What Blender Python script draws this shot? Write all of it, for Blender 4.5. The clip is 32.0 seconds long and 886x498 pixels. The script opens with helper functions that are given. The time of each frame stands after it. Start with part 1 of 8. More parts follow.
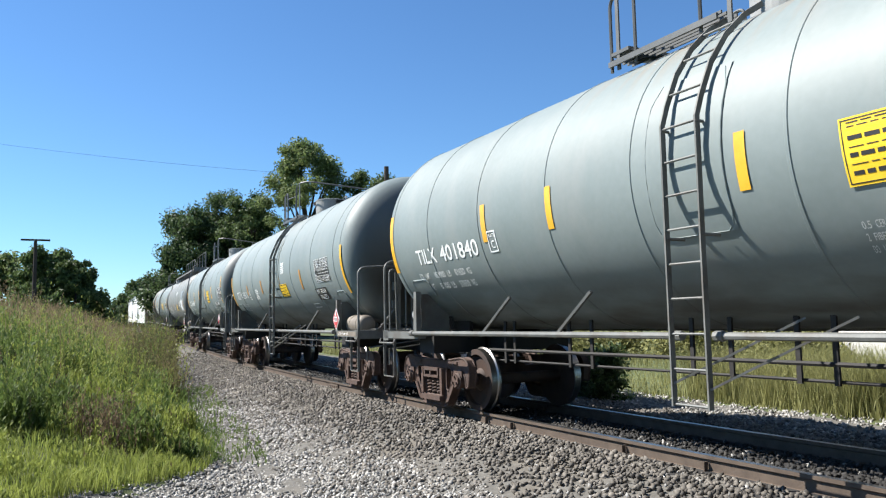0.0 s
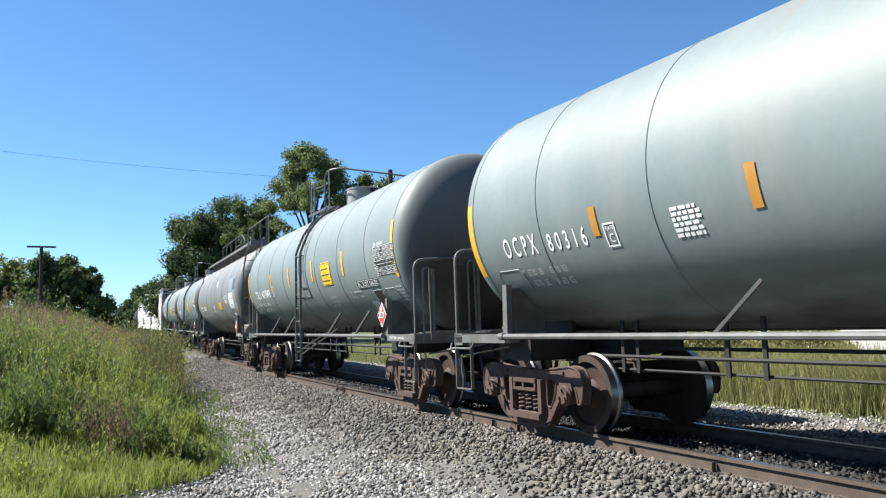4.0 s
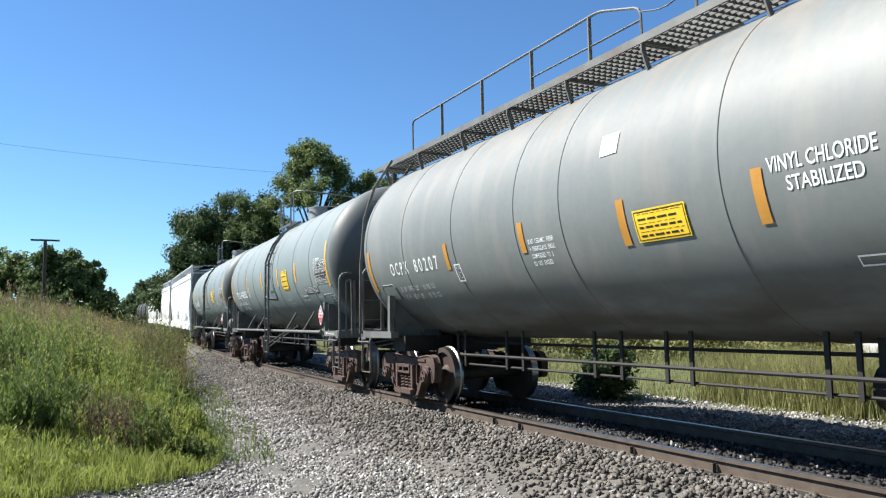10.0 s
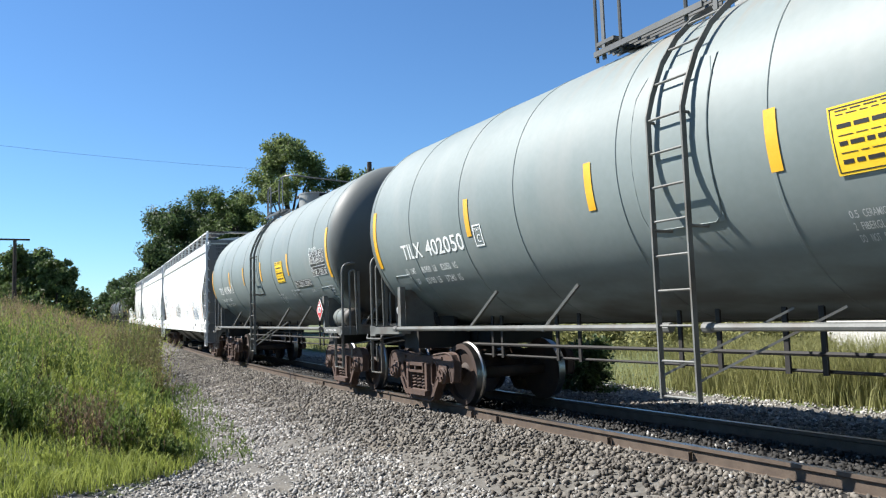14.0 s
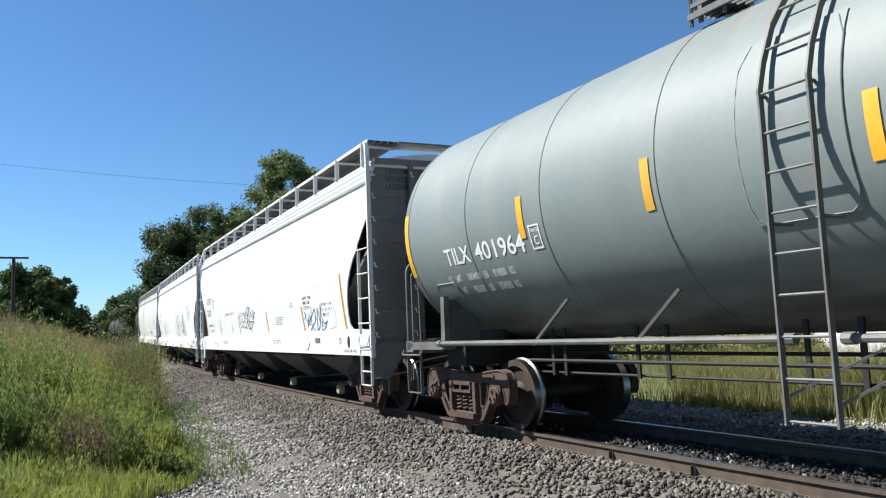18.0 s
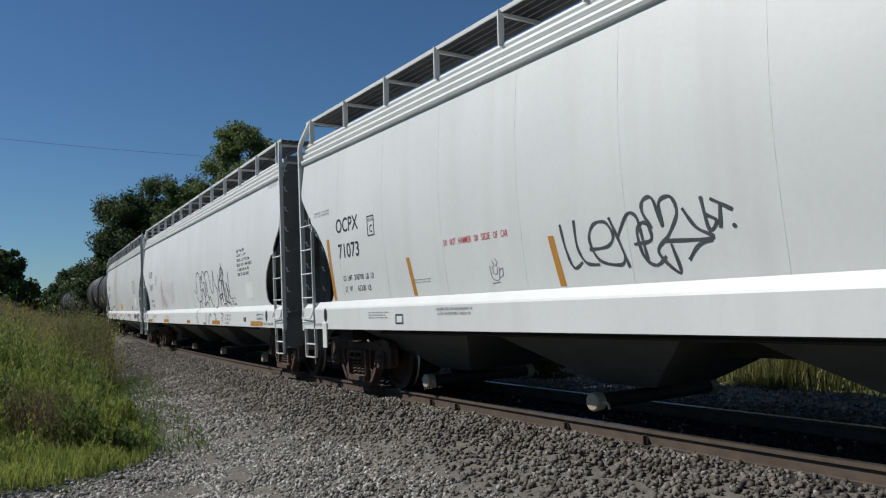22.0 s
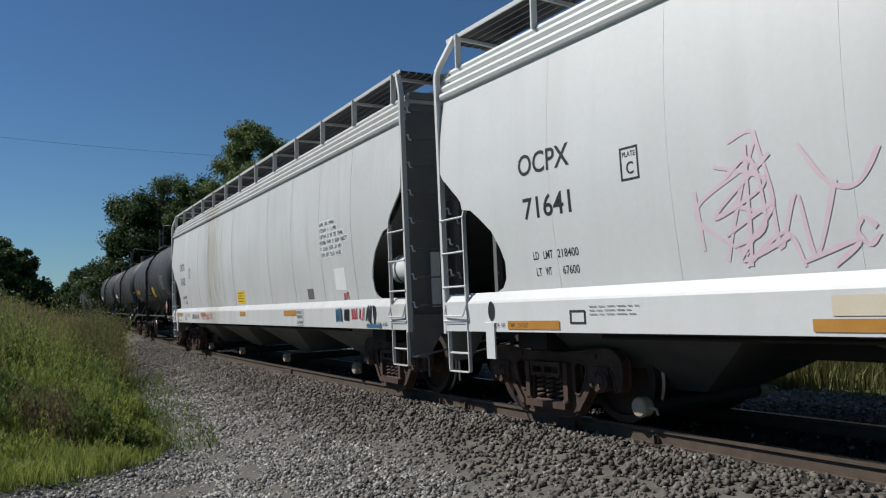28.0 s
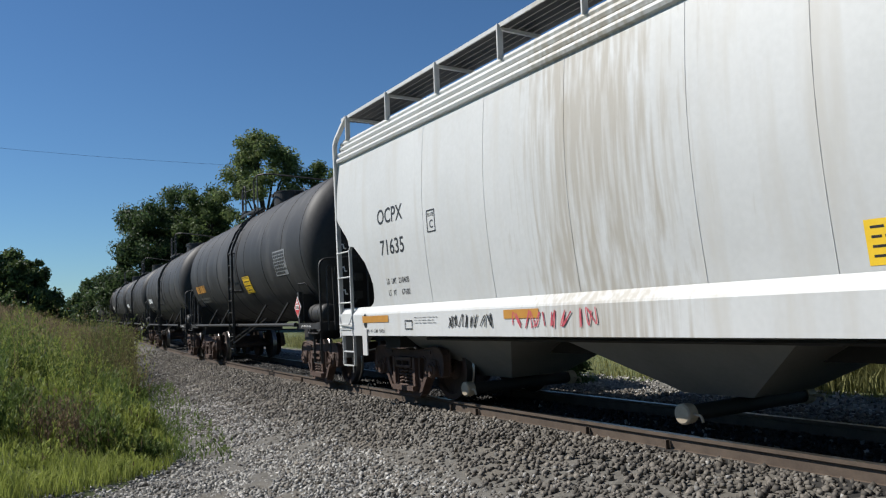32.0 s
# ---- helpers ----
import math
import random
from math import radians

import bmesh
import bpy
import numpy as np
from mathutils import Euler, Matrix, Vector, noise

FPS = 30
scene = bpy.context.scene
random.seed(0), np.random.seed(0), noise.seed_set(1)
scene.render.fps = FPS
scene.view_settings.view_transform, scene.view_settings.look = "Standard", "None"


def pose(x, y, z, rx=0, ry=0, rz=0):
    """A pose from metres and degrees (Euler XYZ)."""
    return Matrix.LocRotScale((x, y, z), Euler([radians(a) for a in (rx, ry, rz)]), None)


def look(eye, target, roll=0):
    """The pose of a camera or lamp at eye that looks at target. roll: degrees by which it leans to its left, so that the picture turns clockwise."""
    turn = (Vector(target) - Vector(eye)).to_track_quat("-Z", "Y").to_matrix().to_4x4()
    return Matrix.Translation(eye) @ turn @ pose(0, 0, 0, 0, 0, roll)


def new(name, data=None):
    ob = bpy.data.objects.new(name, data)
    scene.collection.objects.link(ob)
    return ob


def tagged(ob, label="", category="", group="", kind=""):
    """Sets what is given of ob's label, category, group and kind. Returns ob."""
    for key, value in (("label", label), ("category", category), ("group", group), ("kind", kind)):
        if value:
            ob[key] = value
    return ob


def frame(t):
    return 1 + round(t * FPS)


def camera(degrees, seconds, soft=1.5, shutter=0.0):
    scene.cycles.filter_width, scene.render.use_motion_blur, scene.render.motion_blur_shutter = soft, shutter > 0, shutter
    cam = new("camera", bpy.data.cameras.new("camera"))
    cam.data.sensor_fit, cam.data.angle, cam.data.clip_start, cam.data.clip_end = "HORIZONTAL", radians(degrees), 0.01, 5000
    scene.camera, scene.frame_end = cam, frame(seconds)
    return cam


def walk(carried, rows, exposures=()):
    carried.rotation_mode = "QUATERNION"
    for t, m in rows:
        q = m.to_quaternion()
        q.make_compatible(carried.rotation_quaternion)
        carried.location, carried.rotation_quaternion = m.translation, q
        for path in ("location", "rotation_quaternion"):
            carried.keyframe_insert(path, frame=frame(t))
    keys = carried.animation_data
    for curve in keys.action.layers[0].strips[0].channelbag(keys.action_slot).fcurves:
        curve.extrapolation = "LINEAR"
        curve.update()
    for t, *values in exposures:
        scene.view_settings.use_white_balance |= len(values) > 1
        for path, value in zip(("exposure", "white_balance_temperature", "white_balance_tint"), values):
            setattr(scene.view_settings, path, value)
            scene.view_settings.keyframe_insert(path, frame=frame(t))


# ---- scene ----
from functools import lru_cache

from mathutils.geometry import tessellate_polygon

# ------------------------------------------------ the track's line
# s runs along the track in the train's direction, l to the camera's side, z = 0 is the rail top beside the camera.
ANCHOR = (10.308 * math.sin(radians(12)), 10.308 * math.cos(radians(12)))
HEAD, BEND, TWIST, SAG = radians(-63.3555), 3.18659e-3, 8.2241e-5, 1.328e-4
S_MIN, S_MAX = -55.0, 24.0
EYE = (0, 0, 1.339)


def heading(s):
    s = min(max(s, S_MIN), S_MAX)
    return HEAD + BEND * s + TWIST * s * s / 2


def rise(s):
    return SAG * s * s if -70 < s < 40 else (SAG * 4900 + (-70 - s) * 0.0186 * 0.6 if s < -70 else SAG * 1600)


TABLE_S = np.arange(-420, 300.01, 0.5)
TH = np.array([heading(s) for s in (TABLE_S[1:] + TABLE_S[:-1]) / 2])
TX = np.concatenate([[0], np.cumsum(np.cos(TH) * 0.5)])
TY = np.concatenate([[0], np.cumsum(np.sin(TH) * 0.5)])
ZERO = int(round(420 / 0.5))
TX, TY = TX - TX[ZERO] + ANCHOR[0], TY - TY[ZERO] + ANCHOR[1]


def on_track(s, l=0.0, z=0.0):
    th = heading(s)
    return Vector((float(np.interp(s, TABLE_S, TX)) + l * math.sin(th), float(np.interp(s, TABLE_S, TY)) - l * math.cos(th), rise(s) + z))


def track_of(x, y):
    """s and l of places in the plan (arrays)."""
    x, y = np.asarray(x, float), np.asarray(y, float)
    s = np.zeros_like(x)
    l = np.zeros_like(x)
    ss = TABLE_S[::4]
    px, py = TX[::4], TY[::4]
    for k in range(0, x.size, 4000):
        xx, yy = x.flat[k:k + 4000], y.flat[k:k + 4000]
        i = np.argmin((px[None] - xx[:, None]) ** 2 + (py[None] - yy[:, None]) ** 2, axis=1)
        th = np.array([heading(q) for q in ss[i]])
        dx, dy = xx - px[i], yy - py[i]
        s.flat[k:k + 4000] = ss[i] + dx * np.cos(th) + dy * np.sin(th)
        l.flat[k:k + 4000] = dx * np.sin(th) - dy * np.cos(th)
    return s, l


def travelled(t):
    q = (t - 16) / 16
    return 16 * (4.12701 * q - 0.12306 * q * q / 2 + 0.04366 * q ** 3 / 6 - 1.01087 * q ** 4 / 24)


# ------------------------------------------------ camera
cam = camera(59.2, 32.0, soft=1.2)
walk(cam, [
    (0.0, pose(*EYE, 95.28, 1.19, 0.19)), (0.5, pose(*EYE, 95.47, 1.23, 0.05)), (1.0, pose(*EYE, 95.68, 1.10, 0.13)),
    (1.5, pose(*EYE, 95.68, 0.77, -0.00)), (2.0, pose(*EYE, 95.73, 1.44, -0.00)), (2.5, pose(*EYE, 95.61, 1.22, 0.06)),
    (4.5, pose(*EYE, 95.48, 1.85, 0.69)), (5.0, pose(*EYE, 95.53, 1.71, 0.73)), (5.5, pose(*EYE, 95.77, 1.85, 0.90)),
    (6.0, pose(*EYE, 95.80, 2.07, 1.18)), (6.5, pose(*EYE, 95.71, 1.82, 1.02)), (7.0, pose(*EYE, 96.09, 1.54, 1.19)),
    (7.5, pose(*EYE, 96.39, 1.52, 1.15)), (8.0, pose(*EYE, 96.37, 1.35, 0.98)), (8.5, pose(*EYE, 96.30, 1.23, 0.85)),
    (9.0, pose(*EYE, 95.78, 1.15, 0.85)), (9.5, pose(*EYE, 95.39, 1.36, 0.81)), (10.0, pose(*EYE, 95.33, 1.09, 0.75)),
    (10.5, pose(*EYE, 95.01, 1.25, 0.41)), (11.0, pose(*EYE, 95.03, 1.39, 0.25)), (11.5, pose(*EYE, 95.03, 1.83, -0.07)),
    (12.0, pose(*EYE, 95.08, 2.15, -0.18)), (12.5, pose(*EYE, 95.35, 2.55, 0.00)), (13.0, pose(*EYE, 95.55, 2.24, -0.04)),
    (13.5, pose(*EYE, 94.88, 2.03, -0.58)), (15.5, pose(*EYE, 95.24, 1.92, -1.21)), (16.0, pose(*EYE, 95.51, 2.25, -1.24)),
    (16.5, pose(*EYE, 95.41, 2.68, -1.11)), (17.0, pose(*EYE, 95.65, 2.60, -1.14)), (17.5, pose(*EYE, 95.82, 2.41, -1.00)),
    (18.0, pose(*EYE, 95.96, 2.41, -0.94)), (18.5, pose(*EYE, 96.30, 2.67, -0.99)), (19.0, pose(*EYE, 96.59, 2.34, -1.34)),
    (19.5, pose(*EYE, 96.74, 3.43, -1.98)), (20.0, pose(*EYE, 95.73, 3.27, -2.45)), (20.5, pose(*EYE, 94.88, 2.47, -2.78)),
    (21.0, pose(*EYE, 94.24, 2.05, -2.76)), (21.5, pose(*EYE, 94.13, 1.88, -3.42)), (22.0, pose(*EYE, 93.90, 2.43, -3.98)),
    (22.5, pose(*EYE, 93.79, 2.18, -4.19)), (23.0, pose(*EYE, 94.10, 2.16, -4.12)), (23.5, pose(*EYE, 94.22, 2.45, -3.81)),
    (24.0, pose(*EYE, 94.18, 2.29, -3.64)), (24.5, pose(*EYE, 94.19, 2.35, -3.50)), (25.0, pose(*EYE, 94.07, 2.55, -3.25)),
    (25.5, pose(*EYE, 94.27, 2.15, -3.09)), (27.5, pose(*EYE, 93.85, 2.58, -3.18)), (28.0, pose(*EYE, 93.85, 2.42, -3.24)),
    (28.5, pose(*EYE, 94.10, 2.31, -3.57)), (29.0, pose(*EYE, 94.39, 2.27, -3.53)), (29.5, pose(*EYE, 94.31, 2.94, -2.97)),
    (30.0, pose(*EYE, 94.22, 3.17, -2.59)), (30.5, pose(*EYE, 94.24, 3.30, -2.52)), (31.0, pose(*EYE, 94.20, 3.47, -2.34)),
    (31.5, pose(*EYE, 94.34, 3.08, -2.45)), (32.0, pose(*EYE, 94.35, 3.00, -2.55))
], exposures=[(0.0, 1.17, 6300, 10), (5.0, 1.23, 6300, 10), (7.0, 1.17, 6300, 10), (9.0, 1.15, 6300, 10), (11.0, 1.22, 6300, 10), (12.3, 1.28, 6300, 10), (13.0, 1.15, 6300, 10), (17.0, 1.12, 6300, 10), (18.0, 0.9, 6300, 10), (19.0, 0.52, 6300, 10), (20.0, 0.07, 6300, 10), (21.0, -0.22, 6300, 10), (22.5, -0.2, 6300, 10), (23.0, -0.22, 6300, 10), (24.0, 0.08, 6300, 10), (25.0, -0.1, 6300, 10), (28.0, -0.18, 6300, 10), (29.0, 0.3, 6300, 10), (30.0, 0.17, 6300, 10), (32.0, 0.25, 6300, 10)])

# ------------------------------------------------ world and sun
TO_SUN = Vector((-0.899, -0.438, 0)) * 0.8 - Vector((0.438, -0.899, 0)) * 0.65 + Vector((0, 0, 1))
TO_SUN.normalize()
world = bpy.data.worlds.new("sky")
scene.world = world
world.use_nodes = True
wn = world.node_tree.nodes
sky = wn.new("ShaderNodeTexSky")
sky.sky_type, sky.sun_disc = "NISHITA", False
sky.sun_elevation = math.asin(TO_SUN.z)
sky.sun_rotation = math.atan2(TO_SUN.x, TO_SUN.y)
sky.air_density, sky.dust_density, sky.ozone_density = 1.0, 0.0, 1.0
wn["Background"].inputs["Strength"].default_value = 0.055
tint = wn.new("ShaderNodeMix")
tint.data_type, tint.blend_type = "RGBA", "MULTIPLY"
tint.inputs["Factor"].default_value = 1.0
tint.inputs["B"].default_value = (0.66, 0.97, 1.27, 1)
world.node_tree.links.new(sky.outputs["Color"], tint.inputs["A"])
world.node_tree.links.new(tint.outputs["Result"], wn["Background"].inputs["Color"])
sun = new("sun", bpy.data.lights.new("sun", "SUN"))
sun.data.energy, sun.data.angle, sun.data.color = 5.0, radians(0.53), (1.0, 0.95, 0.87)
sun.matrix_world = look(TO_SUN * 80, (0, 0, 0))

# ------------------------------------------------ materials
def mat(name, dark, light, rough=0.6, metal=0.0, scale=4.0, stretch=(1, 1, 1), fine=60.0, bump=0.1, stain=None, amount=0.0, stain_scale=(1, 1, 0.25), vary=0.0):
    m = bpy.data.materials.new(name)
    m.use_nodes = True
    n, k = m.node_tree.nodes, m.node_tree.links
    b = n["Principled BSDF"]
    co = n.new("ShaderNodeTexCoord")
    mp = n.new("ShaderNodeMapping")
    mp.inputs["Scale"].default_value = stretch
    k.new(co.outputs["Object"], mp.inputs["Vector"])
    big, small = n.new("ShaderNodeTexNoise"), n.new("ShaderNodeTexNoise")
    big.inputs["Scale"].default_value, big.inputs["Detail"].default_value = scale, 5
    small.inputs["Scale"].default_value, small.inputs["Detail"].default_value = fine, 3
    for q in (big, small):
        k.new(mp.outputs["Vector"], q.inputs["Vector"])
    add = n.new("ShaderNodeMath")
    add.operation = "MULTIPLY_ADD"
    add.inputs[1].default_value = 0.45
    k.new(small.outputs["Fac"], add.inputs[0])
    k.new(big.outputs["Fac"], add.inputs[2])
    ramp = n.new("ShaderNodeMapRange")
    ramp.inputs["From Min"].default_value, ramp.inputs["From Max"].default_value = 0.45, 1.0
    k.new(add.outputs[0], ramp.inputs["Value"])
    mix = n.new("ShaderNodeMix")
    mix.data_type = "RGBA"
    mix.inputs["A"].default_value, mix.inputs["B"].default_value = (*dark, 1), (*light, 1)
    k.new(ramp.outputs["Result"], mix.inputs["Factor"])
    out = mix.outputs["Result"]
    if stain:
        sm = n.new("ShaderNodeMapping")
        sm.inputs["Scale"].default_value = stain_scale
        k.new(co.outputs["Object"], sm.inputs["Vector"])
        sn = n.new("ShaderNodeTexNoise")
        sn.inputs["Scale"].default_value, sn.inputs["Detail"].default_value = 2.2, 6
        k.new(sm.outputs["Vector"], sn.inputs["Vector"])
        sr = n.new("ShaderNodeMapRange")
        sr.inputs["From Min"].default_value, sr.inputs["From Max"].default_value = 0.5, 0.75
        sr.inputs["To Max"].default_value = amount
        k.new(sn.outputs["Fac"], sr.inputs["Value"])
        m2 = n.new("ShaderNodeMix")
        m2.data_type = "RGBA"
        m2.inputs["B"].default_value = (*stain, 1)
        k.new(out, m2.inputs["A"])
        k.new(sr.outputs["Result"], m2.inputs["Factor"])
        out = m2.outputs["Result"]
    if vary:
        geo = n.new("ShaderNodeNewGeometry")
        hsv = n.new("ShaderNodeHueSaturation")
        vr = n.new("ShaderNodeMapRange")
        vr.inputs["To Min"].default_value, vr.inputs["To Max"].default_value = 1 - vary, 1 + vary
        k.new(geo.outputs["Random Per Island"], vr.inputs["Value"])
        k.new(vr.outputs["Result"], hsv.inputs["Value"])
        k.new(out, hsv.inputs["Color"])
        out = hsv.outputs["Color"]
    k.new(out, b.inputs["Base Color"])
    b.inputs["Roughness"].default_value, b.inputs["Metallic"].default_value = rough, metal
    if bump:
        bp = n.new("ShaderNodeBump")
        bp.inputs["Strength"].default_value, bp.inputs["Distance"].default_value = bump, 0.01
        k.new(add.outputs[0], bp.inputs["Height"])
        k.new(bp.outputs["Normal"], b.inputs["Normal"])
    return m


TANK_GREY = mat("grey_green_tank_paint", (0.158, 0.19, 0.185), (0.198, 0.234, 0.228), 0.56, scale=0.8, fine=14, bump=0.02, stain=(0.25, 0.26, 0.245), amount=0.45)
TANK_AGED = mat("weathered_grey_tank_paint", (0.142, 0.155, 0.149), (0.182, 0.196, 0.188), 0.56, scale=0.8, fine=14, bump=0.03, stain=(0.25, 0.24, 0.21), amount=0.6, stain_scale=(1.2, 1.2, 0.2))
TANK_BLACK = mat("dusty_black_tank_paint", (0.01, 0.01, 0.011), (0.03, 0.029, 0.029), 0.6, scale=0.8, fine=14, bump=0.03, stain=(0.10, 0.095, 0.09), amount=0.5)
FRAME_GREY = mat("weathered_grey_frame_paint", (0.085, 0.088, 0.08), (0.165, 0.168, 0.155), 0.6, scale=3, stain=(0.085, 0.06, 0.042), amount=0.8, stain_scale=(1.2, 1.2, 1.2))
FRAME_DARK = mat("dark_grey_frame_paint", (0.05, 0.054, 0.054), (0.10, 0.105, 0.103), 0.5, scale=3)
FRAME_BLACK = mat("black_frame_paint", (0.012, 0.012, 0.012), (0.035, 0.033, 0.03), 0.6, scale=3)
SOOT = mat("sooty_underframe_steel", (0.006, 0.0055, 0.005), (0.02, 0.017, 0.014), 0.75, scale=3, bump=0.2)
TRUCK_RUST = mat("rusty_cast_steel", (0.042, 0.025, 0.019), (0.108, 0.063, 0.045), 0.8, scale=5, bump=0.3, stain=(0.03, 0.022, 0.02), amount=0.8, stain_scale=(1.5, 1.5, 1.5))
WHEEL_RUST = mat("rusty_wheel_plate", (0.02, 0.014, 0.011), (0.06, 0.034, 0.024), 0.75, scale=4, bump=0.2)
TREAD = mat("polished_wheel_tread", (0.2, 0.19, 0.18), (0.34, 0.33, 0.32), 0.35, 1.0, scale=6, bump=0.02)
HOPPER_WHITE = mat("white_hopper_paint", (0.63, 0.64, 0.625), (0.71, 0.72, 0.705), 0.5, scale=0.7, fine=18, bump=0.02, stain=(0.61, 0.61, 0.585), amount=0.55, stain_scale=(1.6, 1.6, 0.12))
HOPPER_STREAK = mat("streaked_white_hopper_paint", (0.5, 0.505, 0.49), (0.6, 0.605, 0.59), 0.55, scale=0.7, fine=18, bump=0.03, stain=(0.5, 0.485, 0.445), amount=0.85, stain_scale=(2.4, 2.4, 0.22))
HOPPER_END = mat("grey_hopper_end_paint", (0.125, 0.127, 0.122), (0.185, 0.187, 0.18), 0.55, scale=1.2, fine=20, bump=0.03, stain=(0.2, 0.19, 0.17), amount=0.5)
def spilled(m, x0, x1):
    """A beige spill that runs down the side between x0 and x1, with drips."""
    n, k = m.node_tree.nodes, m.node_tree.links
    b = n["Principled BSDF"]
    colour = b.inputs["Base Color"].links[0].from_socket
    co, sep = n.new("ShaderNodeTexCoord"), n.new("ShaderNodeSeparateXYZ")
    k.new(co.outputs["Object"], sep.inputs[0])
    mp, ns = n.new("ShaderNodeMapping"), n.new("ShaderNodeTexNoise")
    mp.inputs["Scale"].default_value = (9.0, 9.0, 0.5)
    ns.inputs["Scale"].default_value, ns.inputs["Detail"].default_value = 1.6, 6
    k.new(co.outputs["Object"], mp.inputs["Vector"])
    k.new(mp.outputs["Vector"], ns.inputs["Vector"])
    far = n.new("ShaderNodeMath")
    far.operation = "SUBTRACT"
    far.inputs[1].default_value = (x0 + x1) / 2
    k.new(sep.outputs["X"], far.inputs[0])
    mag = n.new("ShaderNodeMath")
    mag.operation = "ABSOLUTE"
    k.new(far.outputs[0], mag.inputs[0])
    fall = n.new("ShaderNodeMapRange")
    fall.inputs["From Min"].default_value, fall.inputs["From Max"].default_value = (x1 - x0) * 0.3, (x1 - x0) * 1.3
    fall.inputs["To Min"].default_value, fall.inputs["To Max"].default_value = 0.14, -0.28
    k.new(mag.outputs[0], fall.inputs["Value"])
    add = n.new("ShaderNodeMath")
    k.new(fall.outputs["Result"], add.inputs[0])
    k.new(ns.outputs["Fac"], add.inputs[1])
    cut = n.new("ShaderNodeMapRange")
    cut.inputs["From Min"].default_value, cut.inputs["From Max"].default_value, cut.inputs["To Max"].default_value = 0.46, 0.72, 0.7
    k.new(add.outputs[0], cut.inputs["Value"])
    mix = n.new("ShaderNodeMix")
    mix.data_type = "RGBA"
    mix.inputs["B"].default_value = (0.34, 0.3, 0.235, 1)
    k.new(cut.outputs["Result"], mix.inputs["Factor"])
    k.new(colour, mix.inputs["A"])
    k.new(mix.outputs["Result"], b.inputs["Base Color"])


spilled(HOPPER_STREAK, -3.5, -2.0)
def soiled_shaded(m, colour, x0, x1, z0, z1, grain, amount, low=0.45, high=0.7):
    """Streaked dirt, on heads and belly also painted shade, that begins where |x| passes x0 (full at x1) and z passes
    z0 (full at z1).
    """
    n, k = m.node_tree.nodes, m.node_tree.links
    b = n["Principled BSDF"]
    under = b.inputs["Base Color"].links[0].from_socket
    co, sep, mag = n.new("ShaderNodeTexCoord"), n.new("ShaderNodeSeparateXYZ"), n.new("ShaderNodeMath")
    k.new(co.outputs["Object"], sep.inputs[0])
    mag.operation = "ABSOLUTE"
    k.new(sep.outputs["X"], mag.inputs[0])
    out = None
    for socket, a, c in ((mag.outputs[0], x0, x1), (sep.outputs["Z"], z0, z1)):
        r = n.new("ShaderNodeMapRange")
        r.inputs["From Min"].default_value, r.inputs["From Max"].default_value = a, c
        k.new(socket, r.inputs["Value"])
        if out is None:
            out = r.outputs["Result"]
        else:
            p = n.new("ShaderNodeMath")
            p.operation = "MULTIPLY"
            k.new(out, p.inputs[0])
            k.new(r.outputs["Result"], p.inputs[1])
            out = p.outputs[0]
    mp, ns, cut = n.new("ShaderNodeMapping"), n.new("ShaderNodeTexNoise"), n.new("ShaderNodeMapRange")
    mp.inputs["Scale"].default_value = grain
    ns.inputs["Scale"].default_value, ns.inputs["Detail"].default_value = 1.5, 6
    k.new(co.outputs["Object"], mp.inputs["Vector"])
    k.new(mp.outputs["Vector"], ns.inputs["Vector"])
    cut.inputs["From Min"].default_value, cut.inputs["From Max"].default_value, cut.inputs["To Max"].default_value = low, high, amount
    k.new(ns.outputs["Fac"], cut.inputs["Value"])
    p, mix = n.new("ShaderNodeMath"), n.new("ShaderNodeMix")
    p.operation = "MULTIPLY"
    k.new(out, p.inputs[0])
    k.new(cut.outputs["Result"], p.inputs[1])
    mix.data_type = "RGBA"
    mix.inputs["B"].default_value = (*colour, 1)
    k.new(p.outputs[0], mix.inputs["Factor"])
    k.new(under, mix.inputs["A"])
    k.new(mix.outputs["Result"], b.inputs["Base Color"])


# rust below the top platform, painted shade and grime at the ends, drips on the old car
soiled_shaded(TANK_GREY, (0.23, 0.17, 0.11), 1.9, 1.2, 3.5, 4.1, (4.5, 0.5, 0.5), 0.7, 0.46, 0.66)
# whole heads darkened in the paint to stand for their shaded side
soiled_shaded(TANK_GREY, (0.085, 0.088, 0.083), 6.35, 6.55, 9.0, 8.0, (1.2, 1.2, 1.2), 0.8, 0.0, 0.3)
# brown grime low on the heads, deepened to carry their shade
soiled_shaded(TANK_GREY, (0.03, 0.024, 0.018), 6.3, 6.6, 3.3, 2.1, (1.2, 1.6, 0.7), 0.9, 0.15, 0.5)
# brown road grime along the belly, together with painted shade of the underside
for paint in (TANK_GREY, TANK_AGED):
    soiled_shaded(paint, (0.07, 0.06, 0.048), -0.5, 0.0, 2.0, 1.35, (0.7, 2.0, 2.0), 0.8, 0.3, 0.62)
soiled_shaded(TANK_AGED, (0.27, 0.19, 0.12), 7.0, 1.0, 2.9, 4.2, (5.0, 0.5, 0.5), 0.7)
# the old car's heads: low grime with the shade painted in too
soiled_shaded(TANK_AGED, (0.03, 0.024, 0.018), 6.0, 6.35, 3.4, 2.1, (1.2, 1.6, 0.7), 0.9, 0.15, 0.5)
WHITE = mat("white_lettering", (0.72, 0.73, 0.71), (0.8, 0.81, 0.79), 0.55, scale=8, bump=0)
FADED_WHITE = mat("faded_white_lettering", (0.42, 0.43, 0.42), (0.55, 0.56, 0.55), 0.6, scale=8, bump=0)
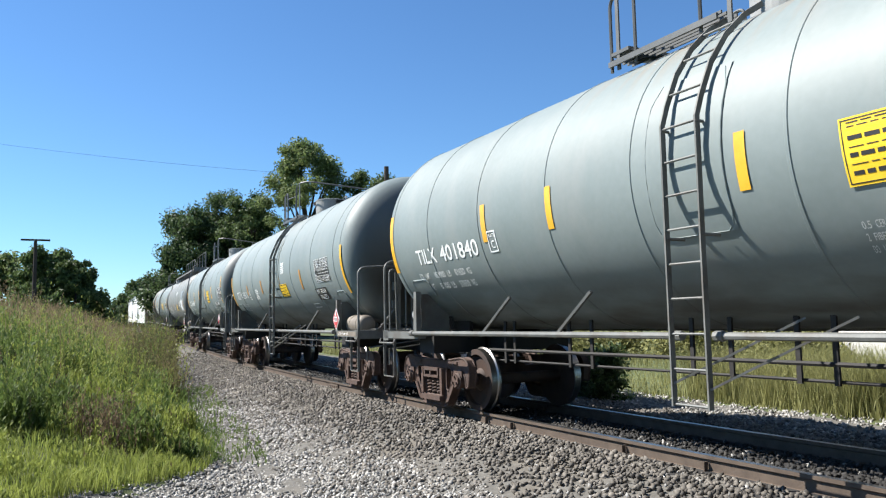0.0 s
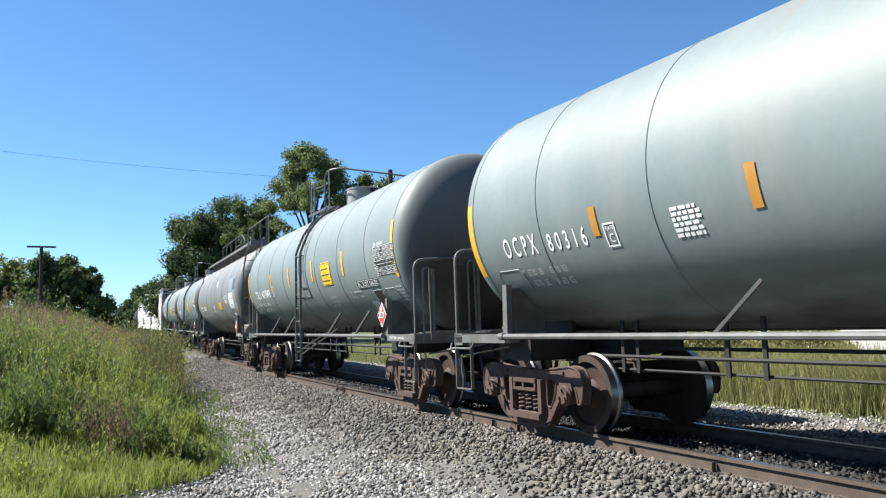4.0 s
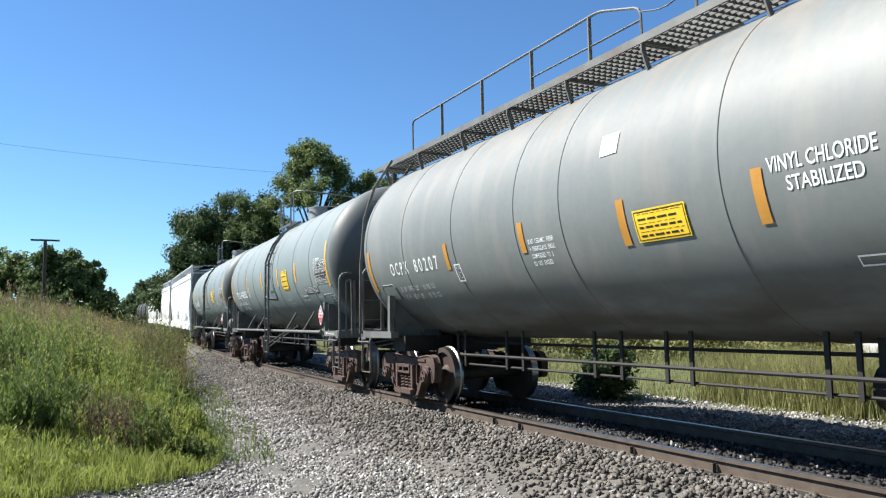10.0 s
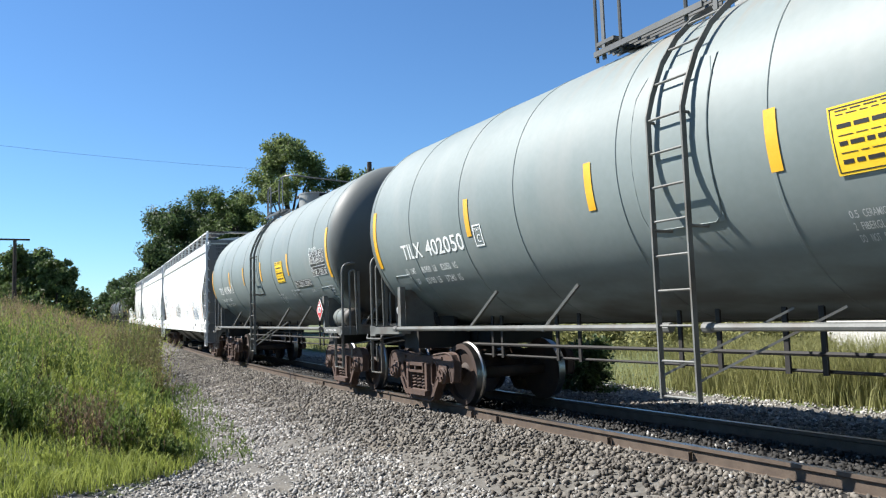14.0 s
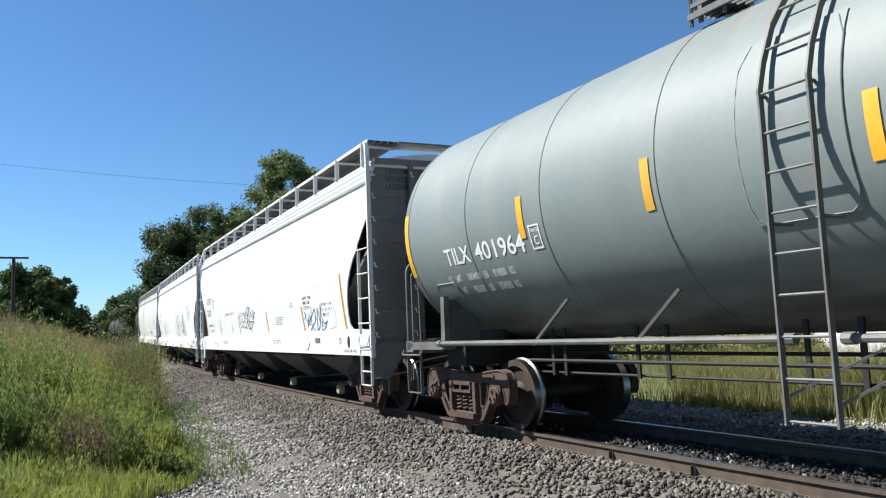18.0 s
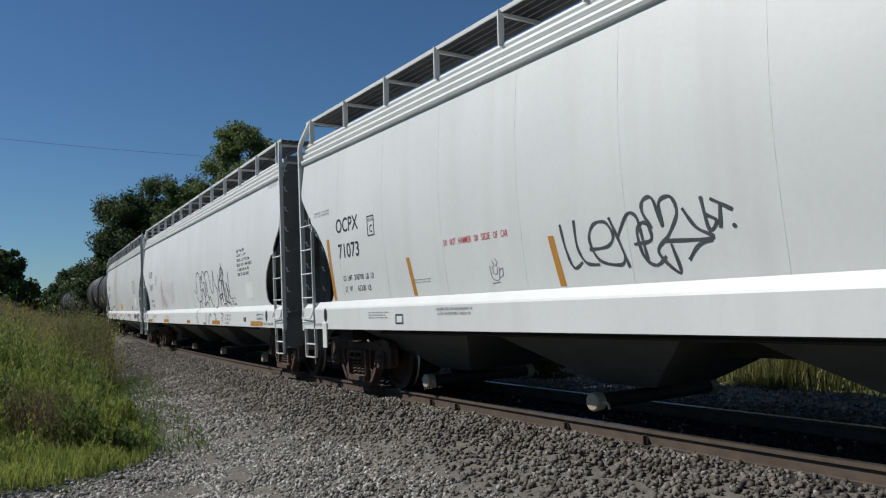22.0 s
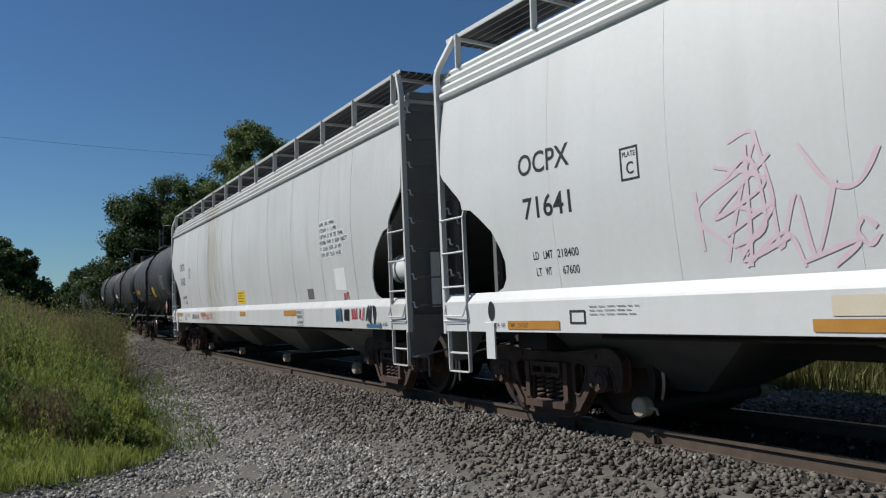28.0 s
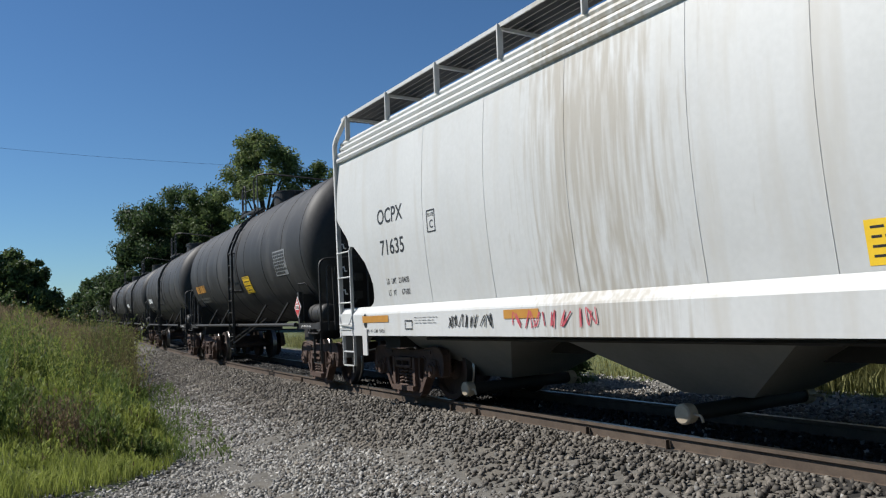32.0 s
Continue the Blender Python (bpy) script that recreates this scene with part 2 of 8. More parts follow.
FADED_INK = mat("faded_stencil_ink", (0.16, 0.165, 0.17), (0.26, 0.265, 0.27), 0.6, scale=8, bump=0)
SOILED_BEIGE = mat("soiled_beige_paint", (0.13, 0.105, 0.08), (0.22, 0.19, 0.15), 0.6, scale=3, bump=0.03)
INK = mat("black_lettering", (0.015, 0.015, 0.016), (0.03, 0.03, 0.03), 0.5, scale=8, bump=0)
RED = mat("red_sign_paint", (0.42, 0.03, 0.035), (0.52, 0.045, 0.045), 0.5, scale=6, bump=0)
YELLOW = mat("yellow_sign_vinyl", (0.80, 0.50, 0.02), (0.9, 0.60, 0.04), 0.4, scale=5, bump=0)
AMBER = mat("amber_reflective_tape", (0.72, 0.36, 0.02), (0.85, 0.46, 0.04), 0.35, scale=5, bump=0, stain=(0.5, 0.30, 0.08), amount=0.5)
OCHRE = mat("dirty_amber_tape", (0.42, 0.19, 0.03), (0.52, 0.26, 0.05), 0.45, scale=5, bump=0)
SPRAY_BLACK = mat("black_spray_paint", (0.03, 0.035, 0.04), (0.08, 0.085, 0.09), 0.6, scale=7, bump=0)
SPRAY_BLUE = mat("blue_spray_paint", (0.03, 0.09, 0.17), (0.06, 0.15, 0.25), 0.6, scale=7, bump=0)
SPRAY_PINK = mat("pink_spray_paint", (0.7, 0.52, 0.57), (0.72, 0.6, 0.635), 0.6, scale=7, bump=0)
SPRAY_RED = mat("red_spray_paint", (0.45, 0.05, 0.08), (0.55, 0.12, 0.14), 0.6, scale=7, bump=0)
BLUE_PATCH = mat("blue_grey_touch_up_paint", (0.185, 0.215, 0.235), (0.23, 0.262, 0.28), 0.5, scale=3, bump=0)
BUFF_GREY = mat("grey_valve_casting", (0.2, 0.205, 0.2), (0.3, 0.305, 0.295), 0.6, scale=6, bump=0.1, stain=(0.12, 0.1, 0.08), amount=0.6)
BUFF_PATCH = mat("buff_touch_up_paint", (0.62, 0.54, 0.40), (0.70, 0.62, 0.48), 0.5, scale=3, bump=0)
RAIL_SIDE = mat("rusty_rail_side", (0.06, 0.042, 0.03), (0.115, 0.084, 0.06), 0.8, scale=6, bump=0.25)
RAIL_TOP = mat("worn_rail_head", (0.16, 0.15, 0.14), (0.26, 0.25, 0.235), 0.35, 0.9, scale=6, bump=0.03)
TIE = mat("weathered_tie_wood", (0.05, 0.038, 0.028), (0.11, 0.085, 0.065), 0.9, scale=4, stretch=(1, 6, 6), bump=0.5)
STONE = mat("ballast_stone", (0.068, 0.059, 0.048), (0.172, 0.154, 0.13), 0.85, scale=2.0, fine=30, bump=0.4, vary=0.55)
# ballast between the rails, its colour darkened for the shade under the train
STONE_SHADED = mat("oily_ballast_stone", (0.014, 0.013, 0.012), (0.04, 0.037, 0.033), 0.85, scale=2.0, fine=30, bump=0.4, vary=0.4)
STONE_PALE = mat("pale_limestone_gravel", (0.155, 0.148, 0.135), (0.358, 0.345, 0.318), 0.85, scale=2.0, fine=30, bump=0.4, vary=0.65)
SOIL = mat("gravel_and_soil", (0.078, 0.071, 0.059), (0.17, 0.16, 0.14), 0.95, scale=9, fine=45, bump=0.8, stain=(0.16, 0.13, 0.09), amount=0.6, stain_scale=(0.3, 0.3, 0.3))
# trackbed colour with the train's shade painted in
SHADED_BED = mat("oil_blackened_trackbed", (0.014, 0.013, 0.012), (0.035, 0.032, 0.029), 0.9, scale=6, fine=40, bump=0.7)
TURF = mat("grassy_soil", (0.05, 0.065, 0.02), (0.12, 0.14, 0.045), 0.95, scale=1.2, fine=40, bump=0.8)
GRASS_LOW = mat("short_green_grass", (0.198, 0.238, 0.046), (0.325, 0.368, 0.095), 0.65, scale=0.8, fine=5, bump=0, vary=0.2)
GRASS_WEED = mat("green_weeds", (0.075, 0.12, 0.03), (0.17, 0.225, 0.062), 0.65, scale=0.6, fine=5, bump=0, vary=0.22)
GRASS_DRY = mat("dry_brown_seed_heads", (0.15, 0.115, 0.065), (0.28, 0.22, 0.13), 0.8, scale=0.6, fine=5, bump=0, vary=0.4)
GRASS_DUN = mat("brown_green_weeds", (0.085, 0.082, 0.035), (0.17, 0.15, 0.07), 0.8, scale=0.6, fine=5, bump=0, vary=0.45)
GRASS_DEAD = mat("dead_brown_stalks", (0.07, 0.05, 0.032), (0.14, 0.1, 0.065), 0.85, scale=0.6, fine=5, bump=0, vary=0.4)
GRASS_FAR = mat("yellow_green_meadow_grass", (0.19, 0.195, 0.075), (0.33, 0.325, 0.14), 0.7, scale=0.5, fine=5, bump=0, vary=0.35)
LEAF_DARK = mat("dark_oak_leaves", (0.04, 0.068, 0.026), (0.088, 0.128, 0.048), 0.55, scale=0.35, fine=4, bump=0, vary=0.5)
LEAF_MID = mat("mid_green_leaves", (0.056, 0.09, 0.03), (0.122, 0.165, 0.057), 0.55, scale=0.35, fine=4, bump=0, vary=0.5)
LEAF_LIGHT = mat("light_green_leaves", (0.1, 0.14, 0.04), (0.2, 0.245, 0.095), 0.55, scale=0.35, fine=4, bump=0, vary=0.5)
BARK = mat("tree_bark", (0.03, 0.024, 0.018), (0.08, 0.065, 0.05), 0.95, scale=5, stretch=(1, 1, 0.2), bump=0.6)
POLE_WOOD = mat("creosoted_pole_wood", (0.03, 0.022, 0.017), (0.07, 0.052, 0.04), 0.9, scale=4, stretch=(1, 1, 0.1), bump=0.4)
CONCRETE = mat("weathered_bridge_concrete", (0.24, 0.225, 0.195), (0.34, 0.32, 0.285), 0.9, scale=0.8, fine=22, bump=0.3, stain=(0.24, 0.21, 0.18), amount=0.7)
PALE_CONCRETE = mat("pale_slope_paving", (0.4, 0.39, 0.37), (0.5, 0.49, 0.47), 0.9, scale=0.8, fine=22, bump=0.3)
WIRE_STEEL = mat("dark_wire_steel", (0.008, 0.0075, 0.007), (0.02, 0.018, 0.016), 0.9, scale=4)
MESH_GREY = mat("galvanised_fence", (0.28, 0.28, 0.30), (0.4, 0.4, 0.42), 0.5, 0.3, scale=4)
HOSE = mat("black_rubber", (0.012, 0.012, 0.012), (0.022, 0.022, 0.022), 0.6, scale=8)
GATE_CAP = mat("cream_outlet_cap", (0.34, 0.28, 0.2), (0.48, 0.41, 0.31), 0.6, scale=8)


def leafy(m, share=0.42):
    """Lets light through thin leaves."""
    n, k = m.node_tree.nodes, m.node_tree.links
    b, out = n["Principled BSDF"], n["Material Output"]
    colour = b.inputs["Base Color"].links[0].from_socket
    tr, mx = n.new("ShaderNodeBsdfTranslucent"), n.new("ShaderNodeMixShader")
    k.new(colour, tr.inputs["Color"])
    mx.inputs["Fac"].default_value = share
    k.new(b.outputs["BSDF"], mx.inputs[1])
    k.new(tr.outputs["BSDF"], mx.inputs[2])
    k.new(mx.outputs["Shader"], out.inputs["Surface"])
    b.inputs["Specular IOR Level"].default_value = 0.25


for paint in (TANK_GREY, TANK_AGED, TANK_BLACK):
    paint.node_tree.nodes["Principled BSDF"].inputs["Specular IOR Level"].default_value = 0.42
for leaf in (GRASS_LOW, GRASS_DUN, GRASS_DEAD, GRASS_WEED, GRASS_DRY, GRASS_FAR, LEAF_DARK, LEAF_MID, LEAF_LIGHT):
    leafy(leaf)


# ------------------------------------------------ mesh helpers
def mesh_of(name, bm, material, smooth=False):
    me = bpy.data.meshes.new(name)
    bm.normal_update()
    bm.to_mesh(me)
    bm.free()
    for m in material if isinstance(material, (list, tuple)) else [material]:
        me.materials.append(m)
    if smooth:
        me.polygons.foreach_set("use_smooth", [True] * len(me.polygons))
        me.set_sharp_from_angle(angle=radians(35))
    return me


def part(name, bm, material, parent=None, label="", smooth=False, at=None):
    """One mesh object, under parent if there is one. bm may be a mesh already made."""
    me = bm if isinstance(bm, bpy.types.Mesh) else mesh_of(name, bm, material, smooth)
    ob = new(name, me)
    if parent:
        ob.parent = parent
    if at is not None:
        ob.matrix_local = at if parent else at
    return tagged(ob, label)


def box(bm, x, y, z, sx, sy, sz, m=None):
    v = [bm.verts.new((m @ Vector(p)) if m else p) for p in [(x + a * sx / 2, y + b * sy / 2, z + c * sz / 2) for a in (-1, 1) for b in (-1, 1) for c in (-1, 1)]]
    for f in ((0, 1, 3, 2), (4, 6, 7, 5), (0, 4, 5, 1), (2, 3, 7, 6), (0, 2, 6, 4), (1, 5, 7, 3)):
        bm.faces.new([v[i] for i in f])
    return bm


def rod(bm, points, r, seg=8, flat=None, cap=True):
    """A tube of radius r through points; flat=(w, h) makes a bar of that section."""
    pts = [Vector(p) for p in points]
    rings = []
    prev = None
    for i, p in enumerate(pts):
        d = (pts[min(i + 1, len(pts) - 1)] - pts[max(i - 1, 0)]).normalized()
        if prev is None:
            ref = Vector((0, 0, 1)) if abs(d.z) < 0.9 else Vector((1, 0, 0))
            a = d.cross(ref).normalized()
        else:
            a = (prev - d * prev.dot(d)).normalized()
        prev = a
        b = d.cross(a)
        if flat:
            w, h = flat
            off = [a * w / 2 + b * h / 2, -a * w / 2 + b * h / 2, -a * w / 2 - b * h / 2, a * w / 2 - b * h / 2]
        else:
            off = [a * math.cos(2 * math.pi * k / seg) * r + b * math.sin(2 * math.pi * k / seg) * r for k in range(seg)]
        rings.append([bm.verts.new(p + o) for o in off])
    for q, w in zip(rings, rings[1:]):
        for k in range(len(q)):
            bm.faces.new((q[k], q[(k + 1) % len(q)], w[(k + 1) % len(q)], w[k]))
    if cap:
        bm.faces.new(rings[0][::-1])
        bm.faces.new(rings[-1])
    return bm


def bend(points, r=0.12, n=4):
    """Rounds the corners of a polyline."""
    pts = [Vector(p) for p in points]
    out = [pts[0]]
    for a, b, c in zip(pts, pts[1:], pts[2:]):
        u, v = (a - b), (c - b)
        k = min(r, u.length * 0.45, v.length * 0.45)
        p, q = b + u.normalized() * k, b + v.normalized() * k
        for i in range(n + 1):
            t = i / n
            out.append(p * (1 - t) ** 2 + b * 2 * t * (1 - t) + q * t * t)
    return out + [pts[-1]]


def lathe(bm, profile, axis="x", seg=48, centre=(0, 0, 0)):
    """Turns (along, radius) pairs round an axis."""
    rings = []
    for a, r in profile:
        ring = []
        for k in range(seg):
            c, s = math.cos(2 * math.pi * k / seg), math.sin(2 * math.pi * k / seg)
            p = {"x": (a, r * c, r * s), "y": (r * c, a, r * s), "z": (r * c, r * s, a)}[axis]
            ring.append(bm.verts.new(Vector(p) + Vector(centre)))
        rings.append(ring)
    for q, w in zip(rings, rings[1:]):
        for k in range(seg):
            bm.faces.new((q[k], q[(k + 1) % seg], w[(k + 1) % seg], w[k]))
    bm.faces.new(rings[0][::-1])
    bm.faces.new(rings[-1])
    bmesh.ops.recalc_face_normals(bm, faces=bm.faces)
    return bm


def slab(bm, outline, y0, y1, axis="y"):
    """An outline of (x, z) made a plate from y0 to y1."""
    a = [bm.verts.new((x, y0, z)) for x, z in outline]
    b = [bm.verts.new((x, y1, z)) for x, z in outline]
    bm.faces.new(a)
    bm.faces.new(b[::-1])
    for k in range(len(a)):
        j = (k + 1) % len(a)
        bm.faces.new((a[k], b[k], b[j], a[j]))
    bmesh.ops.recalc_face_normals(bm, faces=bm.faces)
    return bm


SHARED = {}
TAG = [""]


def shared(key, make, material, smooth=False):
    key += TAG[0]
    if key not in SHARED:
        SHARED[key] = mesh_of("shape", make(bmesh.new()), material, smooth)
    return SHARED[key]


def thing(name, label, category, group="", kind=""):
    return tagged(new(name), label, category, group, kind)


# flat shapes laid on a car's side: sheet(u, v, up) gives the place of a point u along, v up
def tank_sheet(r, zc, side=-1):
    def f(u, v, up):
        # v is the height; the sheet follows the round
        a = math.asin(max(-0.999, min(0.999, (v - zc) / r)))
        return Vector((u, side * (r + up) * math.cos(a), zc + (r + up) * math.sin(a)))
    return f


def flat_sheet(y, side=-1):
    return lambda u, v, up: Vector((u, side * (y + up), v))


def end_sheet(x):
    return lambda u, v, up: Vector((x + up, u, v))


def patch(bm, sheet, u0, u1, v0, v1, up=0.006, nu=1, nv=6, slant=0.0):
    g = [[bm.verts.new(sheet(u0 + (u1 - u0) * i / nu + slant * (v0 + (v1 - v0) * j / nv - v0), v0 + (v1 - v0) * j / nv, up)) for j in range(nv + 1)] for i in range(nu + 1)]
    for i in range(nu):
        for j in range(nv):
            bm.faces.new((g[i][j], g[i + 1][j], g[i + 1][j + 1], g[i][j + 1]))
    return bm


@lru_cache(None)
def glyphs(text, weight):
    c = bpy.data.curves.new("text", "FONT")
    c.body, c.resolution_u, c.offset = text, 3, weight
    ob = bpy.data.objects.new("text", c)
    me = bpy.data.meshes.new_from_object(ob)
    vs = [tuple(v.co[:2]) for v in me.vertices]
    fs = [tuple(p.vertices) for p in me.polygons]
    bpy.data.objects.remove(ob)
    bpy.data.curves.remove(c)
    bpy.data.meshes.remove(me)
    w = max(v[0] for v in vs)
    h = 0.72
    return vs, fs, w, h


def write(bm, sheet, text, u, v, height, width=None, up=0.006):
    """Letters of that height with their lower left corner at u, v."""
    vs, fs, w, h = glyphs(text, 0.012 if height > 0.1 else 0.005)
    ky = height / h
    kx = (width / w) if width else ky * 0.9
    q = [bm.verts.new(sheet(u + a * kx, v + b * ky, up)) for a, b in vs]
    for f in fs:
        try:
            bm.faces.new([q[i] for i in f])
        except ValueError:
            pass
    return bm


def spell(car, name, sheet, text, u, v, height, width, material, up=0.006):
    """A line of print, word by word, over the given width."""
    at = 0
    for word in text.split(" "):
        if word:
            part(name, write(bmesh.new(), sheet, word, u + width * at / len(text), v, height, width * (len(word) - 0.25) / len(text), up), material, car)
        at += len(word) + 1


def bars(bm, sheet, u0, u1, v0, v1, rows, seed=1, up=0.007, gap=0.5):
    """Rows of small bars where print is too small to read."""
    rng = random.Random(seed)
    step = (v1 - v0) / rows
    for i in range(rows):
        u = u0
        end = u1 - rng.random() * 0.25 * (u1 - u0)
        while u < end:
            w = rng.uniform(0.05, 0.18) * (u1 - u0) + 0.02
            patch(bm, sheet, u, min(u + w, end), v1 - (i + 1 - gap * 0.3) * step, v1 - (i + gap * 0.3) * step, up, 1, 1)
            u += w + 0.02 * (u1 - u0) + 0.01
    return bm


def sprayed(bm, sheet, strokes, width=0.03, up=0.009):
    """Spray-can strokes through a few points each, rounded, a little thicker where the hand slows."""
    for k, way in enumerate(strokes):
        q = [way[0]] + list(way) + [way[-1]]
        pts = []
        for p0, p1, p2, p3 in zip(q, q[1:], q[2:], q[3:]):
            for j in range(7):
                t = j / 7
                pts.append(tuple(0.5 * (2 * b + (c - a) * t + (2 * a - 5 * b + 4 * c - d) * t * t + (3 * b - a - 3 * c + d) * t ** 3) for a, b, c, d in zip(p0, p1, p2, p3)))
        pts.append(tuple(way[-1]))
        lift, last = up + k * 0.0004, None
        for n, ((ua, va), (ub, vb)) in enumerate(zip(pts, pts[1:])):
            d = Vector((ub - ua, vb - va))
            if d.length < 1e-5:
                continue
            w = Vector((-d.y, d.x)).normalized() * width / 2 * (1.0 + 0.18 * math.sin(n * 0.9 + k))
            if last is None:
                last = [bm.verts.new(sheet(ua + w.x, va + w.y, lift)), bm.verts.new(sheet(ua - w.x, va - w.y, lift))]
            here = [bm.verts.new(sheet(ub + w.x, vb + w.y, lift)), bm.verts.new(sheet(ub - w.x, vb - w.y, lift))]
            bm.faces.new((last[0], last[1], here[1], here[0]))
            last = here
    return bm


def scribble(bm, sheet, u0, u1, v0, v1, seed, strokes=6, width=0.04, up=0.009):
    """Quick illegible letters: looped strokes side by side."""
    rng = random.Random(seed)
    cell = (u1 - u0) / strokes
    ways = []
    for k in range(strokes):
        cu = u0 + cell * (k + 0.5)
        ways.append([(cu + cell * rng.uniform(-0.55, 0.55), v0 + (v1 - v0) * min(1, max(0, ((i + k) % 2) * 0.85 + rng.uniform(-0.05, 0.2)))) for i in range(rng.choice((3, 4, 5)))])
    return sprayed(bm, sheet, ways, width, up)


# ------------------------------------------------ running gear shared by all cars
WHEEL_R = 0.457
WHEELS = []


def wheel_set_mesh():
    def make(bm):
        for side in (-1, 1):
            y = side * 0.68
            prof = [(-0.01, 0.09), (-0.01, 0.34), (-0.03, 0.375), (-0.03, 0.482), (0.0, 0.482), (0.02, 0.46), (0.11, 0.454), (0.115, 0.375), (0.065, 0.36), (0.045, 0.17), (0.09, 0.13), (0.10, 0.09)]
            lathe(bm, [(y + side * a, r) for a, r in prof], "y", 40)
            lathe(bm, [(side * 0.78, 0.075), (side * 1.04, 0.075)], "y", 12)
        lathe(bm, [(-0.7, 0.085), (0.7, 0.085)], "y", 12)
        for f in bm.faces:
            c = f.calc_center_median()
            rr = math.hypot(c.x, c.z)
            if rr > 0.447:
                f.material_index = 1
        return bm
    return shared("wheel_set", make, [WHEEL_RUST, TREAD], True)


def plate_with_holes(bm, outline, holes, y0, y1, lip=0.016):
    """A cast plate with windows in it and a rounded rim along every edge."""
    loops = [outline] + holes
    flat = [p for q in loops for p in q]
    for y, flip in ((y0, False), (y1, True)):
        v = [bm.verts.new((x, y, z)) for x, z in flat]
        for f in tessellate_polygon([[Vector((x, z, 0)) for x, z in q] for q in loops]):
            bm.faces.new([v[i] for i in (f[::-1] if flip else f)])
    for q in loops:
        a, b = [bm.verts.new((x, y0, z)) for x, z in q], [bm.verts.new((x, y1, z)) for x, z in q]
        for k in range(len(q)):
            j = (k + 1) % len(q)
            bm.faces.new((a[k], a[j], b[j], b[k]))
        for y in (y0, y1):
            ring = bend([(x, y, z) for x, z in q + q[:2]], 0.05, 2)[1:-1]
            rod(bm, ring, lip, 6, cap=False)
    bmesh.ops.recalc_face_normals(bm, faces=bm.faces)
    return bm


def sideframe_mesh():
    def make(bm):
        half = [(0.0, 0.735), (0.42, 0.735), (0.7, 0.765), (0.95, 0.79), (1.1, 0.76), (1.185, 0.67), (1.2, 0.54), (1.17, 0.38), (1.09, 0.35), (1.06, 0.52), (0.98, 0.6), (0.8, 0.6), (0.73, 0.52), (0.71, 0.36), (0.62, 0.28), (0.47, 0.08), (0.37, 0.05)]
        half = [(x * 0.94, z) for x, z in half]
        outline = half + [(-x, z) for x, z in half[:0:-1]]
        window = [(0.41, 0.62), (0.53, 0.645), (0.61, 0.6), (0.58, 0.45), (0.49, 0.28), (0.41, 0.3)]
        middle = [(-0.28, 0.63), (0.28, 0.63), (0.29, 0.2), (-0.29, 0.2)]
        plate_with_holes(bm, outline, [window, [(-x, z) for x, z in window], middle], -0.055, 0.055)
        for s in (-1, 1):
            # column guides, spring seat and the pads cast on the face
            box(bm, s * 0.325, -0.02, 0.42, 0.07, 0.2, 0.4)
            box(bm, s * 0.62, -0.05, 0.705, 0.3, 0.05, 0.045)
            slab(bm, [(s * 0.4, 0.1), (s * 0.5, 0.13), (s * 0.68, 0.37), (s * 0.6, 0.37)], -0.085, -0.05)
            # bearing adapter and end cap with its bolts
            slab(bm, [(s * 0.71, 0.6), (s * 0.95, 0.6), (s * 0.96, 0.5), (s * 0.89, 0.56), (s * 0.77, 0.56), (s * 0.7, 0.5)], -0.09, 0.09)
            lathe(bm, [(0.09, 0.105), (-0.05, 0.115), (-0.1, 0.12), (-0.115, 0.1), (-0.12, 0.05)], "y", 18, (s * 0.83, 0, 0.457))
            slab(bm, [(s * 0.83 + 0.1 * math.cos(a), 0.457 + 0.1 * math.sin(a)) for a in [math.pi / 2 + 2 * math.pi * k / 6 for k in range(6)]], -0.14, -0.115)
            for k in range(3):
                a = math.pi / 2 + 2 * math.pi * k / 3
                lathe(bm, [(-0.135, 0.022), (-0.165, 0.02)], "y", 6, (s * 0.83 + 0.062 * math.cos(a), 0, 0.457 + 0.062 * math.sin(a)))
        box(bm, 0, -0.03, 0.165, 0.68, 0.24, 0.07)
        # bolster end with a pocket, and the wedges beside it
        box(bm, 0, -0.05, 0.6, 0.5, 0.16, 0.05)
        box(bm, 0, -0.05, 0.49, 0.5, 0.16, 0.035)
        for x in (-0.235, -0.03, 0.235):
            box(bm, x, -0.05, 0.545, 0.035, 0.15, 0.09)
        return bm
    return shared("side_frame", make, TRUCK_RUST, True)


def springs_mesh():
    def make(bm):
        for x in (-0.165, 0.0, 0.165):
            pts = []
            for i in range(5 * 9 + 1):
                a = 2 * math.pi * i / 9
                pts.append((x + 0.06 * math.cos(a), 0.06 * math.sin(a), 0.215 + 0.26 * i / 45))
            rod(bm, pts, 0.018, 6)
        return bm
    return shared("spring_nest", make, TRUCK_RUST, True)


def bolster_mesh():
    def make(bm):
        box(bm, 0, 0, 0.53, 0.42, 2.1, 0.12)
        box(bm, 0, 0, 0.66, 0.34, 1.0, 0.14)
        for x in (-0.5, 0.5):
            box(bm, x, 0, 0.42, 0.08, 1.35, 0.10)
            for y in (-0.7, 0.7):
                box(bm, x * 0.86, y, 0.42, 0.07, 0.10, 0.26)
        return bm
    return shared("truck_bolster", make, TRUCK_RUST)


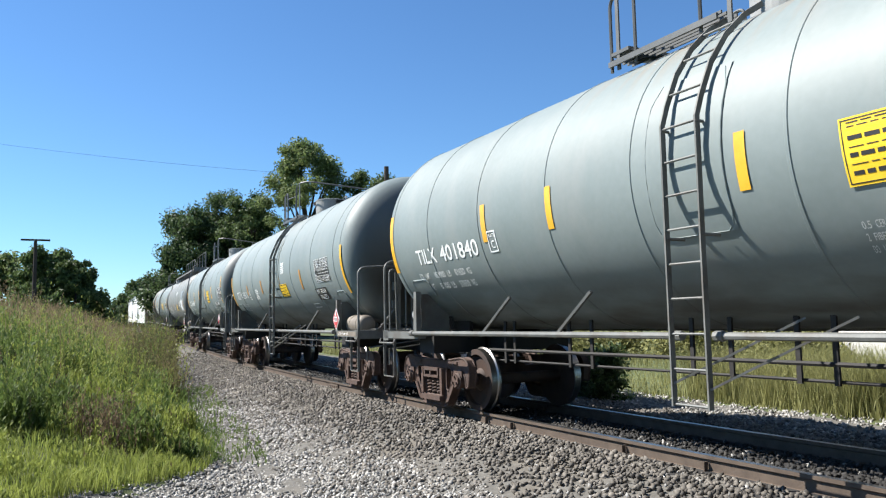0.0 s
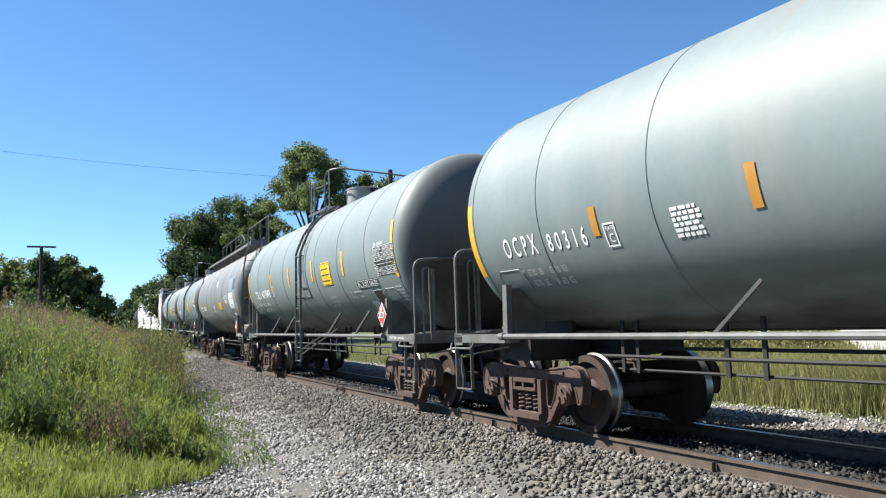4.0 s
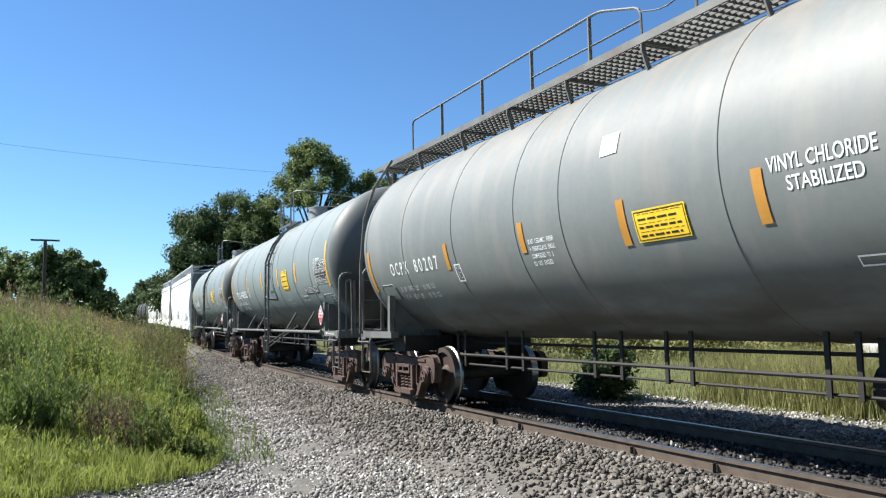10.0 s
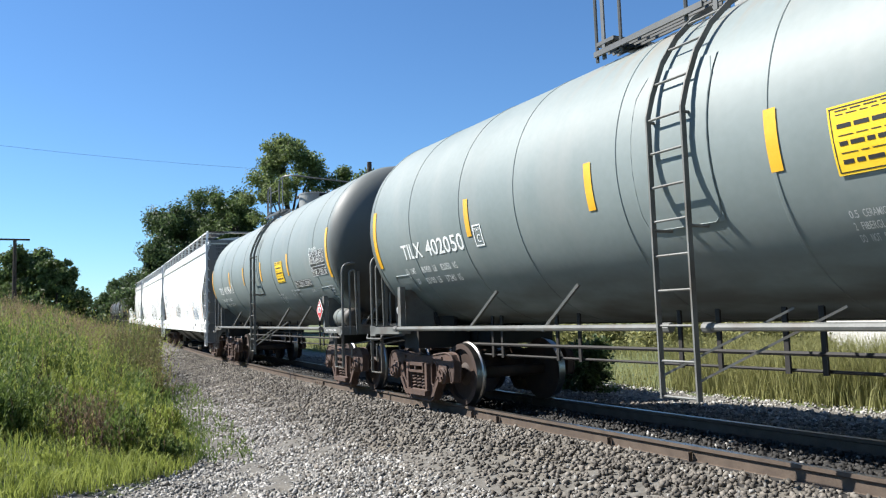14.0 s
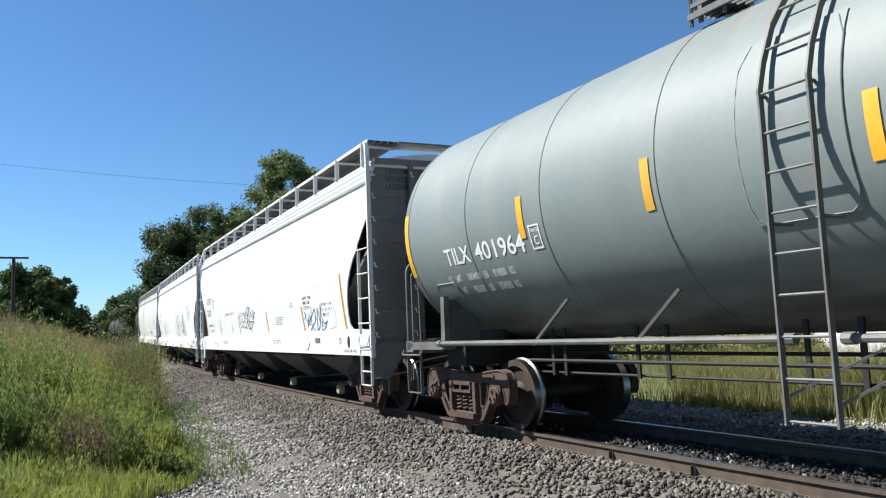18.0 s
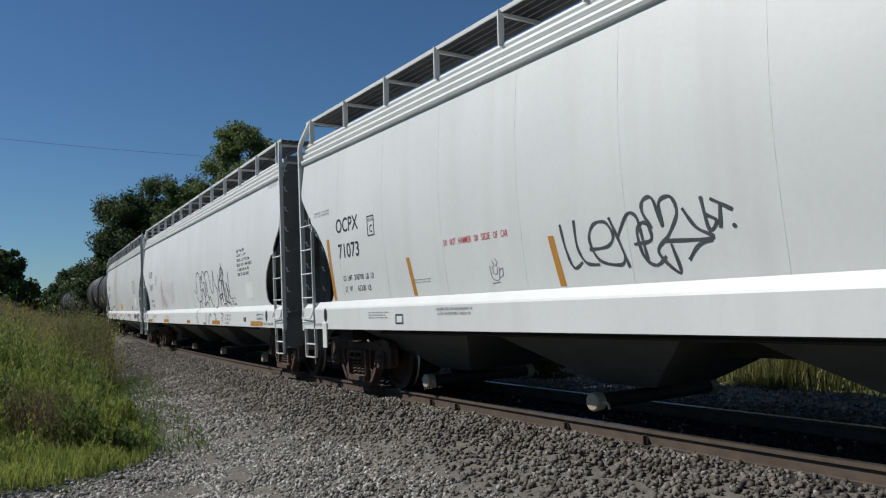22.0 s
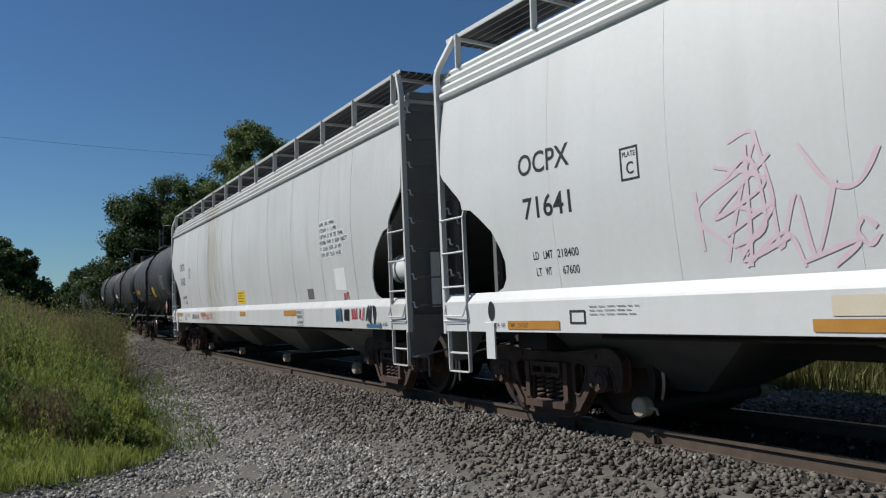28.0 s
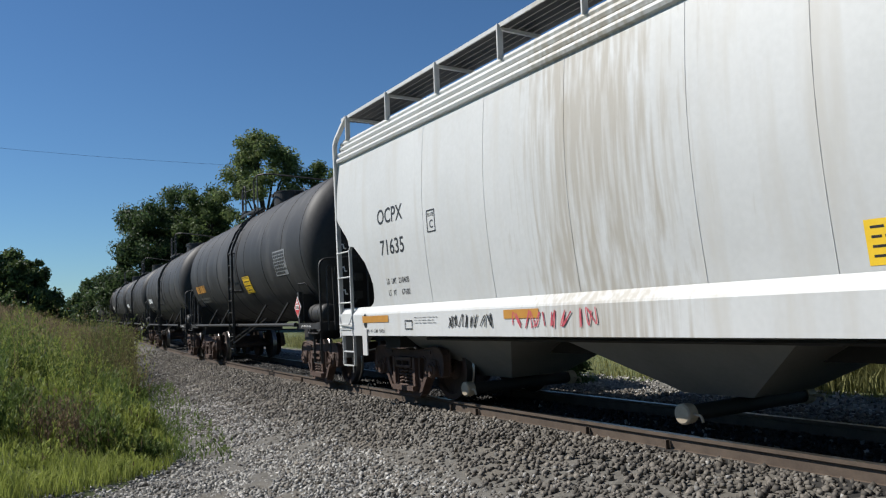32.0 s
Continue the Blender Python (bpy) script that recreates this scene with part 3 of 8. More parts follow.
def add_trucks(car, xs, dark=None):
    for x in xs:
        part("truck_bolster", bolster_mesh(), None, car, at=pose(x, 0, 0))
        for side in (-1, 1):
            part("side_frame", sideframe_mesh(), None, car, at=pose(x, side * 1.02, 0, 0, 0, 0 if side < 0 else 180))
            part("spring_nest", springs_mesh(), None, car, at=pose(x, side * 1.04, 0))
        for dx in (-0.83, 0.83):
            w = part("wheel_set", wheel_set_mesh(), None, car, at=pose(x + dx, 0, WHEEL_R))
            WHEELS.append((w, x + dx))


def coupler_mesh():
    def make(bm):
        box(bm, -0.25, 0, 0.86, 0.5, 0.18, 0.2)
        slab(bm, [(0, 0.74), (0.0, 1.0), (0.22, 1.02), (0.3, 0.95), (0.3, 0.78), (0.22, 0.72)], -0.16, 0.13)
        box(bm, 0.22, -0.13, 0.87, 0.14, 0.1, 0.3)
        return bm
    return shared("coupler", make, TRUCK_RUST)


def hose_mesh():
    def make(bm):
        pts = [(0, 0, 0.8), (0.08, -0.02, 0.66), (0.2, -0.03, 0.5), (0.34, -0.02, 0.42), (0.5, 0, 0.44)]
        return rod(bm, bend(pts, 0.1, 3), 0.028, 7)
    return shared("brake_hose", make, HOSE, True)


def stirrup(bm, x0, x1, y, z0, z1, r=0.017, mid=None):
    rod(bm, bend([(x0, y, z1), (x0, y, z0), (x1, y, z0), (x1, y, z1)], 0.03, 2), r, 4, flat=(0.045, 0.015))
    if mid:
        rod(bm, [(x0, y, mid), (x1, y, mid)], r * 0.8, 6)
    return bm


# ------------------------------------------------ tank cars
R, ZC, HALF, TC, XE = 1.54, 2.73, 6.12, 5.5, 6.75
ON_TANK = tank_sheet(R, ZC)


def set_size(r, zc, half, tc, xe):
    """The size of the tank car that is built next: radius, axis height, half length, truck centre and end sill."""
    global R, ZC, HALF, TC, XE, ON_TANK
    R, ZC, HALF, TC, XE = r, zc, half, tc, xe
    ON_TANK = tank_sheet(r, zc)
    TAG[0] = "_%.2f_%.2f_%.2f_%.2f" % (r, half, tc, xe)
CARS = []


SEAMS = [()]


def tank_mesh(key, material, half):
    def make(bm):
        prof = []
        depth = 0.62
        for i in range(11):
            a = math.pi / 2 * (1 - i / 10)
            prof.append((half + depth * math.sin(a), max(R * math.cos(a) ** 0.8 if i else 0.03, 0.03)))
        # weld seams stand a little proud of the shell
        xs = []
        for x in (half - 0.05, *SEAMS[0], -half + 0.05):
            xs += [(x + 0.022, R), (x + 0.014, R + 0.008), (x - 0.014, R + 0.008), (x - 0.022, R)]
        left = [(-a, r) for a, r in reversed(prof)]
        full = prof + [q for q in xs if -half < q[0] < half] + left
        return lathe(bm, full, "x", 96, (0, 0, ZC))
    return shared(key, make, material, True)


STANDS = [False]


def end_gear(car, end, frame, rail_high, front):
    """Platform, handrails, steps and post at one end; end = +1 front, -1 rear."""
    e = end
    def m(bm):
        box(bm, e * (XE + 0.00), 0, 1.12, 0.22, 2.9, 0.16)
        return bm
    part("end_sill", shared("end_sill%d%s" % (e, frame.name), m, frame), None, car)
    for s in (-1, 1):
        def beam(bm):
            return box(bm, e * (TC + XE) / 2, s * 1.38, 1.13, XE - TC + 0.2, 0.14, 0.11)
        part("side_beam", shared("side_beam%d%d%s" % (e, s, frame.name), beam, frame), None, car)
    def stub(bm):
        box(bm, e * (XE - 0.45), 0, 0.95, 1.9, 0.55, 0.32)
        box(bm, e * (TC - 0.05), 0, 1.0, 1.3, 0.5, 0.3)
        return bm
    part("draft_sill", shared("draft_sill%d" % e, stub, SOOT), None, car)
    for s in (-1, 1):
        part("body_bolster", shared("body_bolster", lambda q: box(q, 0, 0, 0, 0.5, 0.9, 0.26), SOOT), None, car, at=pose(e * TC, s * 0.8, 0.98))
        part("saddle_plate", shared("saddle_plate", lambda q: box(q, 0, 0, 0, 0.6, 0.06, 0.37), SOOT), None, car, at=pose(e * TC, s * 0.62, 1.235))
    # bolster posts that hold the tank, with a pad on the shell
    for s in (-1, 1):
        def post(bm):
            slab(bm, [(e * (TC - 0.03), 1.1), (e * (TC + 0.08), 1.1), (e * (TC + 0.05), 1.8), (e * (TC - 0.04), 1.8)], s * 1.44, s * 1.36)
            slab(bm, [(e * (TC + 0.0), 1.76), (e * (TC + 0.02), 1.76), (e * (TC + 0.02), 1.1), (e * (TC + 0.0), 1.1)], s * 1.33, s * 0.85)
            return bm
        part("bolster_post", shared("post%d%d%s" % (e, s, frame.name), post, frame), None, car)
    def pad(bm):
        patch(bm, ON_TANK, e * TC - 0.27, e * TC + 0.27, 1.74, 1.98, 0.014, 2, 4)
        rim = [(-0.27, 1.74), (-0.27, 1.93), (-0.22, 1.98), (0.22, 1.98), (0.27, 1.93), (0.27, 1.74)]
        rod(bm, [ON_TANK(e * TC + u, v, 0.01) for u, v in rim], 0.011, 5)
        return bm
    part("shell_pad", shared("pad%d%s" % (e, frame.name), pad, PAINTS[car["paint"]]), None, car)
    # end rail across the platform
    def rail(bm):
        top = 2.36
        x = e * (XE + 0.08)
        rod(bm, bend([(x, -1.42, 1.1), (x, -1.42, top), (x, -0.62, top + 0.04)], 0.16, 5), 0.023, 8)
        rod(bm, bend([(x, 1.42, 1.1), (x, 1.42, top), (x, 0.62, top + 0.04)], 0.16, 5), 0.023, 8)
        rod(bm, [(x, -0.62, top + 0.04), (x, 0.62, top + 0.04)], 0.012, 6)
        for y in (-0.62, 0.62):
            box(bm, x, y, top + 0.04, 0.05, 0.03, 0.22)
        return bm
    part("end_rail", shared("end_rail%d%s" % (e, frame.name), rail, frame, True), None, car)
    for y, h in ((-0.5, 2.36), (0.36, 2.36)) + (((-1.3, 2.24),) if STANDS[0] else ()):
        def stand(bm):
            x = e * (XE + 0.15)
            rod(bm, bend([(x, y, 1.05), (x, y, h - 0.02), (x, y + 0.11, h), (x, y + 0.13, 1.05)], 0.05, 3), 0.019, 8)
            return box(bm, x + 0.01, y + 0.17, (h + 1.05) / 2, 0.02, 0.05, h - 1.1)
        part("grab_rail", shared("grab_rail%d%.1f%s" % (e, y, frame.name), stand, frame, True), None, car)
    # corner steps
    def steps(bm):
        stirrup(bm, e * (XE - 0.33), e * (XE + 0.09), -1.43, 0.45, 1.1, 0.017)
        rod(bm, bend([(e * (XE - 0.45), -1.47, 1.07), (e * (XE - 0.45), -1.5, 1.0), (e * (XE + 0.15), -1.5, 1.0), (e * (XE + 0.15), -1.47, 1.07)], 0.03, 2), 0.013, 6)
        return bm
    part("sill_step", shared("sill_step%d%s" % (e, frame.name), steps, frame), None, car)
    def far_steps(bm):
        return stirrup(bm, e * (XE - 0.33), e * (XE + 0.09), 1.43, 0.45, 1.1, 0.017)
    part("sill_step", shared("sill_step_far%d%s" % (e, frame.name), far_steps, frame), None, car)
    def grate(bm):
        for k in range(9):
            box(bm, e * (6.5 + 0.045 * k), 0.0, 1.215, 0.018, 2.2, 0.025)
        return bm
    part("walkway_grating", shared("grating%d%s" % (e, frame.name), grate, frame), None, car)
    part("coupler", coupler_mesh(), None, car, at=pose(e * (XE + 0.40), 0, 0, 0, 0, 0 if e > 0 else 180))
    part("brake_hose", hose_mesh(), None, car, at=pose(e * (XE + 0.20), -0.35 * e, 0, 0, 0, 0 if e > 0 else 180))
    def lever(bm):
        rod(bm, bend([(e * (XE + 0.15), -1.3, 0.9), (e * (XE + 0.20), -1.3, 0.88), (e * (XE + 0.20), -1.3, 0.62)], 0.05, 3), 0.013, 6)
        rod(bm, bend([(e * (XE + 0.20), -1.25, 0.88), (e * (XE + 0.25), -0.4, 0.98), (e * (XE + 0.35), 0.0, 1.02)], 0.1, 3), 0.013, 6)
        return bm
    part("uncoupling_lever", shared("lever%d%s" % (e, frame.name), lever, frame), None, car)


def brake_gear(car, frame):
    """Hand brake wheel, chain and reservoir at the front end."""
    def wheel(bm):
        x, y, z = XE + 0.23, 0.02, 2.02
        pts = [(x, y + 0.28 * math.cos(a), z + 0.28 * math.sin(a)) for a in [2 * math.pi * i / 20 for i in range(21)]]
        rod(bm, pts, 0.018, 6, cap=False)
        for k in range(5):
            a = 2 * math.pi * k / 5
            rod(bm, [(x, y, z), (x, y + 0.28 * math.cos(a), z + 0.28 * math.sin(a))], 0.011, 5)
        return bm
    part("brake_wheel", shared("brake_wheel", wheel, SOOT), None, car)
    def housing(bm):
        box(bm, XE + 0.11, 0.02, 2.02, 0.16, 0.26, 0.36)
        box(bm, XE + 0.05, -0.66, 1.68, 0.06, 0.16, 0.14)
        box(bm, XE + 0.05, -0.64, 2.02, 0.06, 0.16, 0.14)
        lathe(bm, [(XE - 0.02, 0.03), (XE, 0.11), (XE + 0.1, 0.11), (XE + 0.13, 0.03)], "x", 14, (0, -0.34, 2.0))
        rod(bm, [(XE + 0.05, -0.66, 1.62), (XE + 0.00, -1.0, 1.2)], 0.022, 6)
        rod(bm, [(XE + 0.14, -0.2, 1.2), (XE + 0.14, -0.2, 2.2)], 0.016, 6)
        return bm
    part("brake_housing", shared("brake_housing" + frame.name, housing, frame), None, car)
    def tank(bm):
        prof = [(0.0, 0.05), (0.015, 0.12), (0.05, 0.17), (0.1, 0.185), (0.78, 0.185), (0.83, 0.17), (0.87, 0.12), (0.885, 0.05)]
        lathe(bm, [(TC + 0.13 + a, r) for a, r in prof], "x", 24, (0, -1.13, low))
        for x in (TC + 0.42, TC + 0.8):
            lathe(bm, [(x - 0.02, 0.191), (x + 0.02, 0.191)], "x", 24, (0, -1.13, low))
        return bm
    low = 1.36 if STANDS[0] else 1.3
    part("air_reservoir", shared("air_reservoir%s%s" % (STANDS[0], frame.name), tank, (PAINTS[car["paint"]] if STANDS[0] else SOILED_BEIGE) if frame is FRAME_GREY else frame, True), None, car)
    def pipes(bm):
        rod(bm, bend([(XE - 0.15, -0.9, 1.3), (XE + 0.15, -0.3, 1.28), (XE + 0.20, 0.6, 1.3)], 0.1, 3), 0.02, 6)
        rod(bm, [(5.2, -0.25, 0.98), (-5.2, -0.25, 0.98)], 0.022, 6)
        lathe(bm, [(2.9, 0.05), (2.93, 0.2), (3.25, 0.22), (3.3, 0.12), (3.9, 0.1), (3.92, 0.03)], "x", 14, (0, -0.3, 0.72))
        box(bm, 3.05, -0.3, 1.0, 0.16, 0.3, 0.34)
        box(bm, 3.55, -0.3, 1.0, 0.12, 0.3, 0.34)
        return bm
    part("brake_piping", shared("brake_piping", pipes, SOOT), None, car)


def side_rail(car, frame, ladder, struts, lx):
    """The pipe along the tank's foot, its struts and, at the middle, the side ladder's gap."""
    for s in (-1, 1):
        y = s * 1.5
        def bar(bm):
            gaps = [(-TC, lx - 0.03), (lx + 0.45, TC - 0.05)] if (s < 0 and ladder) else [(-TC, TC - 0.05)]
            for a, b in gaps:
                rod(bm, [(a, y, 1.16), (b, y, 1.16)], 0.033, 8)
            for a, b in gaps:
                for x in (a, b):
                    rod(bm, [(x - 0.05, y, 1.16), (x + 0.05, y, 1.16)], 0.045, 8)
            return bm
        part("side_handrail", shared("side_handrail%d%d%.2f%s" % (s, ladder, lx, frame.name), bar, frame, True), None, car)
        for x in struts:
            def strut(bm):
                rod(bm, [(0, 0, 1.13), (0.42, -s * 0.2, 1.62)], 0.02, 6, flat=(0.05, 0.03))
                return bm
            part("rail_strut", shared("rail_strut%d%s" % (s, frame.name), strut, frame), None, car, at=pose(x, y, 0))


def side_ladder(car, frame, lx):
    x0, x1 = lx, lx + 0.42
    for x in (x0, x1):
        def stile(bm):
            low = [(x, -R - 0.065, 0.55), (x, -R - 0.065, 2.0), (x, -R - 0.06, 3.05)]
            over = [(x, -(R + 0.075) * math.cos(radians(a)), ZC + (R + 0.075) * math.sin(radians(a))) for a in (18, 30, 42, 54, 64)]
            rod(bm, low + over, 0.02, 4, flat=(0.055, 0.018))
            rod(bm, [(x, -1.63, 2.02), (x, -1.40, 2.02)], 0.015, 5)
            rod(bm, [(x, -1.63, 3.0), (x, -1.46, 3.0)], 0.015, 5)
            return bm
        part("ladder_stile", shared("ladder_stile%.2f%s" % (x, frame.name), stile, frame), None, car)
    for k in range(12):
        z = 0.57 + 0.305 * k
        if z < 3.1:
            p = [(x0, -R - 0.065, z), (x1, -R - 0.065, z)]
        else:
            a = radians(12 + (z - 3.1) * 46)
            p = [(x, -(R + 0.075) * math.cos(a), ZC + (R + 0.075) * math.sin(a)) for x in (x0, x1)]
        part("rung", shared("rung%d%.2f%s" % (k, lx, frame.name), lambda bm: rod(bm, p, 0.012, 6), frame, True), None, car)
    def stay(bm):
        rod(bm, [(x0, -1.6, 0.75), (x0 + 0.9, -1.0, 1.3)], 0.015, 4, flat=(0.05, 0.02))
        rod(bm, [(x1, -1.6, 0.72), (x1 + 0.95, -1.0, 1.3)], 0.015, 4, flat=(0.05, 0.02))
        return bm
    part("ladder_stay", shared("ladder_stay%.2f" % lx + frame.name, stay, frame), None, car)
    def plate(bm):
        # the doubler behind the ladder, with its welded rim
        patch(bm, ON_TANK, lx - 0.3, lx + 0.62, 2.05, 3.5, 0.012, 2, 10)
        rim = [(-0.22, 3.5), (-0.3, 3.3), (-0.3, 2.2), (-0.27, 2.1), (-0.2, 2.05), (0.52, 2.05), (0.59, 2.1), (0.62, 2.2), (0.62, 3.3), (0.54, 3.5)]
        rod(bm, [ON_TANK(lx + u0 + (u1 - u0) * k / 6, v0 + (v1 - v0) * k / 6, 0.009) for (u0, v0), (u1, v1) in zip(rim, rim[1:]) for k in range(6)], 0.007, 5, cap=False)
        return bm
    part("ladder_pad", shared("ladder_pad%.2f%s" % (lx, car["paint"]), plate, PAINTS[car["paint"]], True), None, car)


def control_valve(car):
    """The cast air-brake valve with its pipes on the rear platform."""
    x, y = -TC - 0.55, -0.95
    v = bmesh.new()
    box(v, x, y, 1.42, 0.2, 0.22, 0.34)
    box(v, x - 0.2, y, 1.38, 0.18, 0.2, 0.24)
    box(v, x + 0.18, y + 0.02, 1.36, 0.16, 0.18, 0.2)
    for dx, z, r in ((-0.2, 1.45, 0.075), (0.0, 1.5, 0.09), (0.0, 1.33, 0.07), (0.18, 1.4, 0.06)):
        lathe(v, [(y - 0.17, 0.03), (y - 0.165, r), (y - 0.1, r), (y - 0.09, r * 0.7)], "y", 14, (x + dx, 0, z))
    bmesh.ops.bevel(v, geom=list(v.edges), offset=0.006, segments=1, affect="EDGES")
    body = part("control_valve", v, BUFF_GREY, car, "grey cast air-brake valve")
    p = bmesh.new()
    for k in range(3):
        rod(p, bend([(x - 0.1 + 0.1 * k, y + 0.05, 1.5), (x - 0.1 + 0.1 * k, y + 0.05, 1.66 + 0.03 * k), (x + 0.3 + 0.06 * k, y + 0.1, 1.68 + 0.02 * k), (x + 0.45 + 0.06 * k, y + 0.2, 1.2)], 0.06, 3), 0.014, 6)
    part("valve_pipe", p, SOOT, body)


def belly_piping(car, low):
    """Brake pipe and pull rod along the belly, on flat hangers from the shell."""
    for s, y, z in ((1, -0.6, 0.9 - low), (1, -0.56, 0.75 - low)):
        r = 0.024 if y < -0.58 else 0.017
        part("brake_pipe" if y < -0.58 else "brake_rod", shared("belly%.2f%.2f" % (y, z), lambda q: rod(q, [(-TC + 0.6, y, z), (TC - 0.6, y, z)], r, 6), SOOT, True), None, car)
    top = ZC - math.sqrt(R * R - 0.36) + 0.02
    for x in (-4.3, -4.05, -2.75, -2.3, -0.64, -0.13, 0.63, 1.0, 2.61, 2.91, 4.06, 4.27):
        part("pipe_hanger", shared("pipe_hanger%.2f" % low, lambda q: box(q, 0, 0, (top + 0.72 - low) / 2, 0.05, 0.025, top - 0.72 + low), SOOT), None, car, at=pose(x, -0.6, 0))


PAINTS = {"grey": TANK_GREY, "aged": TANK_AGED, "black": TANK_BLACK}


def top_platform(car, frame, wide=True):
    zt = ZC + R
    frame = FRAME_DARK if frame is FRAME_GREY else frame
    for s in (-1, 1):
        for k in range(5):
            part("platform_bar", shared("platform_bar" + frame.name, lambda q: box(q, 0, 0, 0, 1.6, 0.02, 0.03), frame), None, car, at=pose(-0.6, s * (0.56 + 0.07 * k), zt - 0.05))
        part("platform_edge", shared("platform_edge" + frame.name, lambda q: box(q, 0, 0, 0, 1.6, 0.03, 0.06), frame), None, car, at=pose(-0.6, s * 0.9, zt - 0.1))
    part("platform_plate", shared("platform_plate" + frame.name, lambda q: box(q, 0, 0, 0, 0.3, 1.75, 0.04), frame), None, car, at=pose(-1.25, 0, zt + 0.02))
    for s in (-1, 1):
        def hoop(bm):
            y = s * 0.86
            rod(bm, bend([(-1.4, y, zt - 0.18), (-1.4, y, zt + 0.68), (-1.0, y, zt + 0.74), (-1.0, y, zt - 0.18)], 0.12, 4), 0.021, 6)
            box(bm, -1.28, y, zt + 0.25, 0.05, 0.02, 0.85)
            rod(bm, [(-1.0, y, zt + 0.55), (-0.05, y, zt + 0.5)], 0.012, 6)
            return bm
        part("entry_hoop", shared("entry_hoop%d%s" % (s, frame.name), hoop, frame, True), None, car)
    def rail(bm):
        y = -0.86
        rod(bm, bend([(-0.05, y, zt - 0.18), (-0.05, y, zt + 0.74), (0.35, y, zt + 0.8), (0.62, y + 0.2, zt + 0.8), (1.5, -y, zt + 0.5), (1.5, -y, zt - 0.28)], 0.14, 4), 0.021, 6)
        return box(bm, 0.32, y, zt + 0.3, 0.05, 0.02, 1.0)
    part("platform_rail", shared("platform_rail" + frame.name, rail, frame, True), None, car)
    def dome(bm):
        lathe(bm, [(zt - 0.12, 0.42), (zt + 0.32, 0.42), (zt + 0.322, 0.43), (zt + 0.35, 0.43), (zt + 0.36, 0.4), (zt + 0.37, 0.05)], "z", 40, (0.36, 0, 0))
        return bm
    d = part("valve_housing", shared("valve_housing%s" % car["paint"], dome, TANK_BLACK if car["paint"] == "black" else BUFF_GREY), None, car)
    part("lid_latch", shared("lid_latch", lambda q: box(q, 0.16, -0.41, zt + 0.28, 0.12, 0.04, 0.08), SOOT), None, d)
    part("lid_hinge", shared("lid_hinge", lambda q: box(q, 0.8, 0.1, zt + 0.28, 0.08, 0.2, 0.08), SOOT), None, d)


def long_walkway(car, frame):
    """The grated walkway along the whole top, with one handrail."""
    zt = 4.27
    x0, x1 = -7.0, 5.65
    def deck(bm):
        for k in range(8):
            box(bm, (x0 + x1) / 2, -0.98 + 0.085 * k, zt + 0.04, x1 - x0, 0.018, 0.04)
        n = 110
        for k in range(n):
            box(bm, x0 + (x1 - x0) * (k + 0.5) / n, -0.68, zt + 0.035, 0.016, 0.6, 0.03)
        box(bm, (x0 + x1) / 2, -1.0, zt + 0.03, x1 - x0, 0.025, 0.09)
        return bm
    part("top_walkway", shared("long_walkway", deck, frame), None, car)
    for x in (-6.4, -4.9, -3.3, -1.9, -0.5, 0.9, 2.5, 4.0, 5.4):
        def bracket(bm):
            rod(bm, [(0, -0.98, zt), (0, -0.98, zt - 0.09), (0.03, -0.92, zt - 0.34)], 0.02, 4, flat=(0.06, 0.02))
            rod(bm, [(0, -0.98, zt), (0, -0.2, zt)], 0.02, 4, flat=(0.05, 0.03))
            return bm
        part("walkway_bracket", shared("walkway_bracket", bracket, frame), None, car, at=pose(x, 0, 0))
    def rail(bm):
        z = zt + 1.0
        y = -0.38
        rod(bm, bend([(-6.5, y, zt), (-6.5, y, z), (-0.6, y, z), (0.2, y, z - 0.25), (0.2, y, zt)], 0.12, 3), 0.018, 6)
        rod(bm, bend([(1.1, y, zt), (1.1, y, z), (5.6, y, z), (5.6, y, zt)], 0.12, 3), 0.018, 6)
        rod(bm, bend([(0.2, y, z - 0.3), (0.6, y, z - 0.42), (1.1, y, z - 0.3)], 0.3, 3), 0.01, 5)
        for x in (-5.2, -3.7, -2.2, -0.8, 2.4, 3.9, 5.2):
            rod(bm, [(x, y, zt), (x, y, z)], 0.02, 4, flat=(0.05, 0.025))
        rod(bm, [(-2.2, y, z - 0.4), (0.2, y, z - 0.4)], 0.014, 5)
        return bm
    part("walkway_handrail", shared("walkway_handrail", rail, frame, True), None, car)
    for e in (1, -1):
        def ladder(bm):
            way = [(1.15, 6.57, -1.48), (2.45, 6.57, -1.46), (3.3, 6.52, -1.4), (3.85, 6.3, -1.28), (4.3, 5.85, -1.1)]
            for d in (0, 0.43):
                rod(bm, [(e * x, y + d, z) for z, x, y in way], 0.02, 4, flat=(0.05, 0.018))
            for k in range(8):
                z = 1.4 + 0.37 * k
                x, y = (float(np.interp(z, [q[0] for q in way], [q[c] for q in way])) for c in (1, 2))
                rod(bm, [(e * x, y, z), (e * x, y + 0.43, z)], 0.012, 6)
            return bm
        part("end_ladder", shared("end_ladder%d" % e, ladder, frame), None, car)
    def grab(bm):
        for y in (-1.0, -0.55):
            rod(bm, bend([(5.2, y, zt + 0.05), (5.3, y, zt + 0.2), (5.65, y, zt + 0.22), (5.7, y, zt - 0.1)], 0.08, 3), 0.016, 6)
        box(bm, 5.68, -0.72, zt + 0.02, 0.03, 0.6, 0.22)
        return bm
    part("walkway_end_grab", shared("walkway_end_grab", grab, frame), None, car)
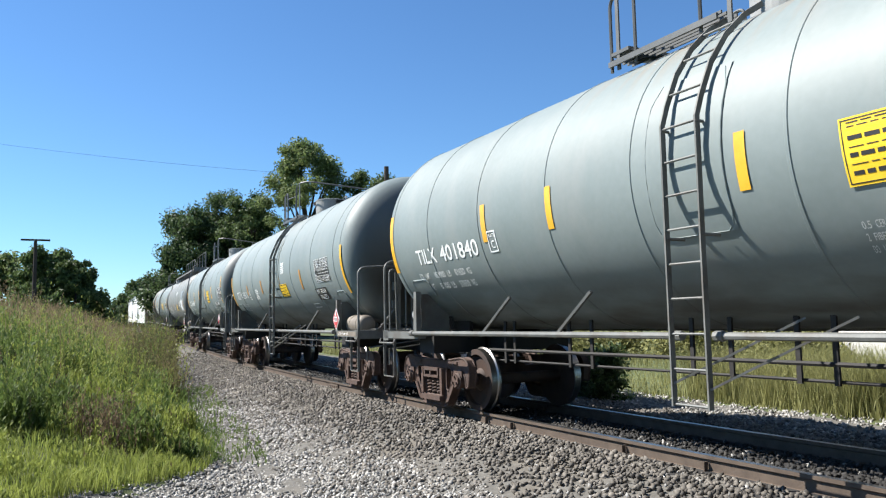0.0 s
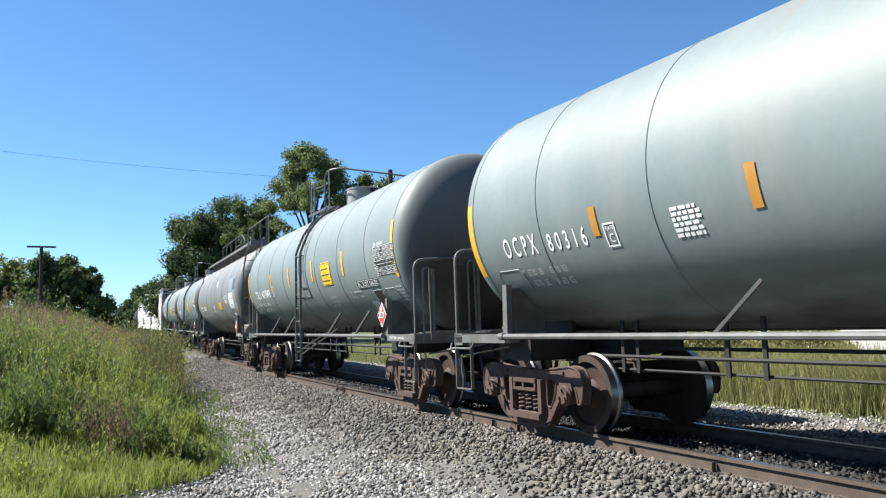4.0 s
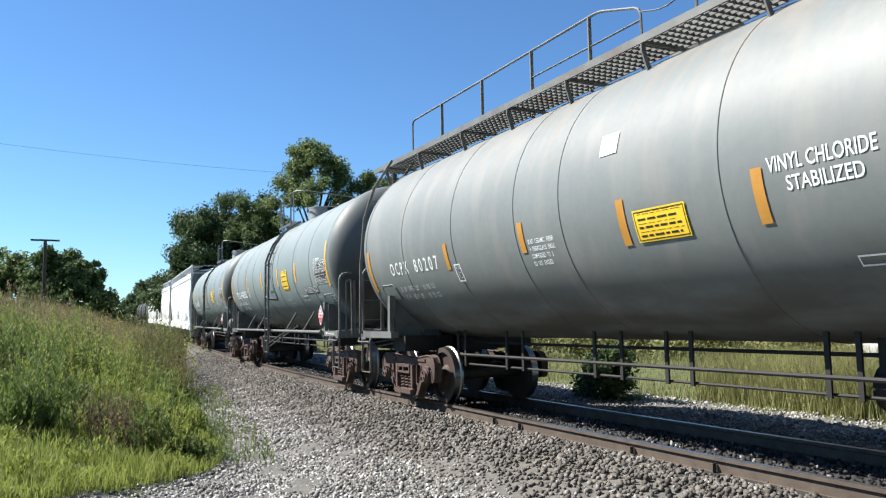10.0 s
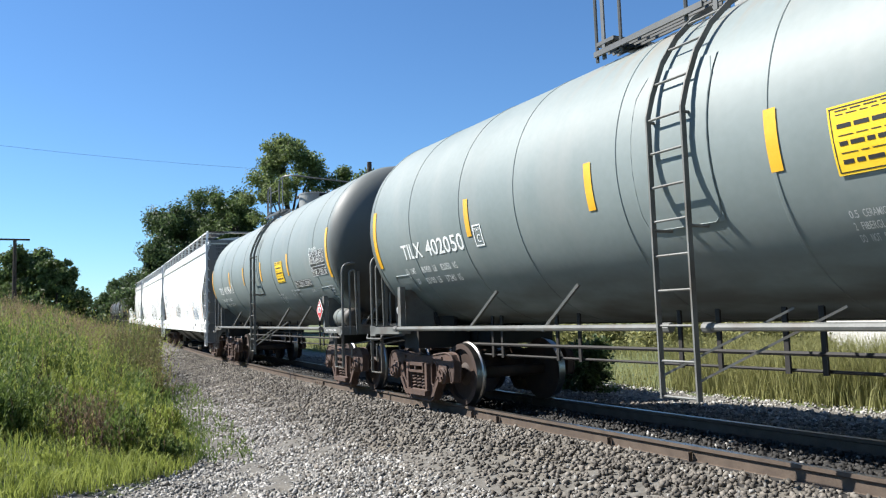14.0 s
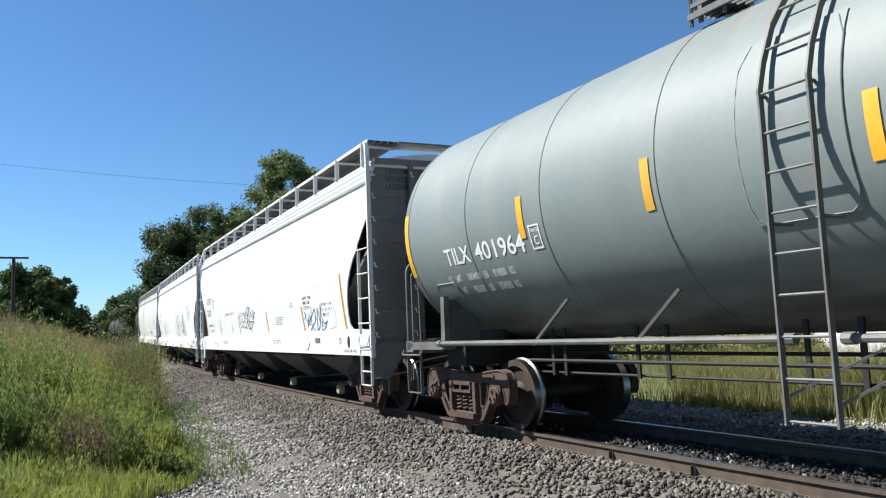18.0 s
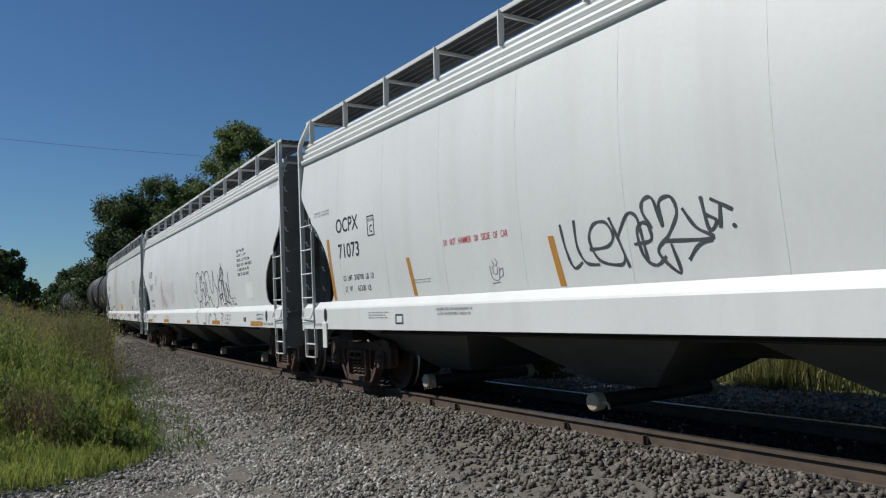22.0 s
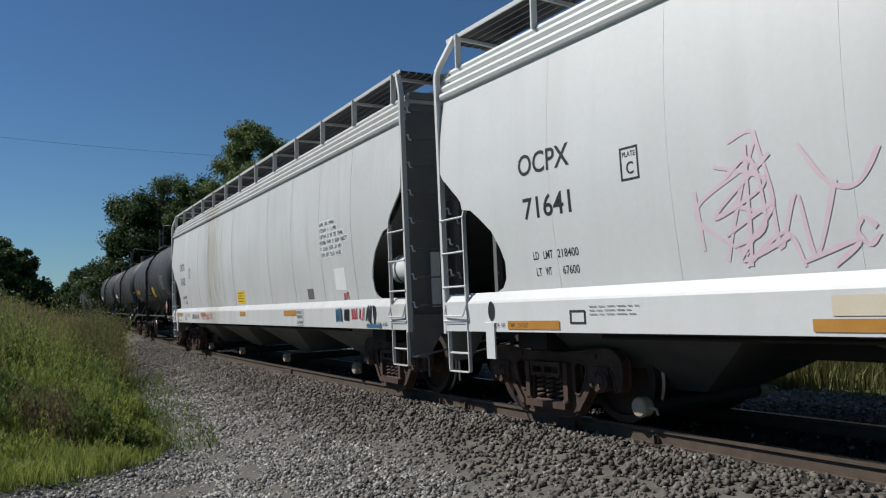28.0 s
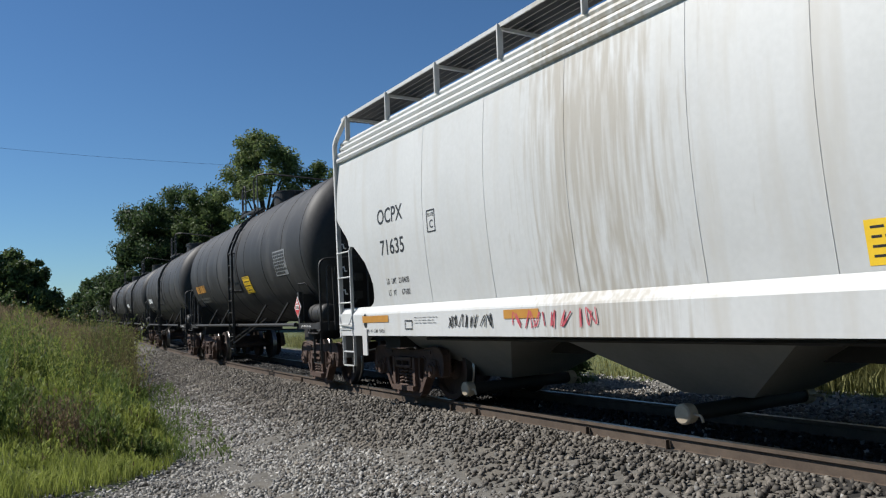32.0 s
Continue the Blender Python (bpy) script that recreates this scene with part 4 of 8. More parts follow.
    def dome(bm):
        return lathe(bm, [(4.1, 0.42), (4.62, 0.42), (4.66, 0.44), (4.7, 0.4), (4.72, 0.05)], "z", 28, (0.6, 0.25, 0))
    part("valve_housing", shared("walk_dome", dome, TANK_AGED, True), None, car)


def stripes(car, rows, material):
    for x, z0, z1 in rows:
        part("reflective_stripe", patch(bmesh.new(), ON_TANK, x - 0.055, x + 0.055, z0, z1, 0.009, 1, 8), material, car, "amber reflective stripe")


def placard(car, x, y, z, fire=True, face="y"):
    """The diamond hazard sign with its number."""
    s = 0.215 if face == "y" else 0.2
    sheet = flat_sheet(y) if face == "y" else end_sheet(x)
    u = x if face == "y" else y
    def diamond(k, up, flipz=1.0):
        bm = bmesh.new()
        bm.faces.new([bm.verts.new(sheet(u + a * k, z + b * k, up)) for a, b in ((-s, 0), (0, -s), (s, 0), (0, s))])
        return bm
    d = part("hazard_placard", slab(bmesh.new(), [(u - s, z), (u, z - s), (u + s, z), (u, z + s)], -y, -y + 0.012) if face == "y" else diamond(1.0, 0.0), WHITE, car, "red diamond hazard placard numbered 1086")
    part("placard_field", diamond(0.9, 0.004), RED, d)
    part("number_panel", patch(bmesh.new(), sheet, u - 0.11, u + 0.11, z - 0.045, z + 0.055, 0.007, 1, 1), WHITE, d)
    part("number", write(bmesh.new(), sheet, "1086", u - 0.098, z - 0.032, 0.072, 0.196, 0.01), INK, d)
    part("class_number", write(bmesh.new(), sheet, "2", u - 0.018, z - 0.165, 0.055, None, 0.009), WHITE, d)
    fl = bmesh.new()
    fl.faces.new([fl.verts.new(sheet(u + a, z + b, 0.009)) for a, b in ((-0.035, 0.075), (0.035, 0.075), (0.05, 0.10), (0.022, 0.13), (0.0, 0.175), (-0.015, 0.13), (-0.05, 0.105))])
    part("flame_symbol", fl, WHITE, d)


def data_table(car, x0, x1, z0, z1, dark=True, seed=3):
    """A stencilled table: seven rows in four columns."""
    back, ink = (INK, WHITE) if dark else (WHITE, FADED_INK)
    t = part("test_data_panel", patch(bmesh.new(), ON_TANK, x0, x1, z0, z1, 0.009, 2, 8), back, car, "stencilled test data table")
    cols = [0, 0.46, 0.64, 0.82, 1]
    w, h = x1 - x0, z1 - z0
    for c in cols:
        x = x0 + w * c
        part("table_rule", patch(bmesh.new(), ON_TANK, x - 0.003, x + 0.003, z0, z1, 0.012, 1, 8), ink, t)
    for r in range(9):
        z = z0 + h * r / 8
        part("table_rule", patch(bmesh.new(), ON_TANK, x0, x1, z - 0.003, z + 0.003, 0.0125, 1, 1), ink, t)
    words = ("TANK QUALIFICATION", "THICKNESS TEST", "SERVICE EQUIPMENT", "PRD: VALVE  247.5 PSI", "", "LINING", "88.B.2 INSPECTION", "STUB SILL INSPECTION")
    for r, word in enumerate(words):
        if not word:
            continue
        z = z1 - h * (r + 0.8) / 8
        spell(t, "table_word", ON_TANK, word, x0 + 0.012, z, h * 0.07, min(0.43 * w, 0.021 * w * len(word)), ink, 0.012)
        if r != 5:
            for c, mark in zip(cols[1:], ("TXIX", "2016", "2026")):
                part("table_entry", write(bmesh.new(), ON_TANK, mark, x0 + w * (c + 0.03), z, h * 0.07, 0.12 * w, 0.012), ink, t)


def boxed_letters(car, sheet, x, z, top, low, size, ink):
    w = part("plate_mark", bmesh_frame(sheet, x, x + size, z, z + size * 1.35, 0.018), ink, car)
    part("plate_word", write(bmesh.new(), sheet, top, x + size * 0.14, z + size * 0.95, size * 0.22, size * 0.72), ink, w)
    part("plate_letter", write(bmesh.new(), sheet, low, x + size * 0.3, z + size * 0.25, size * 0.5), ink, w)


def bmesh_frame(sheet, u0, u1, v0, v1, t, up=0.008):
    bm = bmesh.new()
    patch(bm, sheet, u0, u0 + t, v0, v1, up, 1, 3)
    patch(bm, sheet, u1 - t, u1, v0, v1, up, 1, 3)
    patch(bm, sheet, u0 + t, u1 - t, v0, v0 + t, up, 3, 1)
    patch(bm, sheet, u0 + t, u1 - t, v1 - t, v1, up, 3, 1)
    return bm


def yellow_sign(car, x0, x1, z0, z1):
    y = part("emergency_sign", patch(bmesh.new(), ON_TANK, x0, x1, z0, z1, 0.012, 2, 6), YELLOW, car, "yellow chemical emergency sign")
    part("sign_border", bmesh_frame(ON_TANK, x0 + 0.015, x1 - 0.015, z0 + 0.015, z1 - 0.015, 0.008, 0.0145), INK, y)
    bm = bmesh.new()
    h = z1 - z0
    for k, (a, b) in enumerate(((0.07, 0.095), (0.13, 0.15), (0.26, 0.35), (0.43, 0.45), (0.51, 0.6), (0.68, 0.7), (0.77, 0.86))):
        bars(bm, ON_TANK, x0 + 0.06, x1 - 0.02, z1 - b * h, z1 - a * h, 1, k + 3, 0.0145, 0.5)
    part("sign_print", bm, INK, y)


def tank_car(at, label, paint="grey", mark="TILX", number="401840", style="platform", signs="tilx", frame=None, group="tank cars of the train", size=(1.54, 2.73, 6.12, 5.5, 6.75), spots=(-3.25, -1.78, 0.95, 3.4, 6.15, 1.84, 3.97, 5.25), brake=True, seams=(4.76, 3.1, 1.4, -0.4, -1.85, -3.4, -4.9), lx=0.0, weights=("180000", "81650", "83000", "37650")):
    set_size(*size)
    SEAMS[0] = seams
    TAG[0] += "_%.2f" % seams[0]
    car = thing("tank_car", label, "tank car", group)
    car["paint"] = paint
    STANDS[0] = signs == "tilx"
    frame = frame or (FRAME_BLACK if paint == "black" else FRAME_GREY)
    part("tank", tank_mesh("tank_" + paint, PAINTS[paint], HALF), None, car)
    add_trucks(car, (TC + 0.1, -TC - 0.1))
    for e in (1, -1):
        end_gear(car, e, frame, True, e > 0)
    if brake:
        brake_gear(car, frame)
    else:
        control_valve(car)
    if style == "platform":
        side_rail(car, frame, True, (-2.1, 3.3) if signs == "ocpx" else (-3.45, -1.8, 2.12, 3.95), lx)
        side_ladder(car, frame, lx)
        top_platform(car, frame)
    else:
        long_walkway(car, frame)
    if paint != "black":
        belly_piping(car, 0.1 if style == "walkway" else 0.0)
    ink = WHITE
    band = patch(bmesh.new(), flat_sheet(1.451), TC + 0.12, XE, 1.085, 1.175, 0.0, 2, 1)
    b = part("shoe_stencil", band, FRAME_BLACK if paint == "black" else SOILED_BEIGE if signs == "ocpx" else FRAME_GREY, car)
    spell(b, "shoe_word", flat_sheet(1.451), "2 INCH HF COMP SHOES" if signs != "tilx" else "2 INCH TREAD COND SHOES", TC + 0.17, 1.112, 0.04, 0.66, WHITE, 0.004)
    if paint == "black":
        part("reporting_mark", bars(bmesh.new(), ON_TANK, -5.4, -3.7, 2.15, 2.4, 1, int(at * 7), gap=0.2), OCHRE if number == "amber" else WHITE, car)
        part("weight_stencil", bars(bmesh.new(), ON_TANK, -5.2, -3.6, 1.85, 2.03, 2, int(at * 3)), FRAME_GREY, car)
        if number == "amber":
            yellow_sign(car, 1.0, 1.7, 1.95, 2.35)
            k = part("test_data_panel", patch(bmesh.new(), ON_TANK, 4.1, 5.0, 2.2, 2.72, 0.009, 2, 8), FADED_INK, car, "grey stencilled test data table")
            part("table_print", bars(bmesh.new(), ON_TANK, 4.13, 4.98, 2.22, 2.7, 7, 8, 0.012), INK, k)
            placard(car, TC + 0.02, 1.46, 1.5)
        return car
    if signs == "tilx":
        z = 2.2
        part("reporting_mark", write(bmesh.new(), ON_TANK, mark, -5.38, z, 0.22, 0.64), ink, car)
        part("car_number", write(bmesh.new(), ON_TANK, number, -4.6, z, 0.22, 1.1), ink, car)
        boxed_letters(car, ON_TANK, -3.36 if lx < -0.05 else -3.2, 2.2, "PLATE", "C", 0.2, ink)
        spell(car, "weight_limit", ON_TANK, "LD LMT  %s LB  %s KG" % weights[:2], -5.5, 1.98, 0.09, 1.62, ink)
        spell(car, "light_weight", ON_TANK, "LT  WT   %s LB  %s KG" % weights[2:], -5.53, 1.82, 0.09, 1.62, ink)
        stripes(car, [(-spots[4] - 0.05, 2.13, 3.03)] + [(q, 2.34, 2.82) for q in spots[:4]] + [(spots[4], 2.14, 3.08)], AMBER)
        yellow_sign(car, spots[5], spots[5] + 0.67, 2.22, 2.7)
        tx, cx = spots[7], spots[6]
        data_table(car, tx, tx + 0.96, 2.22, 2.7, True, 5)
        spell(car, "specification", ON_TANK, "DOT 105J300W", tx, 2.72, 0.06, 0.5, ink)
        w = part("commodity_panel", patch(bmesh.new(), ON_TANK, cx, cx + 1.19, 2.05, 2.19, 0.009, 2, 3), INK, car, "black panel with the white commodity name")
        spell(w, "commodity_word", ON_TANK, "VINYL CHLORIDE, STABILIZED", cx + 0.05, 2.082, 0.076, 1.12, ink, 0.012)
        part("commodity_border", bmesh_frame(ON_TANK, cx + 0.01, cx + 1.18, 2.06, 2.18, 0.007, 0.0115), ink, w)
        for k, row in enumerate(("0.5 CERAMIC FIBER AND", "2 FIBERGLASS INSULATION", "DO NOT EXCEED 400 F")):
            spell(car, "insulation_note", ON_TANK, row, 1.82, 1.93 - 0.085 * k, 0.055, 0.026 * len(row), FADED_WHITE)
        spell(car, "paint_note", ON_TANK, "PAINT -", cx - 0.6, 1.98, 0.05, 0.22, FADED_WHITE)
        part("paint_note", bars(bmesh.new(), ON_TANK, cx - 0.36, cx + 0.2, 1.975, 2.025, 1, 6), FADED_WHITE, car)
        spell(car, "paint_note", ON_TANK, "TRN - TXIX     10-2016", cx - 0.6, 1.89, 0.05, 0.68, FADED_WHITE)
        part("built_note", write(bmesh.new(), ON_TANK, "BLT-10-2016", cx + 0.94, 1.92, 0.045, 0.26), FADED_WHITE, car)
        part("rim_note", bars(bmesh.new(), ON_TANK, 5.86, 6.16, 1.74, 2.02, 5, 44, gap=0.9), FADED_WHITE, car)
        sx = 4.28 if number == "401848" else 4.86
        part("service_label", patch(bmesh.new(), ON_TANK, sx, sx + 0.36, 1.62, 1.8, 0.009, 2, 3), FADED_WHITE, car, "pale paper label")
        if number == "401848":
            k = part("stencil_block", patch(bmesh.new(), ON_TANK, 4.7, 5.15, 1.7, 2.0, 0.009, 2, 3), INK, car, "black stencil block with a white border")
            part("block_border", bmesh_frame(ON_TANK, 4.71, 5.14, 1.71, 1.99, 0.012, 0.011), WHITE, k)
    else:
        aged = paint == "aged"
        z = 2.12 if aged else 2.13
        part("reporting_mark", write(bmesh.new(), ON_TANK, "O C P X", -4.92 if aged else -5.44, z, 0.2 if aged else 0.235, 0.72), ink, car)
        part("car_number", write(bmesh.new(), ON_TANK, " ".join(number), -3.95 if aged else -4.5, z, 0.2, 0.85 if aged else 0.72), ink, car)
        boxed_letters(car, ON_TANK, -2.62 if aged else -3.48, 1.9 if aged else 2.07, "PLATE", "C", 0.18, ink)
        spell(car, "weight_limit", ON_TANK, "LD LMT 178700 LBS    81 050 KGS" if aged else "LD LMT 182300 LBS    82 700 KGS", -4.8 if aged else -5.38, 1.85 if aged else 1.89, 0.08, 1.32 if aged else 1.05, FADED_WHITE)
        spell(car, "light_weight", ON_TANK, "LT WT  84300 LBS    38 250 KGS" if aged else "LT WT  80700 LBS    36 600 KGS", -4.75 if aged else -5.36, 1.72 if aged else 1.76, 0.08, 1.32 if aged else 1.05, FADED_WHITE)
        if aged:
            stripes(car, [(-5.82, 1.89, 2.59), (-2.78, 2.08, 2.45), (-0.72, 2.14, 2.5), (1.15, 2.05, 2.5), (2.84, 2.06, 2.5), (5.66, 1.73, 2.57)], OCHRE)
            part("touch_up_patch", patch(bmesh.new(), ON_TANK, 4.24, 5.86, 2.03, 3.12, 0.007, 2, 8), BLUE_PATCH, car, "blue-grey repainted patch")
            part("commodity_name", write(bmesh.new(), ON_TANK, "VINYL CHLORIDE", 2.95, 2.44, 0.12, 0.92), ink, car)
            part("commodity_grade", write(bmesh.new(), ON_TANK, "STABILIZED", 3.1, 2.28, 0.115, 0.65), ink, car)
            yellow_sign(car, 1.32, 2.02, 2.06, 2.36)
            data_table(car, 4.19, 5.27, 2.06, 2.6, False, 7)
            k = part("stencil_block", patch(bmesh.new(), ON_TANK, 5.32, 5.75, 2.69, 3.07, 0.009, 1, 4), INK, car)
            for q in range(4):
                part("stencil_scrawl", bars(bmesh.new(), ON_TANK, 5.35, 5.73, 2.71 + 0.085 * q, 2.79 + 0.085 * q, 1, 31 + q, 0.012), FRAME_GREY, k)
            part("white_label", patch(bmesh.new(), ON_TANK, 0.85, 1.12, 2.98, 3.2, 0.009, 1, 3), WHITE, car)
            part("service_label", patch(bmesh.new(), ON_TANK, 4.55, 4.9, 1.72, 1.9, 0.009, 1, 3), WHITE, car)
            for k, row in enumerate(("0.65 CERAMIC FIBER", "4 FIBERGLASS INSUL", "COMPRESSED TO 3", "DO NOT EXCEED")):
                spell(car, "insulation_note", ON_TANK, row, -0.6, 2.23 - 0.085 * k, 0.055, 0.03 * len(row), ink)
            part("small_panel", bmesh_frame(ON_TANK, 3.47, 3.97, 1.68, 1.76, 0.012), ink, car)
        else:
            stripes(car, [(-3.6, 2.2, 2.5), (-1.53, 2.19, 2.56), (0.7, 2.3, 2.57), (2.87, 2.13, 2.58)], OCHRE)
            stripes(car, [(-6.13, 1.95, 2.88), (6.12, 1.92, 2.85)], AMBER)
            yellow_sign(car, 0.68, 1.42, 2.03, 2.33)
            data_table(car, 4.17, 5.19, 2.22, 2.69, True, 11)
            w = part("commodity_panel", patch(bmesh.new(), ON_TANK, 3.8, 4.65, 1.85, 2.1, 0.009, 2, 4), INK, car)
            part("commodity_name", write(bmesh.new(), ON_TANK, "VINYL CHLORIDE", 3.86, 1.99, 0.09, 0.72, 0.012), ink, w)
            part("commodity_grade", write(bmesh.new(), ON_TANK, "STABILIZED", 3.98, 1.87, 0.09, 0.5, 0.012), ink, w)
            part("white_stencil", bars(bmesh.new(), ON_TANK, 1.03, 1.34, 2.58, 2.87, 6, 21), ink, car)
            part("service_note", bars(bmesh.new(), ON_TANK, -2.5, -2.1, 2.05, 2.34, 6, 23), ink, car)
            part("small_panel", bmesh_frame(ON_TANK, 3.0, 3.5, 1.7, 1.79, 0.012), ink, car)
            part("service_label", patch(bmesh.new(), ON_TANK, 5.0, 5.3, 1.55, 1.75, 0.009, 1, 3), WHITE, car)
    placard(car, TC - 0.05 if signs == "tilx" else TC + 0.1, 1.5 if signs == "tilx" else 1.48, 1.52 if signs == "tilx" else 1.41)
    # marks on the front head, whose rim is flatter than a ball
    head = lambda u, v, up: Vector((HALF + 0.62 * math.sqrt(max(0.0, 1 - ((u * u + (v - ZC) ** 2) ** 0.5 / R) ** 2.5)) + up + 0.012, u, v))
    far, drop = 0.3 if number == "401848" else 0.0, 0.2 if mark == "OCPX" else 0.0
    hm = part("head_mark", write(bmesh.new(), head, "%s %s" % (mark, number), far - 0.52 + drop * 0.6, 3.14 - drop, 0.12 - drop * 0.15, 0.92 - drop), WHITE, car)
    spell(hm, "head_capacity", head, "CAPY 25130 US GAL" if mark == "TILX" else "CAPY 24250 GAL", far - 0.4 + drop, 3.0 - drop * 1.5, 0.07, 0.75, FADED_WHITE)
    spell(hm, "head_capacity", head, "CAPY 95 125 L" if mark == "TILX" else "CAPY 92006 L", far - 0.38 + drop, 2.87 - drop * 1.5, 0.07, 0.62, FADED_WHITE)
    placard(car, HALF + 0.55, 0.06 + far, 1.66 - far * 0.4, face="x")
    return car


# ------------------------------------------------ covered hopper cars
def bulged(z):
    """How far out the curved side sheet stands at the height z."""
    return 1.515 + 0.1 * math.sin(math.pi * min(1.0, max(0.0, (z - 1.4) / 2.55)))


def curved_sheet(u, v, up):
    return Vector((u, -bulged(v) - 0.4 * up, v))


# the cut-away at each end of the side sheet: distance from the corner and height
CUT_HIGH = ((0.05, 3.95), (0.05, 3.3), (0.09, 3.22), (0.4, 2.92), (0.5, 2.84), (0.53, 2.76), (0.72, 2.64), (0.92, 2.44), (1.06, 2.26), (1.15, 2.07), (1.21, 1.86), (1.23, 1.7), (1.2, 1.53), (1.13, 1.45), (1.0, 1.4))
CUT_LOW = ((0.05, 3.95), (0.05, 2.92), (0.1, 2.84), (0.42, 2.57), (0.48, 2.5), (0.5, 2.41), (0.68, 2.38), (0.84, 2.27), (1.05, 2.1), (1.18, 1.9), (1.24, 1.74), (1.22, 1.56), (1.14, 1.46), (1.02, 1.42), (0.9, 1.4))


def side_sheet_mesh(s, rear, front, cut):
    """The curved sheet of one side, two centimetres thick, cut away at both ends."""
    zs = sorted(set([q[1] for q in cut] + [1.4 + 2.55 * k / 30 for k in range(31)]))
    back = [float(np.interp(z, [q[1] for q in cut[::-1]], [q[0] for q in cut[::-1]])) for z in zs]
    bm = bmesh.new()
    outer, inner = ([[bm.verts.new((x, s * (bulged(z) - d), z)) for x in (-rear + c, front - c)] for z, c in zip(zs, back)] for d in (0.0, 0.02))
    for k in range(len(zs) - 1):
        for row, flip in ((outer, s > 0), (inner, s < 0)):
            q = (row[k][0], row[k][1], row[k + 1][1], row[k + 1][0])
            bm.faces.new(q[::-1] if flip else q)
        for e in (0, 1):
            bm.faces.new((outer[k][e], outer[k + 1][e], inner[k + 1][e], inner[k][e]))
    return bm


def hopper_car(at, label, number, paint=HOPPER_WHITE, rear=9.12, front=9.39, shift=0.0, streak=False):
    car = thing("hopper_car", label, "hopper car", "covered hopper cars of the train")
    hw = 1.57
    H = {1: front, -1: rear}
    half, mid = (front + rear) / 2, (front - rear) / 2
    side = curved_sheet
    sill = flat_sheet(hw + 0.035)
    tc = 7.5 if shift else 7.8
    add_trucks(car, (tc, -tc))
    for s in (-1, 1):
        sh = part("side_sheet", side_sheet_mesh(s, rear, front, CUT_HIGH if shift else CUT_LOW), paint, car, "", True)
        for x in (-6.1, -4.6, -3.1, -1.5, -0.35, 2.8, 4.46, 6.08, 7.56) if streak else (-7.0, -5.45, -3.9, -2.3, -0.75, 0.8, 2.35, 3.95, 5.5, 7.0):
            part("panel_seam", rod(bmesh.new(), [(x, s * (bulged(z) - 0.001), z) for z in (1.42, 1.7, 2.0, 2.3, 2.6, 2.9, 3.2, 3.5, 3.9)], 0.006 if streak else 0.0035, 6), paint, sh)
        ribs = bmesh.new()
        for z in (3.88, 3.98, 4.08, 4.16):
            rod(ribs, [(-rear + 0.05, s * (hw - 0.04 - (z - 3.88) * 0.3), z), (front - 0.05, s * (hw - 0.04 - (z - 3.88) * 0.3), z)], 0.05, 8)
        part("eave_rib", ribs, paint, car)
        # the deep side sill
        bm = bmesh.new()
        prof = [(hw - 0.08, 0.98), (hw + 0.03, 0.98), (hw + 0.03, 1.3), (hw + 0.02, 1.325), (hw - 0.045, 1.42)]
        a = [bm.verts.new((-rear, s * y, z)) for y, z in prof]
        b = [bm.verts.new((front, s * y, z)) for y, z in prof]
        for k in range(5):
            bm.faces.new((a[k], a[(k + 1) % 5], b[(k + 1) % 5], b[k]))
        bm.faces.new(a)
        bm.faces.new(b)
        bmesh.ops.recalc_face_normals(bm, faces=bm.faces)
        part("side_sill", bm, paint, car)
        # corner posts and ladders
        for e in (1, -1):
            bm = bmesh.new()
            rod(bm, bend([(e * H[e], s * hw, 0.95), (e * H[e], s * hw, 4.2), (e * (H[e] - 0.3), s * (hw - 0.1), 4.58)], 0.1, 3), 0.03, 4, flat=(0.07, 0.05))
            part("corner_post", bm, paint, car)
            bm = bmesh.new()
            top = 2.72 if shift else 2.45
            rod(bm, [(e * (H[e] - 0.5), s * (hw + 0.02), 1.0), (e * (H[e] - 0.5), s * (hw + 0.02), top - 0.12), (e * (H[e] - 0.53), s * (hw + 0.0), top)], 0.02, 4, flat=(0.05, 0.02))
            part("ladder_stile", bm, paint, car)
            for k in range(5 if shift else 4):
                z = 1.1 + 0.41 * k
                part("rung", shared("hopper_rung%s" % paint.name, lambda q: rod(q, [(0, 0, 0), (0.52, 0, 0)], 0.013, 6), paint), None, car, at=pose(e * (H[e] - 0.26) - 0.26, s * (hw + 0.04), z))
            bm = bmesh.new()
            stirrup(bm, e * (H[e] - 0.5) - 0.02, e * (H[e] - 0.05), s * hw, 0.5, 1.0)
            rod(bm, [(e * (H[e] - 0.5), s * hw, 0.72), (e * (H[e] - 0.05), s * hw, 0.72)], 0.014, 5)
            part("sill_step", bm, paint, car)
            part("step_panel", box(bmesh.new(), e * (H[e] - 0.26), s * (hw + 0.036), 1.2, 0.46, 0.012, 0.26), paint, car)
            bm = bmesh.new()
            rod(bm, bend([(e * (H[e] - 0.5), s * (hw + 0.04), 1.3), (e * (H[e] - 0.5), s * (hw + 0.09), 1.16), (e * (H[e] - 0.05), s * (hw + 0.07), 1.16), (e * (H[e] - 0.05), s * (hw + 0.04), 1.3)], 0.03, 2), 0.012, 6)
            part("grab_iron", bm, paint, car)
    # ends: an upright sheet above, sloping sheets below, posts, and short rungs beside the near corner
    for e in (1, -1):
        bm = bmesh.new()
        slab(bm, [(e * (H[e] - 0.13), 4.15), (e * (H[e] - 0.13), 2.75), (e * (H[e] - 2.6), 1.38), (e * (H[e] - 2.65), 1.43), (e * (H[e] - 0.19), 2.8), (e * (H[e] - 0.19), 4.15)], -hw + 0.06, hw - 0.06)
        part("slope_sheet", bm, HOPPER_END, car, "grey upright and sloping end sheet")
